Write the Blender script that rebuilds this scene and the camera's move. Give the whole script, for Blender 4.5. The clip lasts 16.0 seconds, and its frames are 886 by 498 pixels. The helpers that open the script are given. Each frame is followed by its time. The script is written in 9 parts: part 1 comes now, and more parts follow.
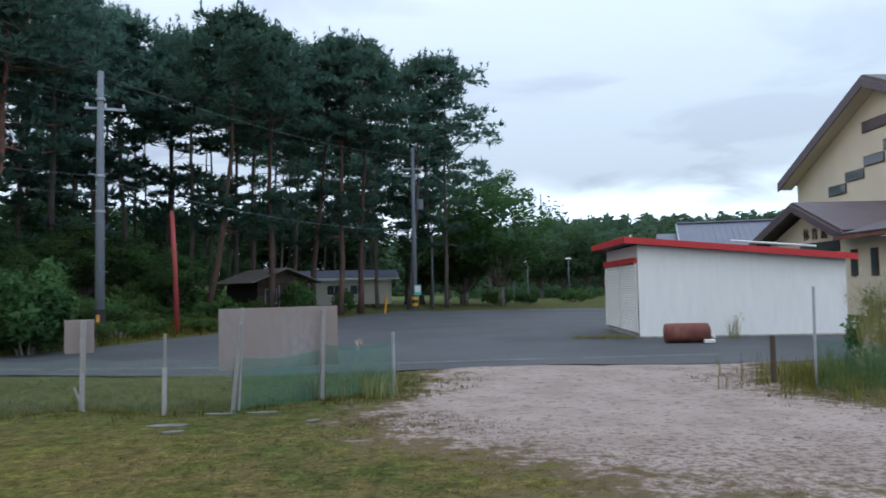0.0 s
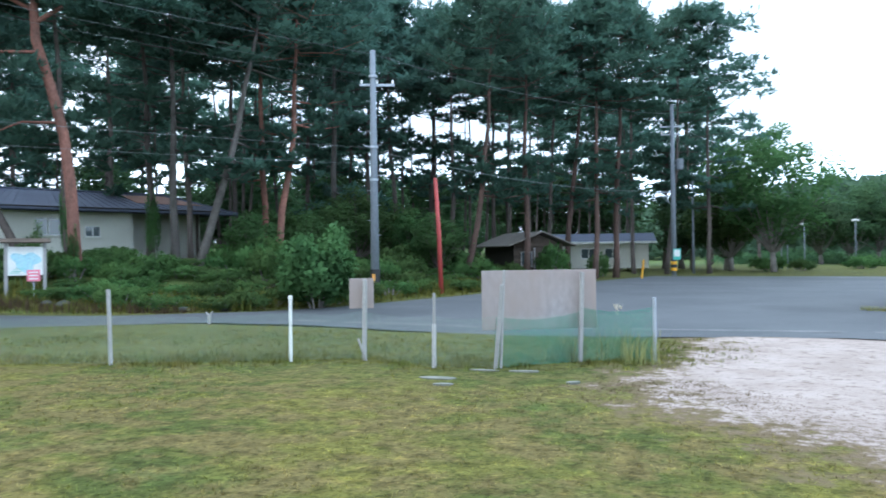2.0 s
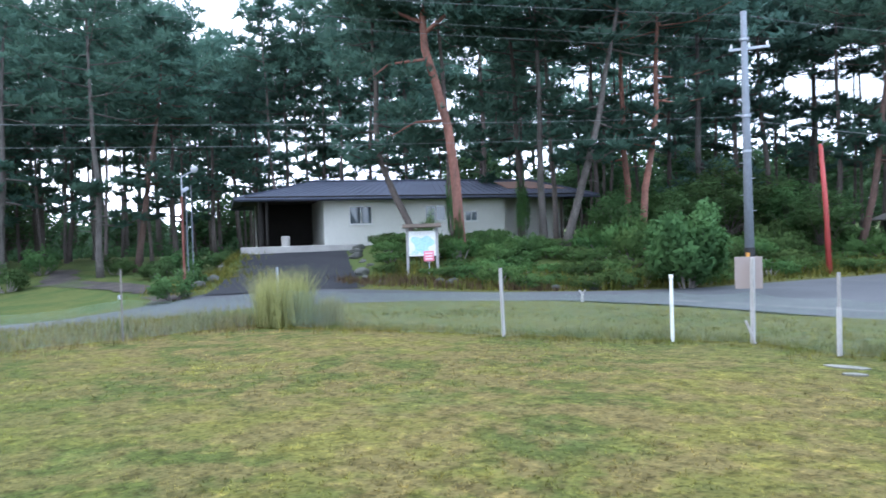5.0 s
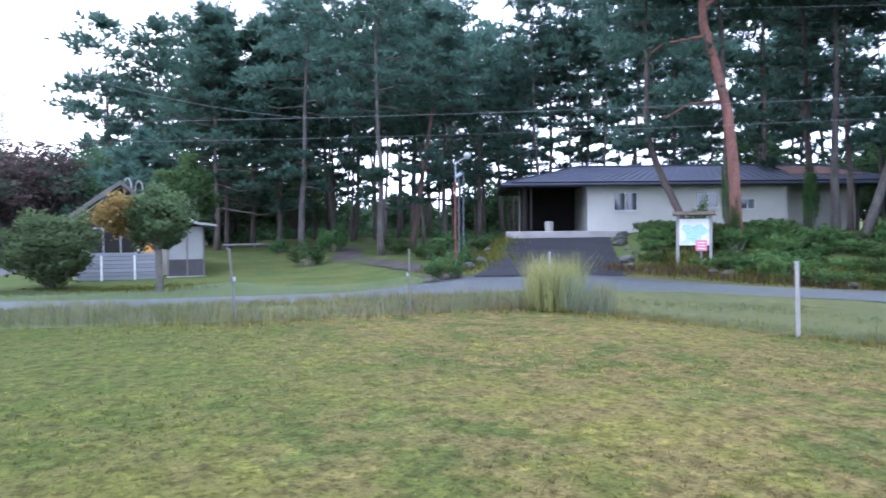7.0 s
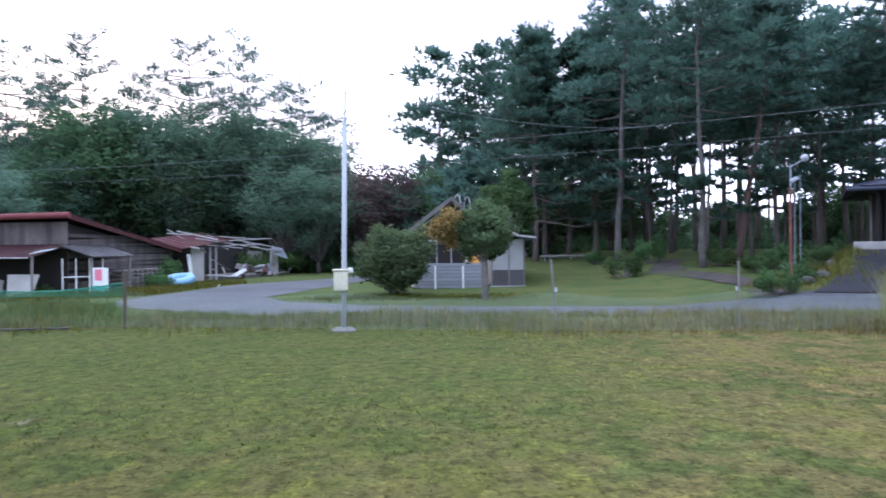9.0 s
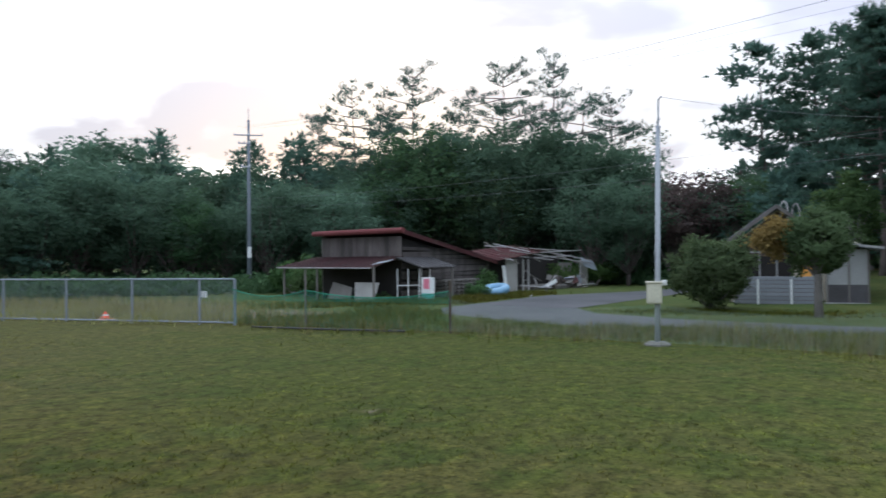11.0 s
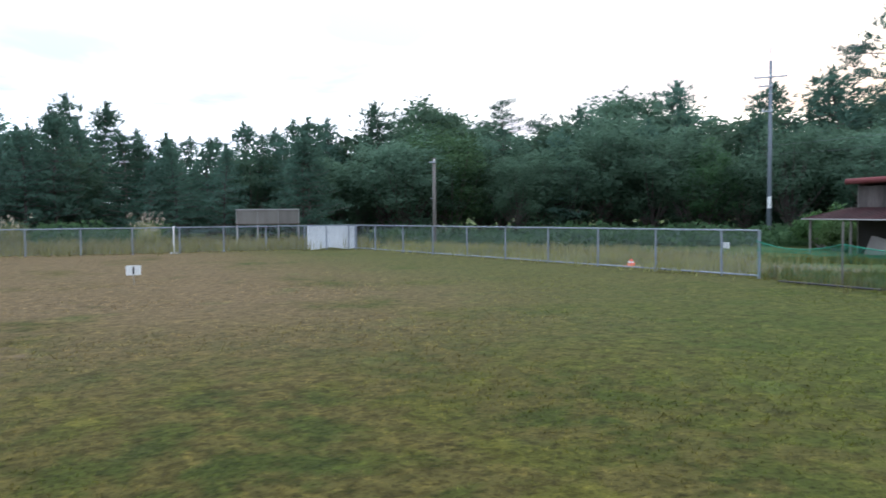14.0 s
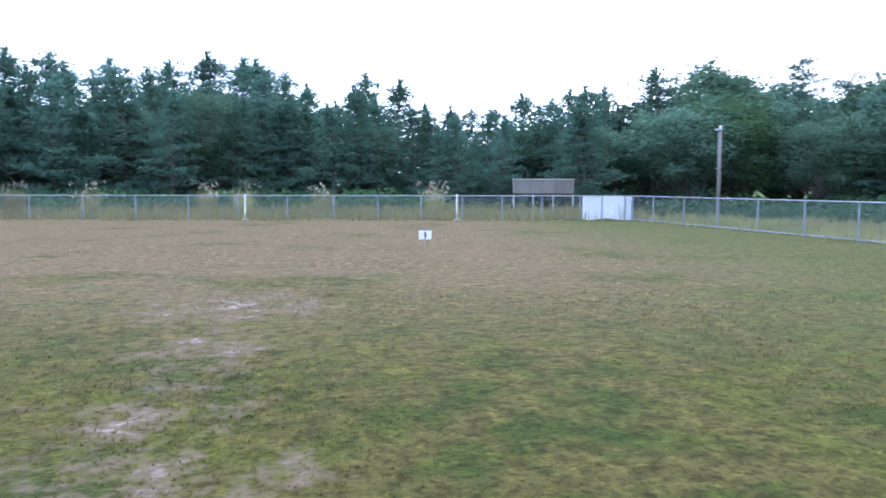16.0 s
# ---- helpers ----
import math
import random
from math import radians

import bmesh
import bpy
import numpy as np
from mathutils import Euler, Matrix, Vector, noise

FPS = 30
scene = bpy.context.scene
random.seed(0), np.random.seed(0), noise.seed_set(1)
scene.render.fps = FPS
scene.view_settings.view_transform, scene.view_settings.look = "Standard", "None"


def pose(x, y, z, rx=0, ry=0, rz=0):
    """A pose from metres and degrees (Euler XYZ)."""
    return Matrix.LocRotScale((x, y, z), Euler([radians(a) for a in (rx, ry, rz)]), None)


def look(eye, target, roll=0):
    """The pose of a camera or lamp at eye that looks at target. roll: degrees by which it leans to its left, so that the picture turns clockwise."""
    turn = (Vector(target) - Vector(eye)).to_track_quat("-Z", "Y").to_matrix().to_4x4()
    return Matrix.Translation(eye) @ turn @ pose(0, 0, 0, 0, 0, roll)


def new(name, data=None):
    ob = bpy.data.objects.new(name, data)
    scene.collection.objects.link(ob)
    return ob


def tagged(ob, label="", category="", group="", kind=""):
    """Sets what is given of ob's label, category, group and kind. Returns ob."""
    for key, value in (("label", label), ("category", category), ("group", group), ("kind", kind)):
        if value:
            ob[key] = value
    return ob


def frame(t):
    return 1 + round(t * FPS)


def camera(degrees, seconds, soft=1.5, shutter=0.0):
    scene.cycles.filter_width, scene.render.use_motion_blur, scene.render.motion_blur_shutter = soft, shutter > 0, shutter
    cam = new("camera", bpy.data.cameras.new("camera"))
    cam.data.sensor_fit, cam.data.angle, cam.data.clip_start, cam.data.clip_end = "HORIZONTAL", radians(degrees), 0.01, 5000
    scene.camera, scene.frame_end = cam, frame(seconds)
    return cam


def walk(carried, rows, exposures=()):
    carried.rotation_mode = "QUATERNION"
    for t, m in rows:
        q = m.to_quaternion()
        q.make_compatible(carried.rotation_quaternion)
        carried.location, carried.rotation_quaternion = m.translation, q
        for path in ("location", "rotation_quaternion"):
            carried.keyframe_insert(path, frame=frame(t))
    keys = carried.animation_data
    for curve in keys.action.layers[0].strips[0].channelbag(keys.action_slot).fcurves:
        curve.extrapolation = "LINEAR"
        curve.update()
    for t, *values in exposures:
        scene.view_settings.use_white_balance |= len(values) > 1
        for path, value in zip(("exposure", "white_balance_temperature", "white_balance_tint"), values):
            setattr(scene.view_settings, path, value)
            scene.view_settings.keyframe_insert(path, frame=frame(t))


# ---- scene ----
cam = camera(62.24, 16.0, soft=1.6, shutter=0.35)
PATH = [
    (0.0, pose(0.032, 0.504, 1.6, 92.87, 1.12, 0.00)),
    (0.5, pose(0.016, 0.509, 1.6, 92.23, 1.19, 4.07)),
    (1.0, pose(-0.006, 0.508, 1.6, 91.56, 0.94, 8.71)),
    (1.5, pose(-0.027, 0.509, 1.6, 90.89, 0.86, 14.02)),
    (2.0, pose(-0.040, 0.491, 1.6, 90.32, 0.69, 19.58)),
    (2.5, pose(-0.060, 0.470, 1.6, 89.96, 0.85, 24.66)),
    (3.0, pose(-0.092, 0.446, 1.6, 89.95, 1.10, 29.25)),
    (3.5, pose(-0.132, 0.423, 1.6, 90.17, 1.17, 33.38)),
    (4.0, pose(-0.171, 0.372, 1.6, 90.01, 1.25, 37.86)),
    (4.2, pose(-0.184, 0.362, 1.6, 89.87, 1.46, 39.76)),
    (6.3, pose(-0.452, -0.013, 1.6, 88.69, 0.85, 58.97)),
    (6.5, pose(-0.461, -0.025, 1.6, 88.65, 0.66, 61.18)),
    (7.0, pose(-0.482, -0.038, 1.6, 88.58, 0.33, 66.62)),
    (7.5, pose(-0.483, -0.049, 1.6, 88.67, 0.07, 72.19)),
    (8.0, pose(-0.488, -0.078, 1.6, 88.74, 0.18, 78.40)),
    (8.5, pose(-0.484, -0.104, 1.6, 88.97, 0.33, 84.92)),
    (8.7, pose(-0.484, -0.121, 1.6, 89.26, 0.47, 87.33)),
    (10.8, pose(-0.414, -0.173, 1.6, 90.81, 0.56, 111.90)),
    (11.0, pose(-0.407, -0.185, 1.6, 90.85, 0.60, 114.56)),
    (11.5, pose(-0.396, -0.197, 1.6, 90.83, 0.83, 121.64)),
    (12.0, pose(-0.375, -0.219, 1.6, 90.71, 1.20, 128.57)),
    (12.5, pose(-0.337, -0.251, 1.6, 90.36, 1.34, 135.24)),
    (13.0, pose(-0.295, -0.278, 1.6, 89.59, 1.08, 141.60)),
    (13.5, pose(-0.258, -0.292, 1.6, 88.54, 0.87, 147.51)),
    (14.0, pose(-0.197, -0.314, 1.6, 87.39, 0.51, 153.04)),
    (14.5, pose(-0.115, -0.328, 1.6, 86.53, 0.19, 158.27)),
    (15.0, pose(-0.035, -0.345, 1.6, 86.06, 0.12, 163.70)),
    (15.5, pose(0.010, -0.368, 1.6, 85.57, 0.10, 168.85)),
    (16.0, pose(0.026, -0.393, 1.6, 85.15, -0.07, 173.92)),
]
EXPOSURES = [(0.0, -0.42, 5800, 5), (0.5, -0.12, 5850, 6), (1.0, 0.13, 5560, 4), (1.5, 0.62, 5560, -1), (2.0, 0.77, 5400, 0), (2.5, 0.88, 5480, 2), (3.5, 0.98, 5500, 2), (4.2, 1.05, 5520, 5), (6.3, 1.1, 5400, 15), (7.0, 1.08, 5320, 19), (8.0, 0.88, 5280, 20), (8.7, 0.75, 5330, 20),
             (10.8, -0.16, 5800, 8), (12.0, -0.36, 5900, 9), (13.0, -0.26, 6000, 8), (14.0, 0.18, 5750, 8), (14.5, 0.5, 5200, 12), (16.0, 0.88, 5000, 14)]
walk(cam, PATH, EXPOSURES)

# ---------------------------------------------------------------- sky and light
SUN_YAW, SUN_ELEV = 121.0, 7.0          # low sun behind the western woods, under cloud
sun_dir = Vector((-math.sin(radians(SUN_YAW)) * math.cos(radians(SUN_ELEV)),
                  math.cos(radians(SUN_YAW)) * math.cos(radians(SUN_ELEV)), math.sin(radians(SUN_ELEV))))


def build_world():
    world = bpy.data.worlds.new("evening_sky")
    scene.world = world
    world.use_nodes = True
    nt = world.node_tree
    nt.nodes.clear()
    N, Lk = nt.nodes.new, nt.links.new
    co = N("ShaderNodeTexCoord")
    sky = N("ShaderNodeTexSky")
    sky.sky_type, sky.sun_disc = "NISHITA", False
    sky.sun_elevation, sky.sun_rotation = radians(SUN_ELEV), radians(-SUN_YAW)
    sky.air_density, sky.dust_density = 1.2, 2.0
    sep = N("ShaderNodeSeparateXYZ")
    Lk(co.outputs["Generated"], sep.inputs[0])
    # clouds lie on a flat sheet overhead
    zz = N("ShaderNodeMath"); zz.operation = "MAXIMUM"; zz.inputs[1].default_value = 0.0
    Lk(sep.outputs[2], zz.inputs[0])
    zp = N("ShaderNodeMath"); zp.operation = "ADD"; zp.inputs[1].default_value = 0.10
    Lk(zz.outputs[0], zp.inputs[0])
    dx = N("ShaderNodeMath"); dx.operation = "DIVIDE"
    dy = N("ShaderNodeMath"); dy.operation = "DIVIDE"
    Lk(sep.outputs[0], dx.inputs[0]); Lk(zp.outputs[0], dx.inputs[1])
    Lk(sep.outputs[1], dy.inputs[0]); Lk(zp.outputs[0], dy.inputs[1])
    flat = N("ShaderNodeCombineXYZ")
    Lk(dx.outputs[0], flat.inputs[0]); Lk(dy.outputs[0], flat.inputs[1])
    n1 = N("ShaderNodeTexNoise")
    n1.inputs["Scale"].default_value, n1.inputs["Detail"].default_value = 1.05, 6.0
    n1.inputs["Roughness"].default_value, n1.inputs["Distortion"].default_value = 0.5, 0.5
    Lk(flat.outputs[0], n1.inputs["Vector"])
    thin = N("ShaderNodeMapRange"); thin.interpolation_type = "SMOOTHSTEP"
    thin.inputs["From Min"].default_value, thin.inputs["From Max"].default_value = 0.50, 0.62
    Lk(n1.outputs["Fac"], thin.inputs["Value"])
    # nearness to the sun: warm white on its side, cool grey opposite
    dot = N("ShaderNodeVectorMath"); dot.operation = "DOT_PRODUCT"
    dot.inputs[1].default_value = sun_dir
    Lk(co.outputs["Generated"], dot.inputs[0])
    ramp = N("ShaderNodeValToRGB")
    e = ramp.color_ramp.elements
    e[0].position, e[0].color = 0.0, (1.0, 1.09, 1.22, 1)
    e[1].position, e[1].color = 1.0, (1.34, 1.28, 1.27, 1)
    m = e.new(0.45); m.color = (1.04, 1.11, 1.25, 1)
    m = e.new(0.78); m.color = (1.26, 1.27, 1.35, 1)
    half = N("ShaderNodeMapRange")
    half.inputs["From Min"].default_value, half.inputs["From Max"].default_value = -1.0, 1.0
    Lk(dot.outputs["Value"], half.inputs["Value"]); Lk(half.outputs[0], ramp.inputs["Fac"])
    dark = N("ShaderNodeMix"); dark.data_type, dark.blend_type = "RGBA", "MULTIPLY"
    dark.inputs[7].default_value = (0.66, 0.66, 0.73, 1)
    depth = N("ShaderNodeMapRange"); depth.inputs["To Min"].default_value = 0.30
    Lk(half.outputs[0], depth.inputs["Value"])
    much = N("ShaderNodeMath"); much.operation = "MULTIPLY"
    Lk(thin.outputs[0], much.inputs[0]); Lk(depth.outputs[0], much.inputs[1])
    Lk(much.outputs[0], dark.inputs[0]); Lk(ramp.outputs["Color"], dark.inputs[6])
    # an overcast sky is brightest overhead
    lift = N("ShaderNodeMath"); lift.operation = "MULTIPLY_ADD"
    lift.inputs[1].default_value, lift.inputs[2].default_value = 1.55, 0.78
    Lk(zz.outputs[0], lift.inputs[0])
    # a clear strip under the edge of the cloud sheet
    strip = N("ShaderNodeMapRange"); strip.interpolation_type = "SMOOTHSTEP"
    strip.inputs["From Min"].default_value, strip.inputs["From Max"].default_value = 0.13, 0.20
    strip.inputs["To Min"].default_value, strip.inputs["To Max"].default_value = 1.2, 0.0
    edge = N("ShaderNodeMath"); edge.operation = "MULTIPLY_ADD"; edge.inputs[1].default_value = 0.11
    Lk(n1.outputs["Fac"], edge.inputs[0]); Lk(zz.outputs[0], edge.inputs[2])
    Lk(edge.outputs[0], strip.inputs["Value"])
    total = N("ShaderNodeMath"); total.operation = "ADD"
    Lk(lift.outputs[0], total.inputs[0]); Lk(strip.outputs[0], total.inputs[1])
    cloud = N("ShaderNodeBackground")
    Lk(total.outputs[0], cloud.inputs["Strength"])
    Lk(dark.outputs[2], cloud.inputs["Color"])
    clear = N("ShaderNodeBackground"); clear.inputs["Strength"].default_value = 0.12
    Lk(sky.outputs["Color"], clear.inputs["Color"])
    mix = N("ShaderNodeMixShader"); mix.inputs["Fac"].default_value = 0.85
    out = N("ShaderNodeOutputWorld")
    Lk(clear.outputs[0], mix.inputs[1]); Lk(cloud.outputs[0], mix.inputs[2]); Lk(mix.outputs[0], out.inputs[0])


build_world()
sun = new("sun", bpy.data.lights.new("sun", "SUN"))
sun.data.energy, sun.data.angle, sun.data.color = 0.5, radians(14), (1.0, 0.80, 0.62)
sun.matrix_world = look(sun_dir * 100, (0, 0, 0))

# ---------------------------------------------------------------- materials
MATS = {}


def material(name, base, second=None, rough=0.7, metal=0.0, scale=3.0, fine=40.0, amount=0.5, bump=0.15, vary=0.0,
             third=None, stretch=(1, 1, 1), spec=0.5, soak=0.0):
    """Paint with a broad stain and a fine grain, in metres; vary: brightness from object to object; soak: light let through."""
    mat = bpy.data.materials.new(name)
    mat.use_nodes = True
    nt = mat.node_tree
    N, Lk = nt.nodes.new, nt.links.new
    bsdf = nt.nodes["Principled BSDF"]
    geo = N("ShaderNodeNewGeometry")
    mp = N("ShaderNodeMapping"); mp.inputs["Scale"].default_value = stretch
    Lk(geo.outputs["Position"], mp.inputs["Vector"])
    broad = N("ShaderNodeTexNoise"); broad.inputs["Scale"].default_value, broad.inputs["Detail"].default_value = scale, 5
    grain = N("ShaderNodeTexNoise"); grain.inputs["Scale"].default_value, grain.inputs["Detail"].default_value = fine, 3
    Lk(mp.outputs[0], broad.inputs["Vector"]); Lk(mp.outputs[0], grain.inputs["Vector"])
    second = second or tuple(c * 0.7 for c in base)
    r1 = N("ShaderNodeMapRange"); r1.inputs["From Min"].default_value, r1.inputs["From Max"].default_value = 0.35, 0.65
    r1.inputs["To Max"].default_value = amount
    Lk(broad.outputs["Fac"], r1.inputs["Value"])
    mix = N("ShaderNodeMix"); mix.data_type = "RGBA"
    mix.inputs[6].default_value, mix.inputs[7].default_value = (*base, 1), (*second, 1)
    Lk(r1.outputs[0], mix.inputs[0])
    r2 = N("ShaderNodeMapRange"); r2.inputs["From Min"].default_value, r2.inputs["From Max"].default_value = 0.3, 0.7
    r2.inputs["To Min"].default_value, r2.inputs["To Max"].default_value = 1 - 0.35 * amount, 1 + 0.25 * amount
    Lk(grain.outputs["Fac"], r2.inputs["Value"])
    hsv = N("ShaderNodeHueSaturation")
    Lk(mix.outputs[2], hsv.inputs["Color"])
    value = r2.outputs[0]
    if vary:
        info = N("ShaderNodeObjectInfo")
        r3 = N("ShaderNodeMapRange"); r3.inputs["To Min"].default_value, r3.inputs["To Max"].default_value = 1 - vary, 1 + vary
        Lk(info.outputs["Random"], r3.inputs["Value"])
        mul = N("ShaderNodeMath"); mul.operation = "MULTIPLY"
        Lk(value, mul.inputs[0]); Lk(r3.outputs[0], mul.inputs[1])
        value = mul.outputs[0]
    Lk(value, hsv.inputs["Value"])
    colour = hsv.outputs[0]
    if third:
        big = N("ShaderNodeTexNoise"); big.inputs["Scale"].default_value, big.inputs["Detail"].default_value = scale * 0.37, 4
        Lk(mp.outputs[0], big.inputs["Vector"])
        r4 = N("ShaderNodeMapRange"); r4.inputs["From Min"].default_value, r4.inputs["From Max"].default_value = 0.52, 0.64
        Lk(big.outputs["Fac"], r4.inputs["Value"])
        mx = N("ShaderNodeMix"); mx.data_type = "RGBA"; mx.inputs[7].default_value = (*third, 1)
        Lk(r4.outputs[0], mx.inputs[0]); Lk(colour, mx.inputs[6])
        colour = mx.outputs[2]
    Lk(colour, bsdf.inputs["Base Color"])
    bsdf.inputs["Roughness"].default_value, bsdf.inputs["Metallic"].default_value = rough, metal
    bsdf.inputs["Specular IOR Level"].default_value = spec
    if bump:
        bp = N("ShaderNodeBump"); bp.inputs["Strength"].default_value, bp.inputs["Distance"].default_value = bump, 0.02
        Lk(grain.outputs["Fac"], bp.inputs["Height"]); Lk(bp.outputs[0], bsdf.inputs["Normal"])
    if soak:
        tr = N("ShaderNodeBsdfTranslucent"); Lk(colour, tr.inputs["Color"])
        ms = N("ShaderNodeMixShader"); ms.inputs["Fac"].default_value = soak
        Lk(bsdf.outputs[0], ms.inputs[1]); Lk(tr.outputs[0], ms.inputs[2])
        Lk(ms.outputs[0], nt.nodes["Material Output"].inputs["Surface"])
    MATS[name] = mat
    return mat


def leaf_material(name, low, high, soak=0.5, rough=0.8):
    """Leaves: colour by leaf and by plant."""
    mat = bpy.data.materials.new(name)
    mat.use_nodes = True
    nt = mat.node_tree
    N, Lk = nt.nodes.new, nt.links.new
    bsdf = nt.nodes["Principled BSDF"]
    geo, info, grain = N("ShaderNodeNewGeometry"), N("ShaderNodeObjectInfo"), N("ShaderNodeTexNoise")
    grain.inputs["Scale"].default_value, grain.inputs["Detail"].default_value = 0.8, 3
    Lk(geo.outputs["Position"], grain.inputs["Vector"])
    a = N("ShaderNodeMath"); a.operation = "MULTIPLY_ADD"; a.inputs[1].default_value = 0.45
    Lk(geo.outputs["Random Per Island"], a.inputs[0])
    b = N("ShaderNodeMapRange"); b.inputs["From Min"].default_value, b.inputs["From Max"].default_value = 0.3, 0.7
    b.inputs["To Max"].default_value = 0.55
    Lk(grain.outputs["Fac"], b.inputs["Value"]); Lk(b.outputs[0], a.inputs[2])
    mix = N("ShaderNodeMix"); mix.data_type = "RGBA"
    mix.inputs[6].default_value, mix.inputs[7].default_value = (*low, 1), (*high, 1)
    Lk(a.outputs[0], mix.inputs[0])
    hsv = N("ShaderNodeHueSaturation")
    hue = N("ShaderNodeMapRange"); hue.inputs["To Min"].default_value, hue.inputs["To Max"].default_value = 0.48, 0.515
    val = N("ShaderNodeMapRange"); val.inputs["To Min"].default_value, val.inputs["To Max"].default_value = 0.75, 1.25
    Lk(info.outputs["Random"], hue.inputs["Value"]); Lk(info.outputs["Random"], val.inputs["Value"])
    Lk(hue.outputs[0], hsv.inputs["Hue"]); Lk(val.outputs[0], hsv.inputs["Value"]); Lk(mix.outputs[2], hsv.inputs["Color"])
    Lk(hsv.outputs[0], bsdf.inputs["Base Color"])
    bsdf.inputs["Roughness"].default_value = rough
    bsdf.inputs["Specular IOR Level"].default_value = 0.12
    tr = N("ShaderNodeBsdfTranslucent"); Lk(hsv.outputs[0], tr.inputs["Color"])
    ms = N("ShaderNodeMixShader"); ms.inputs["Fac"].default_value = soak
    Lk(bsdf.outputs[0], ms.inputs[1]); Lk(tr.outputs[0], ms.inputs[2])
    Lk(ms.outputs[0], nt.nodes["Material Output"].inputs["Surface"])
    MATS[name] = mat
    return mat


def grass_colour(nt, N, Lk, geo):
    """The lawn's colour at a place: green, yellowing and brown in patches of several sizes."""
    def noise_at(scale, detail=4, off=0.0):
        add = N("ShaderNodeVectorMath"); add.inputs[1].default_value = (off, off * 0.7, 0)
        Lk(geo.outputs["Position"], add.inputs[0])
        t = N("ShaderNodeTexNoise"); t.inputs["Scale"].default_value, t.inputs["Detail"].default_value = scale, detail
        t.inputs["Roughness"].default_value = 0.6
        Lk(add.outputs[0], t.inputs["Vector"])
        return t.outputs["Fac"]

    def ranged(sock, a, b, lo=0.0, hi=1.0):
        r = N("ShaderNodeMapRange"); r.interpolation_type = "SMOOTHSTEP"
        r.inputs["From Min"].default_value, r.inputs["From Max"].default_value = a, b
        r.inputs["To Min"].default_value, r.inputs["To Max"].default_value = lo, hi
        Lk(sock, r.inputs["Value"])
        return r.outputs[0]

    def blend(fac, one, two):
        m = N("ShaderNodeMix"); m.data_type = "RGBA"
        Lk(fac, m.inputs[0])
        for sock, v in ((m.inputs[6], one), (m.inputs[7], two)):
            if isinstance(v, tuple):
                sock.default_value = (*v, 1)
            else:
                Lk(v, sock)
        return m.outputs[2]

    col = blend(ranged(noise_at(0.45), 0.40, 0.60), (0.068, 0.080, 0.020), (0.126, 0.116, 0.029))
    col = blend(ranged(noise_at(1.7, 6, 7.3), 0.42, 0.58), col, (0.127, 0.103, 0.038))
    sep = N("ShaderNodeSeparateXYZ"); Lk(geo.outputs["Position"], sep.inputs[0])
    # colour dimmed southward to offset exposure; turf dry, brown towards its far end
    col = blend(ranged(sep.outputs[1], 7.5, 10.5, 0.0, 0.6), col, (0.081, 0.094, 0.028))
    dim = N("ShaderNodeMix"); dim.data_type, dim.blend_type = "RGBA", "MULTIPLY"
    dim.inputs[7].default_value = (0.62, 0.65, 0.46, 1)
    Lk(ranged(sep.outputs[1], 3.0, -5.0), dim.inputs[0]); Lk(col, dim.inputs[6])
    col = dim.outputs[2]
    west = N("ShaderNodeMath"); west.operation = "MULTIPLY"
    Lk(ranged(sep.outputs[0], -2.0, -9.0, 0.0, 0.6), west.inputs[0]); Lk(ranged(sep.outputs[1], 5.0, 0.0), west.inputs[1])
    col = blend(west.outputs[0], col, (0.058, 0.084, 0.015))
    south = ranged(sep.outputs[1], -5.0, -15.0)
    east = ranged(sep.outputs[0], -11.0, -3.0, 0.25, 1.0)
    dry = N("ShaderNodeMath"); dry.operation = "MULTIPLY"
    Lk(south, dry.inputs[0]); Lk(east, dry.inputs[1])
    worn = N("ShaderNodeMath"); worn.operation = "MULTIPLY"
    Lk(dry.outputs[0], worn.inputs[0]); Lk(ranged(noise_at(0.3, 5, 31.0), 0.27, 0.48), worn.inputs[1])
    col = blend(worn.outputs[0], col, (0.140, 0.102, 0.052))
    col = blend(ranged(noise_at(0.7, 3, 55.0), 0.58, 0.74, 0.0, 0.42), col, (0.074, 0.104, 0.027))
    col = blend(ranged(noise_at(0.9, 4, 91.0), 0.58, 0.74, 0.0, 0.55), col, (0.052, 0.058, 0.019))
    # clods and tufts a hand wide
    clod = N("ShaderNodeMix"); clod.data_type, clod.blend_type = "RGBA", "MULTIPLY"
    clod.inputs[7].default_value = (0.60, 0.59, 0.54, 1)
    Lk(ranged(noise_at(5.5, 6, 21.0), 0.42, 0.66), clod.inputs[0]); Lk(col, clod.inputs[6])
    lit = N("ShaderNodeMix"); lit.data_type, lit.blend_type = "RGBA", "MULTIPLY"
    lit.inputs[7].default_value = (1.36, 1.32, 1.22, 1)
    Lk(ranged(noise_at(3.1, 6, 43.0), 0.50, 0.68), lit.inputs[0]); Lk(clod.outputs[2], lit.inputs[6])
    # single tufts: pale straw tips and dark hollows
    tip = N("ShaderNodeMix"); tip.data_type, tip.blend_type = "RGBA", "MULTIPLY"
    tip.inputs[7].default_value = (1.52, 1.46, 1.36, 1)
    Lk(ranged(noise_at(11.0, 7, 63.0), 0.52, 0.68), tip.inputs[0]); Lk(lit.outputs[2], tip.inputs[6])
    low = N("ShaderNodeMix"); low.data_type, low.blend_type = "RGBA", "MULTIPLY"
    low.inputs[7].default_value = (0.58, 0.60, 0.56, 1)
    Lk(ranged(noise_at(14.0, 7, 87.0), 0.50, 0.64), low.inputs[0]); Lk(tip.outputs[2], low.inputs[6])
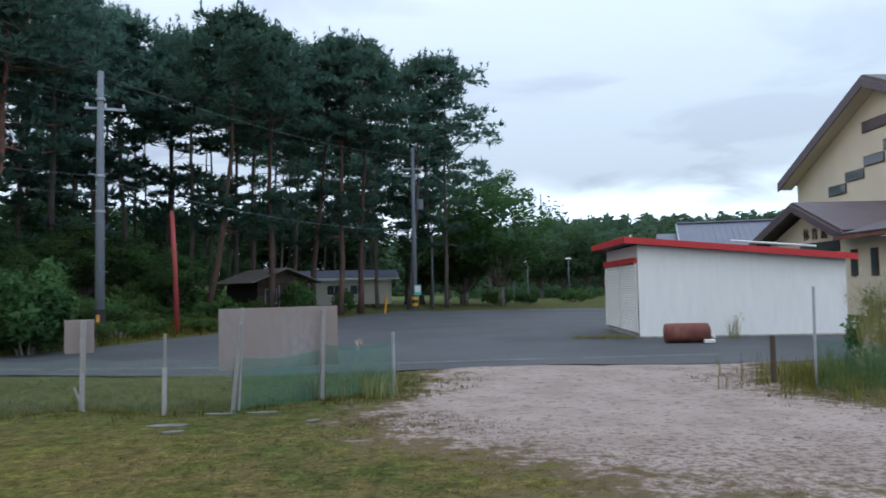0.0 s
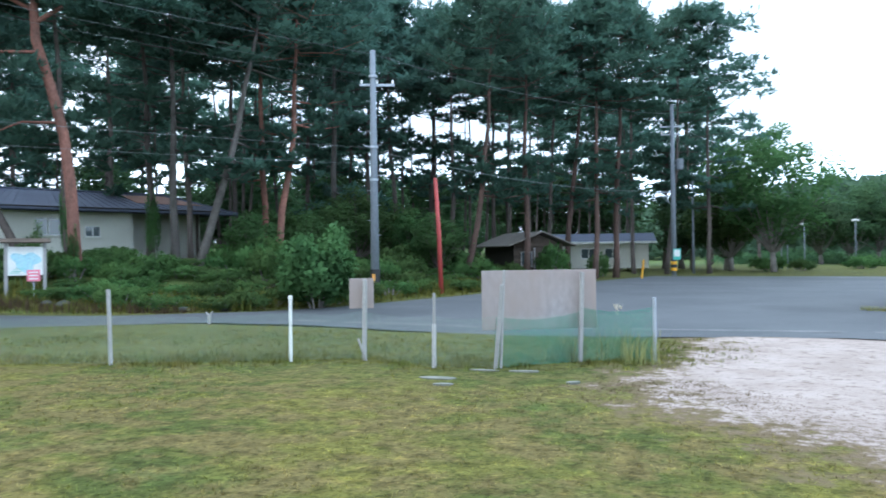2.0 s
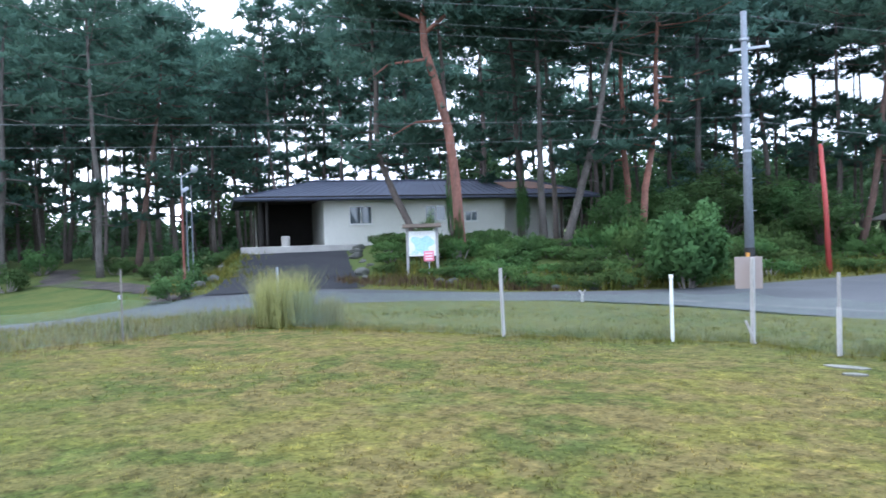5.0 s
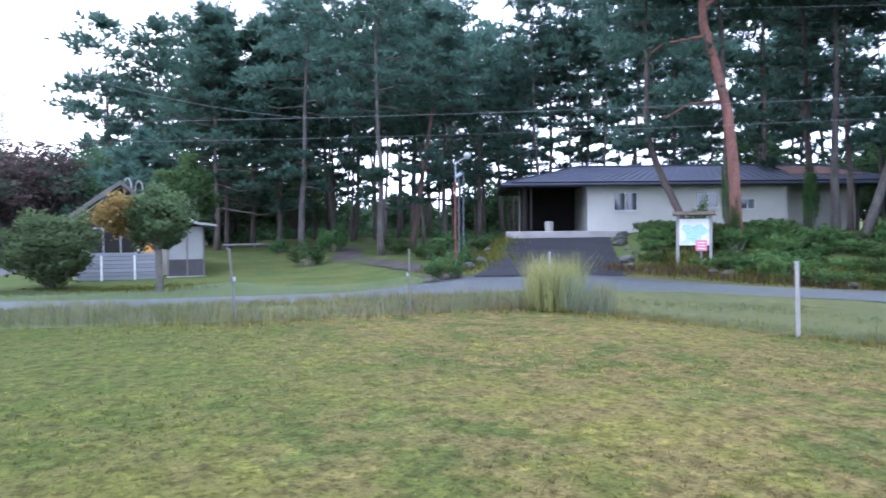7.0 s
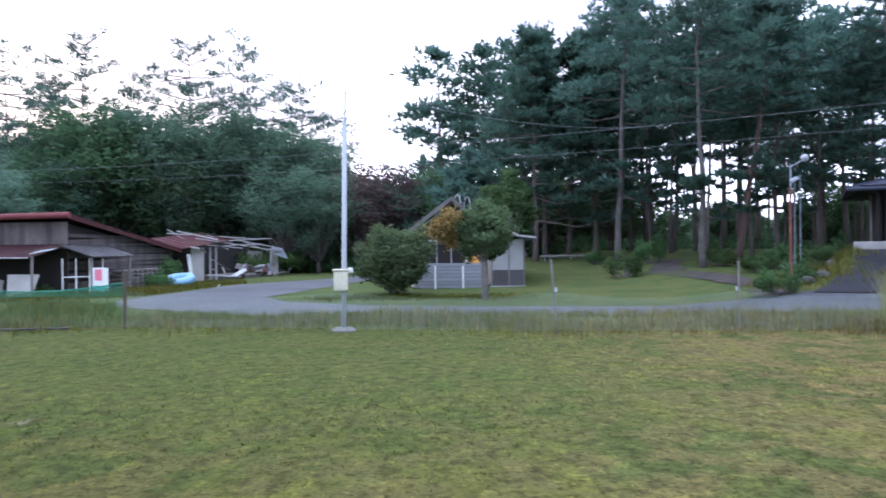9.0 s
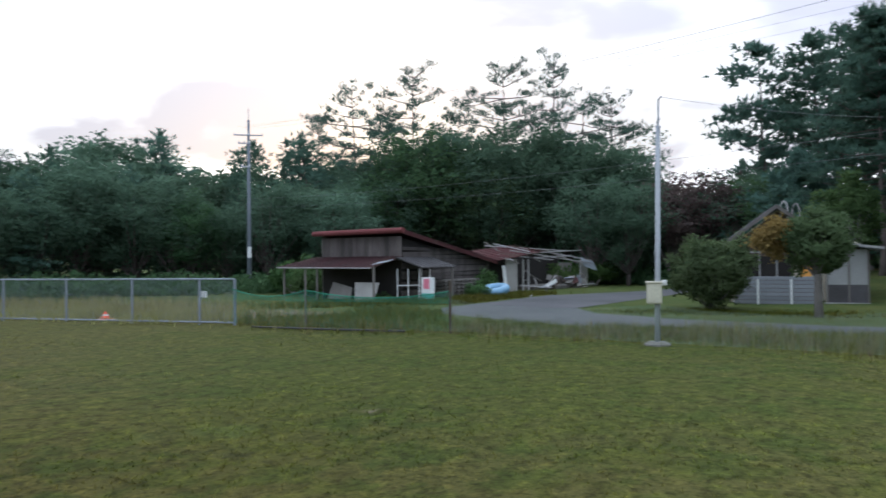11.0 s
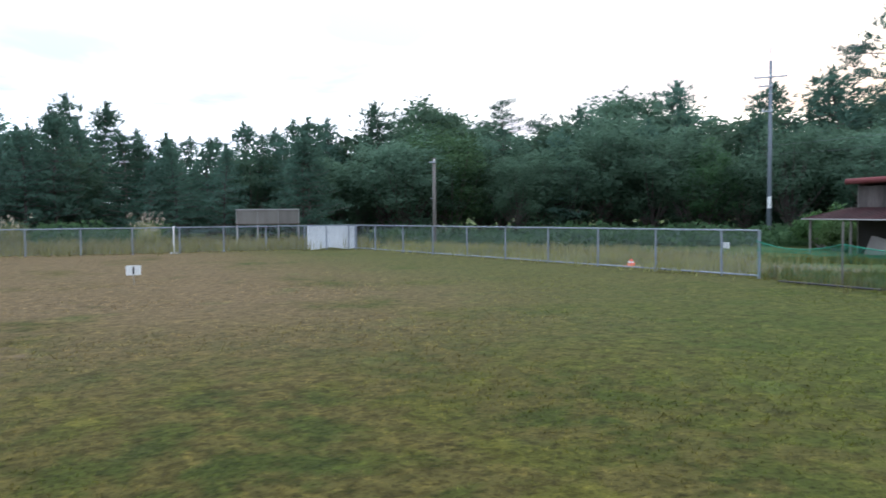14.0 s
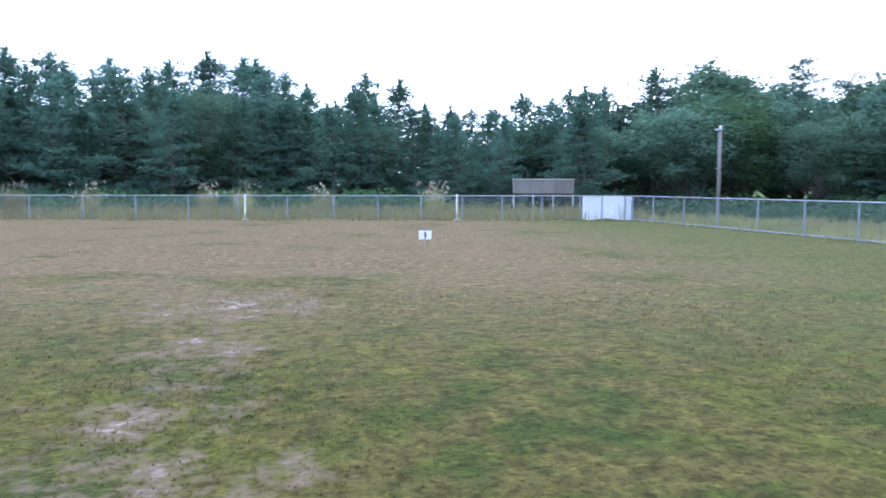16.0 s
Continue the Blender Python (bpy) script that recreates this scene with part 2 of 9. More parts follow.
    return low.outputs[2], noise_at, ranged, blend


def ground_material():
    mat = bpy.data.materials.new("ground")
    mat.use_nodes = True
    nt = mat.node_tree
    N, Lk = nt.nodes.new, nt.links.new
    bsdf = nt.nodes["Principled BSDF"]
    geo = N("ShaderNodeNewGeometry")
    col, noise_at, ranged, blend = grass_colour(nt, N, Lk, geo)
    fine = noise_at(26.0, 4, 3.0)
    shade = N("ShaderNodeMix"); shade.data_type, shade.blend_type = "RGBA", "MULTIPLY"
    shade.inputs[7].default_value = (0.60, 0.58, 0.54, 1)
    Lk(ranged(fine, 0.50, 0.68), shade.inputs[0]); Lk(col, shade.inputs[6])
    col = shade.outputs[2]
    # bare sandy soil, ragged at its edge
    bare = N("ShaderNodeAttribute"); bare.attribute_name = "bare"
    rag = N("ShaderNodeMath"); rag.operation = "ADD"
    lift = N("ShaderNodeMath"); lift.operation = "MULTIPLY_ADD"
    lift.inputs[1].default_value, lift.inputs[2].default_value = 0.9, -0.45
    Lk(noise_at(2.3, 8, 12.0), lift.inputs[0])
    Lk(bare.outputs["Fac"], rag.inputs[0]); Lk(lift.outputs[0], rag.inputs[1])
    torn = N("ShaderNodeMath"); torn.operation = "MULTIPLY_ADD"; torn.inputs[1].default_value = 0.5
    half = N("ShaderNodeMath"); half.operation = "ADD"; half.inputs[1].default_value = -0.25
    Lk(noise_at(9.0, 6, 33.0), torn.inputs[0]); Lk(rag.outputs[0], torn.inputs[2]); Lk(torn.outputs[0], half.inputs[0])
    rag = half
    # dead brown grass where the turf gives out
    col = blend(ranged(rag.outputs[0], 0.24, 0.46, 0.0, 0.85), col, (0.135, 0.098, 0.062))
    soil = blend(ranged(noise_at(1.1, 6, 5.0), 0.35, 0.65), (0.35, 0.287, 0.254), (0.28, 0.224, 0.194))
    soil2 = N("ShaderNodeMix"); soil2.data_type, soil2.blend_type = "RGBA", "MULTIPLY"
    soil2.inputs[7].default_value = (0.6, 0.58, 0.55, 1)
    Lk(ranged(noise_at(6.0, 6, 8.0), 0.52, 0.68), soil2.inputs[0]); Lk(soil, soil2.inputs[6])
    grit = N("ShaderNodeMix"); grit.data_type, grit.blend_type = "RGBA", "MULTIPLY"
    grit.inputs[7].default_value = (0.52, 0.50, 0.46, 1)
    Lk(ranged(noise_at(17.0, 4, 64.0), 0.58, 0.70), grit.inputs[0]); Lk(soil2.outputs[2], grit.inputs[6])
    # dead tufts thicken towards the turf
    sep = N("ShaderNodeSeparateXYZ"); Lk(geo.outputs["Position"], sep.inputs[0])
    near = N("ShaderNodeMath"); near.operation = "MULTIPLY_ADD"; near.inputs[1].default_value = 0.16
    Lk(ranged(sep.outputs[1], 10.5, 6.5), near.inputs[0]); Lk(noise_at(13.0, 5, 58.0), near.inputs[2])
    tufts = N("ShaderNodeMix"); tufts.data_type = "RGBA"; tufts.inputs[7].default_value = (0.125, 0.088, 0.062, 1)
    Lk(ranged(near.outputs[0], 0.62, 0.76, 0.0, 0.75), tufts.inputs[0]); Lk(grit.outputs[2], tufts.inputs[6])
    soil2 = tufts
    col = blend(ranged(rag.outputs[0], 0.42, 0.58), col, soil2.outputs[2])
    # small sandy spots worn through the turf
    spots = N("ShaderNodeMath"); spots.operation = "MULTIPLY"
    Lk(ranged(noise_at(1.3, 7, 77.0), 0.69, 0.78), spots.inputs[0])
    Lk(ranged(noise_at(0.25, 2, 17.0), 0.45, 0.6), spots.inputs[1])
    col = blend(spots.outputs[0], col, (0.20, 0.165, 0.125))
    lush = N("ShaderNodeAttribute"); lush.attribute_name = "lush"
    lawn = blend(ranged(noise_at(0.6, 6, 14.0), 0.38, 0.62), (0.048, 0.080, 0.024), (0.080, 0.098, 0.030))
    col = blend(lush.outputs["Fac"], col, lawn)
    # rank grass and litter under the trees
    wild = N("ShaderNodeAttribute"); wild.attribute_name = "wild"
    col = blend(wild.outputs["Fac"], col, (0.075, 0.10, 0.03))
    Lk(col, bsdf.inputs["Base Color"])
    bsdf.inputs["Roughness"].default_value = 0.95
    bsdf.inputs["Specular IOR Level"].default_value = 0.1
    bp = N("ShaderNodeBump"); bp.inputs["Strength"].default_value, bp.inputs["Distance"].default_value = 0.6, 0.03
    Lk(fine, bp.inputs["Height"]); Lk(bp.outputs[0], bsdf.inputs["Normal"])
    return mat


def blade_material(name="turf", tint=(1, 1, 1)):
    mat = bpy.data.materials.new(name)
    mat.use_nodes = True
    nt = mat.node_tree
    N, Lk = nt.nodes.new, nt.links.new
    bsdf = nt.nodes["Principled BSDF"]
    geo = N("ShaderNodeNewGeometry")
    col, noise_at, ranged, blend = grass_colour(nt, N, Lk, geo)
    hsv = N("ShaderNodeHueSaturation")
    val = N("ShaderNodeMapRange"); val.inputs["To Min"].default_value, val.inputs["To Max"].default_value = 0.85, 1.45
    Lk(geo.outputs["Random Per Island"], val.inputs["Value"]); Lk(val.outputs[0], hsv.inputs["Value"])
    Lk(col, hsv.inputs["Color"])
    t = N("ShaderNodeMix"); t.data_type, t.blend_type = "RGBA", "MULTIPLY"
    t.inputs[0].default_value, t.inputs[7].default_value = 1.0, (*tint, 1)
    Lk(hsv.outputs[0], t.inputs[6])
    Lk(t.outputs[2], bsdf.inputs["Base Color"])
    bsdf.inputs["Roughness"].default_value = 0.7
    bsdf.inputs["Specular IOR Level"].default_value = 0.2
    tr = N("ShaderNodeBsdfTranslucent"); Lk(t.outputs[2], tr.inputs["Color"])
    ms = N("ShaderNodeMixShader"); ms.inputs["Fac"].default_value = 0.5
    Lk(bsdf.outputs[0], ms.inputs[1]); Lk(tr.outputs[0], ms.inputs[2])
    Lk(ms.outputs[0], nt.nodes["Material Output"].inputs["Surface"])
    return mat


def glass_material():
    mat = bpy.data.materials.new("window_glass")
    mat.use_nodes = True
    b = mat.node_tree.nodes["Principled BSDF"]
    b.inputs["Base Color"].default_value = (0.06, 0.08, 0.09, 1)
    b.inputs["Roughness"].default_value, b.inputs["Specular IOR Level"].default_value = 0.06, 0.8
    return mat


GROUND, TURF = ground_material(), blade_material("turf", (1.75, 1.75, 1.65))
GLASS = glass_material()
ASPHALT = material("asphalt", (0.055, 0.058, 0.064), (0.078, 0.080, 0.086), rough=0.75, scale=0.35, fine=60, amount=0.9, bump=0.25, third=(0.042, 0.045, 0.050), spec=0.4)
# darker copy of the asphalt: tree shade over the drive put into colour
SHADED_ASPHALT = material("shaded_asphalt", (0.022, 0.023, 0.027), (0.032, 0.033, 0.037), rough=0.9, scale=0.6, fine=60, amount=0.8, bump=0.25, spec=0.15)
PATHSOIL = material("dark_path_grit", (0.050, 0.044, 0.042), (0.085, 0.072, 0.062), rough=0.95, scale=1.2, fine=30, amount=0.9, bump=0.4, third=(0.06, 0.07, 0.035), spec=0.15)
SLAB = material("mossy_slab", (0.19, 0.185, 0.165), (0.11, 0.115, 0.09), rough=0.95, scale=5, fine=45, amount=0.8)
CONCRETE = material("concrete", (0.42, 0.40, 0.37), (0.28, 0.27, 0.25), rough=0.9, scale=1.5, fine=45)
POLE_CONCRETE = material("pole_concrete", (0.20, 0.22, 0.25), (0.15, 0.17, 0.195), rough=0.85, scale=1.2, fine=30, stretch=(1, 1, 0.2))
# darker copy of galvanised steel: the fence's backlit side put into colour
FENCESTEEL = material("backlit_fence_steel", (0.30, 0.33, 0.38), (0.20, 0.225, 0.26), rough=0.55, metal=0.4, scale=4, fine=60)
GALV = material("galvanised_steel", (0.42, 0.45, 0.50), (0.30, 0.33, 0.37), rough=0.5, metal=0.5, scale=4, fine=60)
WEATHERED = material("weathered_wood", (0.38, 0.37, 0.36), (0.22, 0.21, 0.20), rough=0.9, scale=5, fine=70, stretch=(1, 1, 0.25), vary=0.15)
HUTROOF = material("weathered_dark_roof", (0.13, 0.115, 0.10), (0.18, 0.16, 0.14), rough=0.9, scale=3, fine=40)
DARKWOOD = material("dark_wood", (0.055, 0.04, 0.03), (0.10, 0.075, 0.055), rough=0.85, scale=3, fine=50, vary=0.25)
SCREENBOARD = material("screen_boards", (0.26, 0.27, 0.29), (0.19, 0.195, 0.21), rough=0.85, scale=2, fine=60, stretch=(0.3, 0.3, 1), vary=0.12)
BARNBOARD = material("barn_boards", (0.115, 0.098, 0.090), (0.060, 0.050, 0.046), rough=0.9, scale=2, fine=60, amount=0.9, stretch=(1, 1, 0.3), vary=0.35)
# brighter red tin: light along the barn's roof edge put into colour
LITTIN = material("lit_red_tin", (0.17, 0.048, 0.048), (0.12, 0.04, 0.04), rough=0.8, scale=1.2, fine=30, spec=0.25)
DULLTIN = material("dull_grey_tin", (0.085, 0.082, 0.085), (0.055, 0.05, 0.05), rough=0.7, scale=1.5, fine=40, amount=0.8, spec=0.3)
PORCHTIN = material("dark_red_tin", (0.055, 0.021, 0.023), (0.036, 0.018, 0.018), rough=0.85, scale=1.2, fine=30, amount=0.9, third=(0.075, 0.045, 0.038), spec=0.25)
GREYBOARD = material("grey_boards", (0.17, 0.155, 0.14), (0.10, 0.09, 0.08), rough=0.9, scale=2, fine=60, stretch=(1, 1, 0.3), vary=0.3)
PLY = material("weathered_plywood", (0.34, 0.31, 0.315), (0.285, 0.25, 0.245), rough=0.85, scale=1.6, fine=14, amount=0.45, bump=0.05, stretch=(1.0, 1.0, 0.5), third=(0.30, 0.245, 0.225))
RED = material("red_paint", (0.55, 0.035, 0.04), (0.42, 0.03, 0.035), rough=0.5, scale=2, fine=50, amount=0.5)
REDPOLE = material("dull_red_paint", (0.36, 0.05, 0.045), (0.24, 0.04, 0.035), rough=0.6, scale=3, fine=50)
RUSTROOF = material("rusty_red_tin", (0.090, 0.027, 0.028), (0.055, 0.026, 0.025), rough=0.85, scale=1.2, fine=30, third=(0.075, 0.045, 0.037), vary=0.15, spec=0.25)
WHITEWALL = material("white_siding", (0.82, 0.83, 0.82), (0.76, 0.77, 0.765), rough=0.5, scale=0.8, fine=8, amount=0.10, bump=0.02, stretch=(1, 1, 0.15))
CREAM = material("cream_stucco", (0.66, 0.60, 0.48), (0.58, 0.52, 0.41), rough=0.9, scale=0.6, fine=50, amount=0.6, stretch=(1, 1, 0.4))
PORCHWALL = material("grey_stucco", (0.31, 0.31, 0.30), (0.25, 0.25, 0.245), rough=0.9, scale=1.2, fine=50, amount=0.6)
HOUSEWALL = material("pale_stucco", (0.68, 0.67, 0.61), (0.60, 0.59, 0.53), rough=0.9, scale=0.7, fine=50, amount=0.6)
ROOFBROWN = material("brown_roof_metal", (0.075, 0.055, 0.065), (0.11, 0.08, 0.085), rough=0.55, scale=1, fine=40, vary=0.1)
ROOFBLUE = material("slate_blue_roof", (0.055, 0.063, 0.092), (0.08, 0.09, 0.12), rough=0.75, spec=0.3, scale=0.6, fine=30, vary=0.08)
ROOFRUST = material("rusting_roof", (0.16, 0.085, 0.06), (0.22, 0.10, 0.06), rough=0.8, scale=1.5, fine=30)
CHALETROOF = material("brown_grey_roof", (0.15, 0.135, 0.145), (0.10, 0.085, 0.085), rough=0.7, scale=1.0, fine=30, vary=0.12)
ROOFGREY = material("grey_metal_roof", (0.13, 0.14, 0.19), (0.17, 0.18, 0.22), rough=0.45, scale=0.5, fine=30, vary=0.08)
# near-black that stands in for shade within open buildings and under eaves
DARK = material("shade_black", (0.02, 0.017, 0.015), (0.03, 0.026, 0.022), rough=0.9, scale=2)
WHITE = material("white_paint", (0.78, 0.78, 0.76), (0.66, 0.66, 0.63), rough=0.6, scale=3, fine=40, amount=0.5)
MASTPAINT = material("pale_mast_paint", (0.40, 0.42, 0.44), (0.32, 0.34, 0.36), rough=0.6, scale=3, fine=40, amount=0.5)
SHEET = material("white_cloth_sheet", (0.80, 0.81, 0.83), (0.70, 0.72, 0.75), rough=0.8, scale=1.5, fine=25, soak=0.2)
BARK_RED = material("red_pine_bark", (0.27, 0.12, 0.088), (0.15, 0.08, 0.062), rough=0.95, scale=2.2, fine=18, amount=0.9, bump=0.8, stretch=(1, 1, 0.4), vary=0.2)
BARK_MID = material("brown_pine_bark", (0.115, 0.068, 0.053), (0.075, 0.05, 0.041), rough=0.95, scale=2, fine=17, amount=0.9, bump=0.8, stretch=(1, 1, 0.4), vary=0.3)
BARK_DARK = material("pine_bark", (0.088, 0.072, 0.066), (0.145, 0.118, 0.104), rough=0.95, scale=1.5, fine=16, amount=0.9, bump=0.8, stretch=(1, 1, 0.4), vary=0.3)
BARK_ASH = material("ashen_pine_bark", (0.125, 0.112, 0.102), (0.075, 0.066, 0.06), rough=0.95, scale=3, fine=22, amount=0.9, bump=0.8, stretch=(1, 1, 0.5), vary=0.2)
BARK_GREY = material("grey_bark", (0.24, 0.22, 0.20), (0.14, 0.125, 0.11), rough=0.95, scale=3, fine=25, amount=0.8, bump=0.6, stretch=(1, 1, 0.5), vary=0.2)
NEEDLE = leaf_material("pine_needles", (0.055, 0.112, 0.088), (0.112, 0.190, 0.138), 0.5)
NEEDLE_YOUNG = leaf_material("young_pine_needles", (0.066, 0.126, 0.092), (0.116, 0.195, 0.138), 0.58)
LEAF = leaf_material("broad_leaves", (0.044, 0.090, 0.044), (0.100, 0.165, 0.070), 0.5)
# leaves of the woods, paler and bluer: haze mixed into the colour
LEAF_FAR = leaf_material("hazed_wood_leaves", (0.084, 0.146, 0.098), (0.138, 0.216, 0.136), 0.62)
LEAF_BUSH = leaf_material("bush_leaves", (0.055, 0.110, 0.042), (0.120, 0.205, 0.070), 0.5)
LEAF_HEDGE = leaf_material("undergrowth_leaves", (0.050, 0.100, 0.034), (0.120, 0.195, 0.058), 0.5)
LEAF_YELLOW = leaf_material("turning_leaves", (0.19, 0.120, 0.045), (0.29, 0.20, 0.080))
LEAF_GARDEN = leaf_material("garden_leaves", (0.070, 0.108, 0.050), (0.140, 0.185, 0.082), 0.5)
LEAF_RUST = leaf_material("russet_leaves", (0.105, 0.082, 0.078), (0.19, 0.138, 0.122))
STRAW = leaf_material("tall_grass", (0.19, 0.20, 0.075), (0.38, 0.35, 0.15), soak=0.5)
PLUME = leaf_material("grass_plumes", (0.38, 0.33, 0.25), (0.60, 0.54, 0.44), soak=0.5)
GREEN_NET = material("green_netting", (0.02, 0.20, 0.12), (0.03, 0.25, 0.16), rough=0.7, scale=2, fine=30, bump=0)
PALE_NET = material("pale_netting", (0.24, 0.34, 0.28), (0.30, 0.38, 0.32), rough=0.7, scale=2, fine=30, bump=0)
RUST = material("rusted_steel", (0.17, 0.055, 0.04), (0.10, 0.035, 0.03), rough=0.8, scale=4, fine=40, third=(0.22, 0.10, 0.07))
BOX_BEIGE = material("beige_cabinet", (0.58, 0.55, 0.42), (0.48, 0.45, 0.35), rough=0.55, scale=4, fine=40)
BLUE = material("pale_blue_plastic", (0.20, 0.37, 0.52), (0.16, 0.31, 0.45), rough=0.45, scale=3, fine=30, amount=0.4)
ORANGE = material("orange_plastic", (0.80, 0.13, 0.05), (0.65, 0.10, 0.04), rough=0.5, scale=5, fine=40)
ORANGE_LIT = material("orange_panel", (0.75, 0.36, 0.07), (0.62, 0.28, 0.05), rough=0.6, scale=3, fine=40)
YELLOW = material("yellow_paint", (0.75, 0.38, 0.02), (0.6, 0.3, 0.02), rough=0.5, scale=5, fine=40)
BLACK = material("black_paint", (0.02, 0.02, 0.022), (0.03, 0.03, 0.03), rough=0.5, scale=5, fine=40)
MAPBLUE = material("map_blue", (0.36, 0.60, 0.70), (0.55, 0.72, 0.76), rough=0.5, scale=6, fine=20, bump=0)
PINK = material("pink_sign", (0.75, 0.22, 0.30), (0.65, 0.18, 0.25), rough=0.5, scale=6, fine=40)
TEAL = material("teal_print", (0.12, 0.50, 0.42), (0.16, 0.55, 0.46), rough=0.5, scale=6, fine=40)
ROCK = material("garden_rock", (0.095, 0.095, 0.085), (0.05, 0.055, 0.045), rough=0.95, scale=4, fine=25, amount=0.9, bump=0.8, vary=0.25)
WIRE = material("cable", (0.15, 0.16, 0.17), (0.20, 0.21, 0.22), rough=0.6, scale=4, fine=40, bump=0)
LINEPAINT = material("worn_road_paint", (0.14, 0.14, 0.14), (0.085, 0.085, 0.088), rough=0.8, scale=2.5, fine=30, amount=1.0)


# ---------------------------------------------------------------- mesh tools
class Build:
    """Collects vertices and faces of one mesh."""

    def __init__(self):
        self.v, self.f = [], []

    def add(self, verts, faces):
        k = len(self.v)
        self.v.extend(tuple(p) for p in verts)
        self.f.extend(tuple(k + i for i in face) for face in faces)
        return self

    def box(self, centre, size, m=None, bevel=0.0):
        sx, sy, sz = (s / 2 for s in size)
        b = min(bevel, sx * 0.9, sy * 0.9, sz * 0.9)
        c = Vector(centre)
        if b <= 0:
            vs = [Vector((x * sx, y * sy, z * sz)) for z in (-1, 1) for y in (-1, 1) for x in (-1, 1)]
            fs = [(0, 2, 3, 1), (4, 5, 7, 6), (0, 1, 5, 4), (2, 6, 7, 3), (0, 4, 6, 2), (1, 3, 7, 5)]
        else:
            vs, fs, idx = [], [], {}
            for z in (-1, 1):
                for y in (-1, 1):
                    for x in (-1, 1):
                        for ax in range(3):
                            p = [x * sx, y * sy, z * sz]
                            for o in range(3):
                                if o != ax:
                                    p[o] -= (x, y, z)[o] * b
                            idx[(x, y, z, ax)] = len(vs)
                            vs.append(Vector(p))
            for ax in range(3):
                o1, o2 = [o for o in range(3) if o != ax]
                for s in (-1, 1):
                    ring = []
                    for a1, a2 in ((-1, -1), (1, -1), (1, 1), (-1, 1)):
                        k = [0, 0, 0]; k[ax], k[o1], k[o2] = s, a1, a2
                        ring.append(idx[(*k, ax)])
                    fs.append(tuple(ring))
                for a1 in (-1, 1):
                    for a2 in (-1, 1):
                        k0 = [0, 0, 0]; k0[o1], k0[o2] = a1, a2
                        k1 = list(k0); k0[ax], k1[ax] = -1, 1
                        fs.append((idx[(*k0, o1)], idx[(*k1, o1)], idx[(*k1, o2)], idx[(*k0, o2)]))
            for z in (-1, 1):
                for y in (-1, 1):
                    for x in (-1, 1):
                        fs.append(tuple(idx[(x, y, z, ax)] for ax in range(3)))
        vs = [(m @ p if m else p) + c for p in vs]
        return self.add(vs, fs)

    def tube(self, points, radii, n=8, caps=True):
        pts = [Vector(p) for p in points]
        if not isinstance(radii, (list, tuple)):
            radii = [radii] * len(pts)
        vs, fs = [], []
        for i, p in enumerate(pts):
            d = (pts[min(i + 1, len(pts) - 1)] - pts[max(i - 1, 0)]).normalized()
            side = d.cross(Vector((0, 0, 1)) if abs(d.z) < 0.95 else Vector((1, 0, 0))).normalized()
            up = side.cross(d)
            for k in range(n):
                a = 2 * math.pi * k / n
                vs.append(p + (side * math.cos(a) + up * math.sin(a)) * radii[i])
        for i in range(len(pts) - 1):
            for k in range(n):
                fs.append((i * n + k, i * n + (k + 1) % n, (i + 1) * n + (k + 1) % n, (i + 1) * n + k))
        if caps:
            fs.append(tuple(range(n))[::-1]); fs.append(tuple((len(pts) - 1) * n + k for k in range(n)))
        return self.add(vs, fs)

    def slab(self, outline, thick):
        """A plate of that thickness under (or, if negative, over) a flat outline of points."""
        pts = [Vector(p) for p in outline]
        nrm = (pts[1] - pts[0]).cross(pts[-1] - pts[0]).normalized()
        k = len(pts)
        vs = pts + [p - nrm * thick for p in pts]
        fs = [tuple(range(k)), tuple(range(2 * k - 1, k - 1, -1))]
        fs += [(i, i + k, (i + 1) % k + k, (i + 1) % k) for i in range(k)]
        return self.add(vs, fs)

    def mesh(self, name, mat, smooth=False):
        me = bpy.data.meshes.new(name)
        me.from_pydata(self.v, [], self.f)
        me.materials.append(mat)
        bm = bmesh.new(); bm.from_mesh(me)
        bmesh.ops.recalc_face_normals(bm, faces=bm.faces)
        bm.to_mesh(me); bm.free()
        if smooth:
            me.polygons.foreach_set("use_smooth", [True] * len(me.polygons))
        return me


def part(name, built, mat, parent, label="", smooth=False):
    me = built.mesh(name, mat, smooth) if isinstance(built, Build) else built
    ob = new(name, me)
    ob.parent = parent
    return tagged(ob, label)


def thing(name, at, label, category, group="", turn=0.0):
    ob = new(name)
    ob.matrix_world = pose(*at, 0, 0, turn)
    return tagged(ob, label, category, group)


def solo(name, built, mat, at, label, category, group="", turn=0.0, kind="", smooth=False):
    ob = new(name, built.mesh(name, mat, smooth) if isinstance(built, Build) else built)
    ob.matrix_world = pose(*at, 0, 0, turn)
    return tagged(ob, label, category, group, kind)


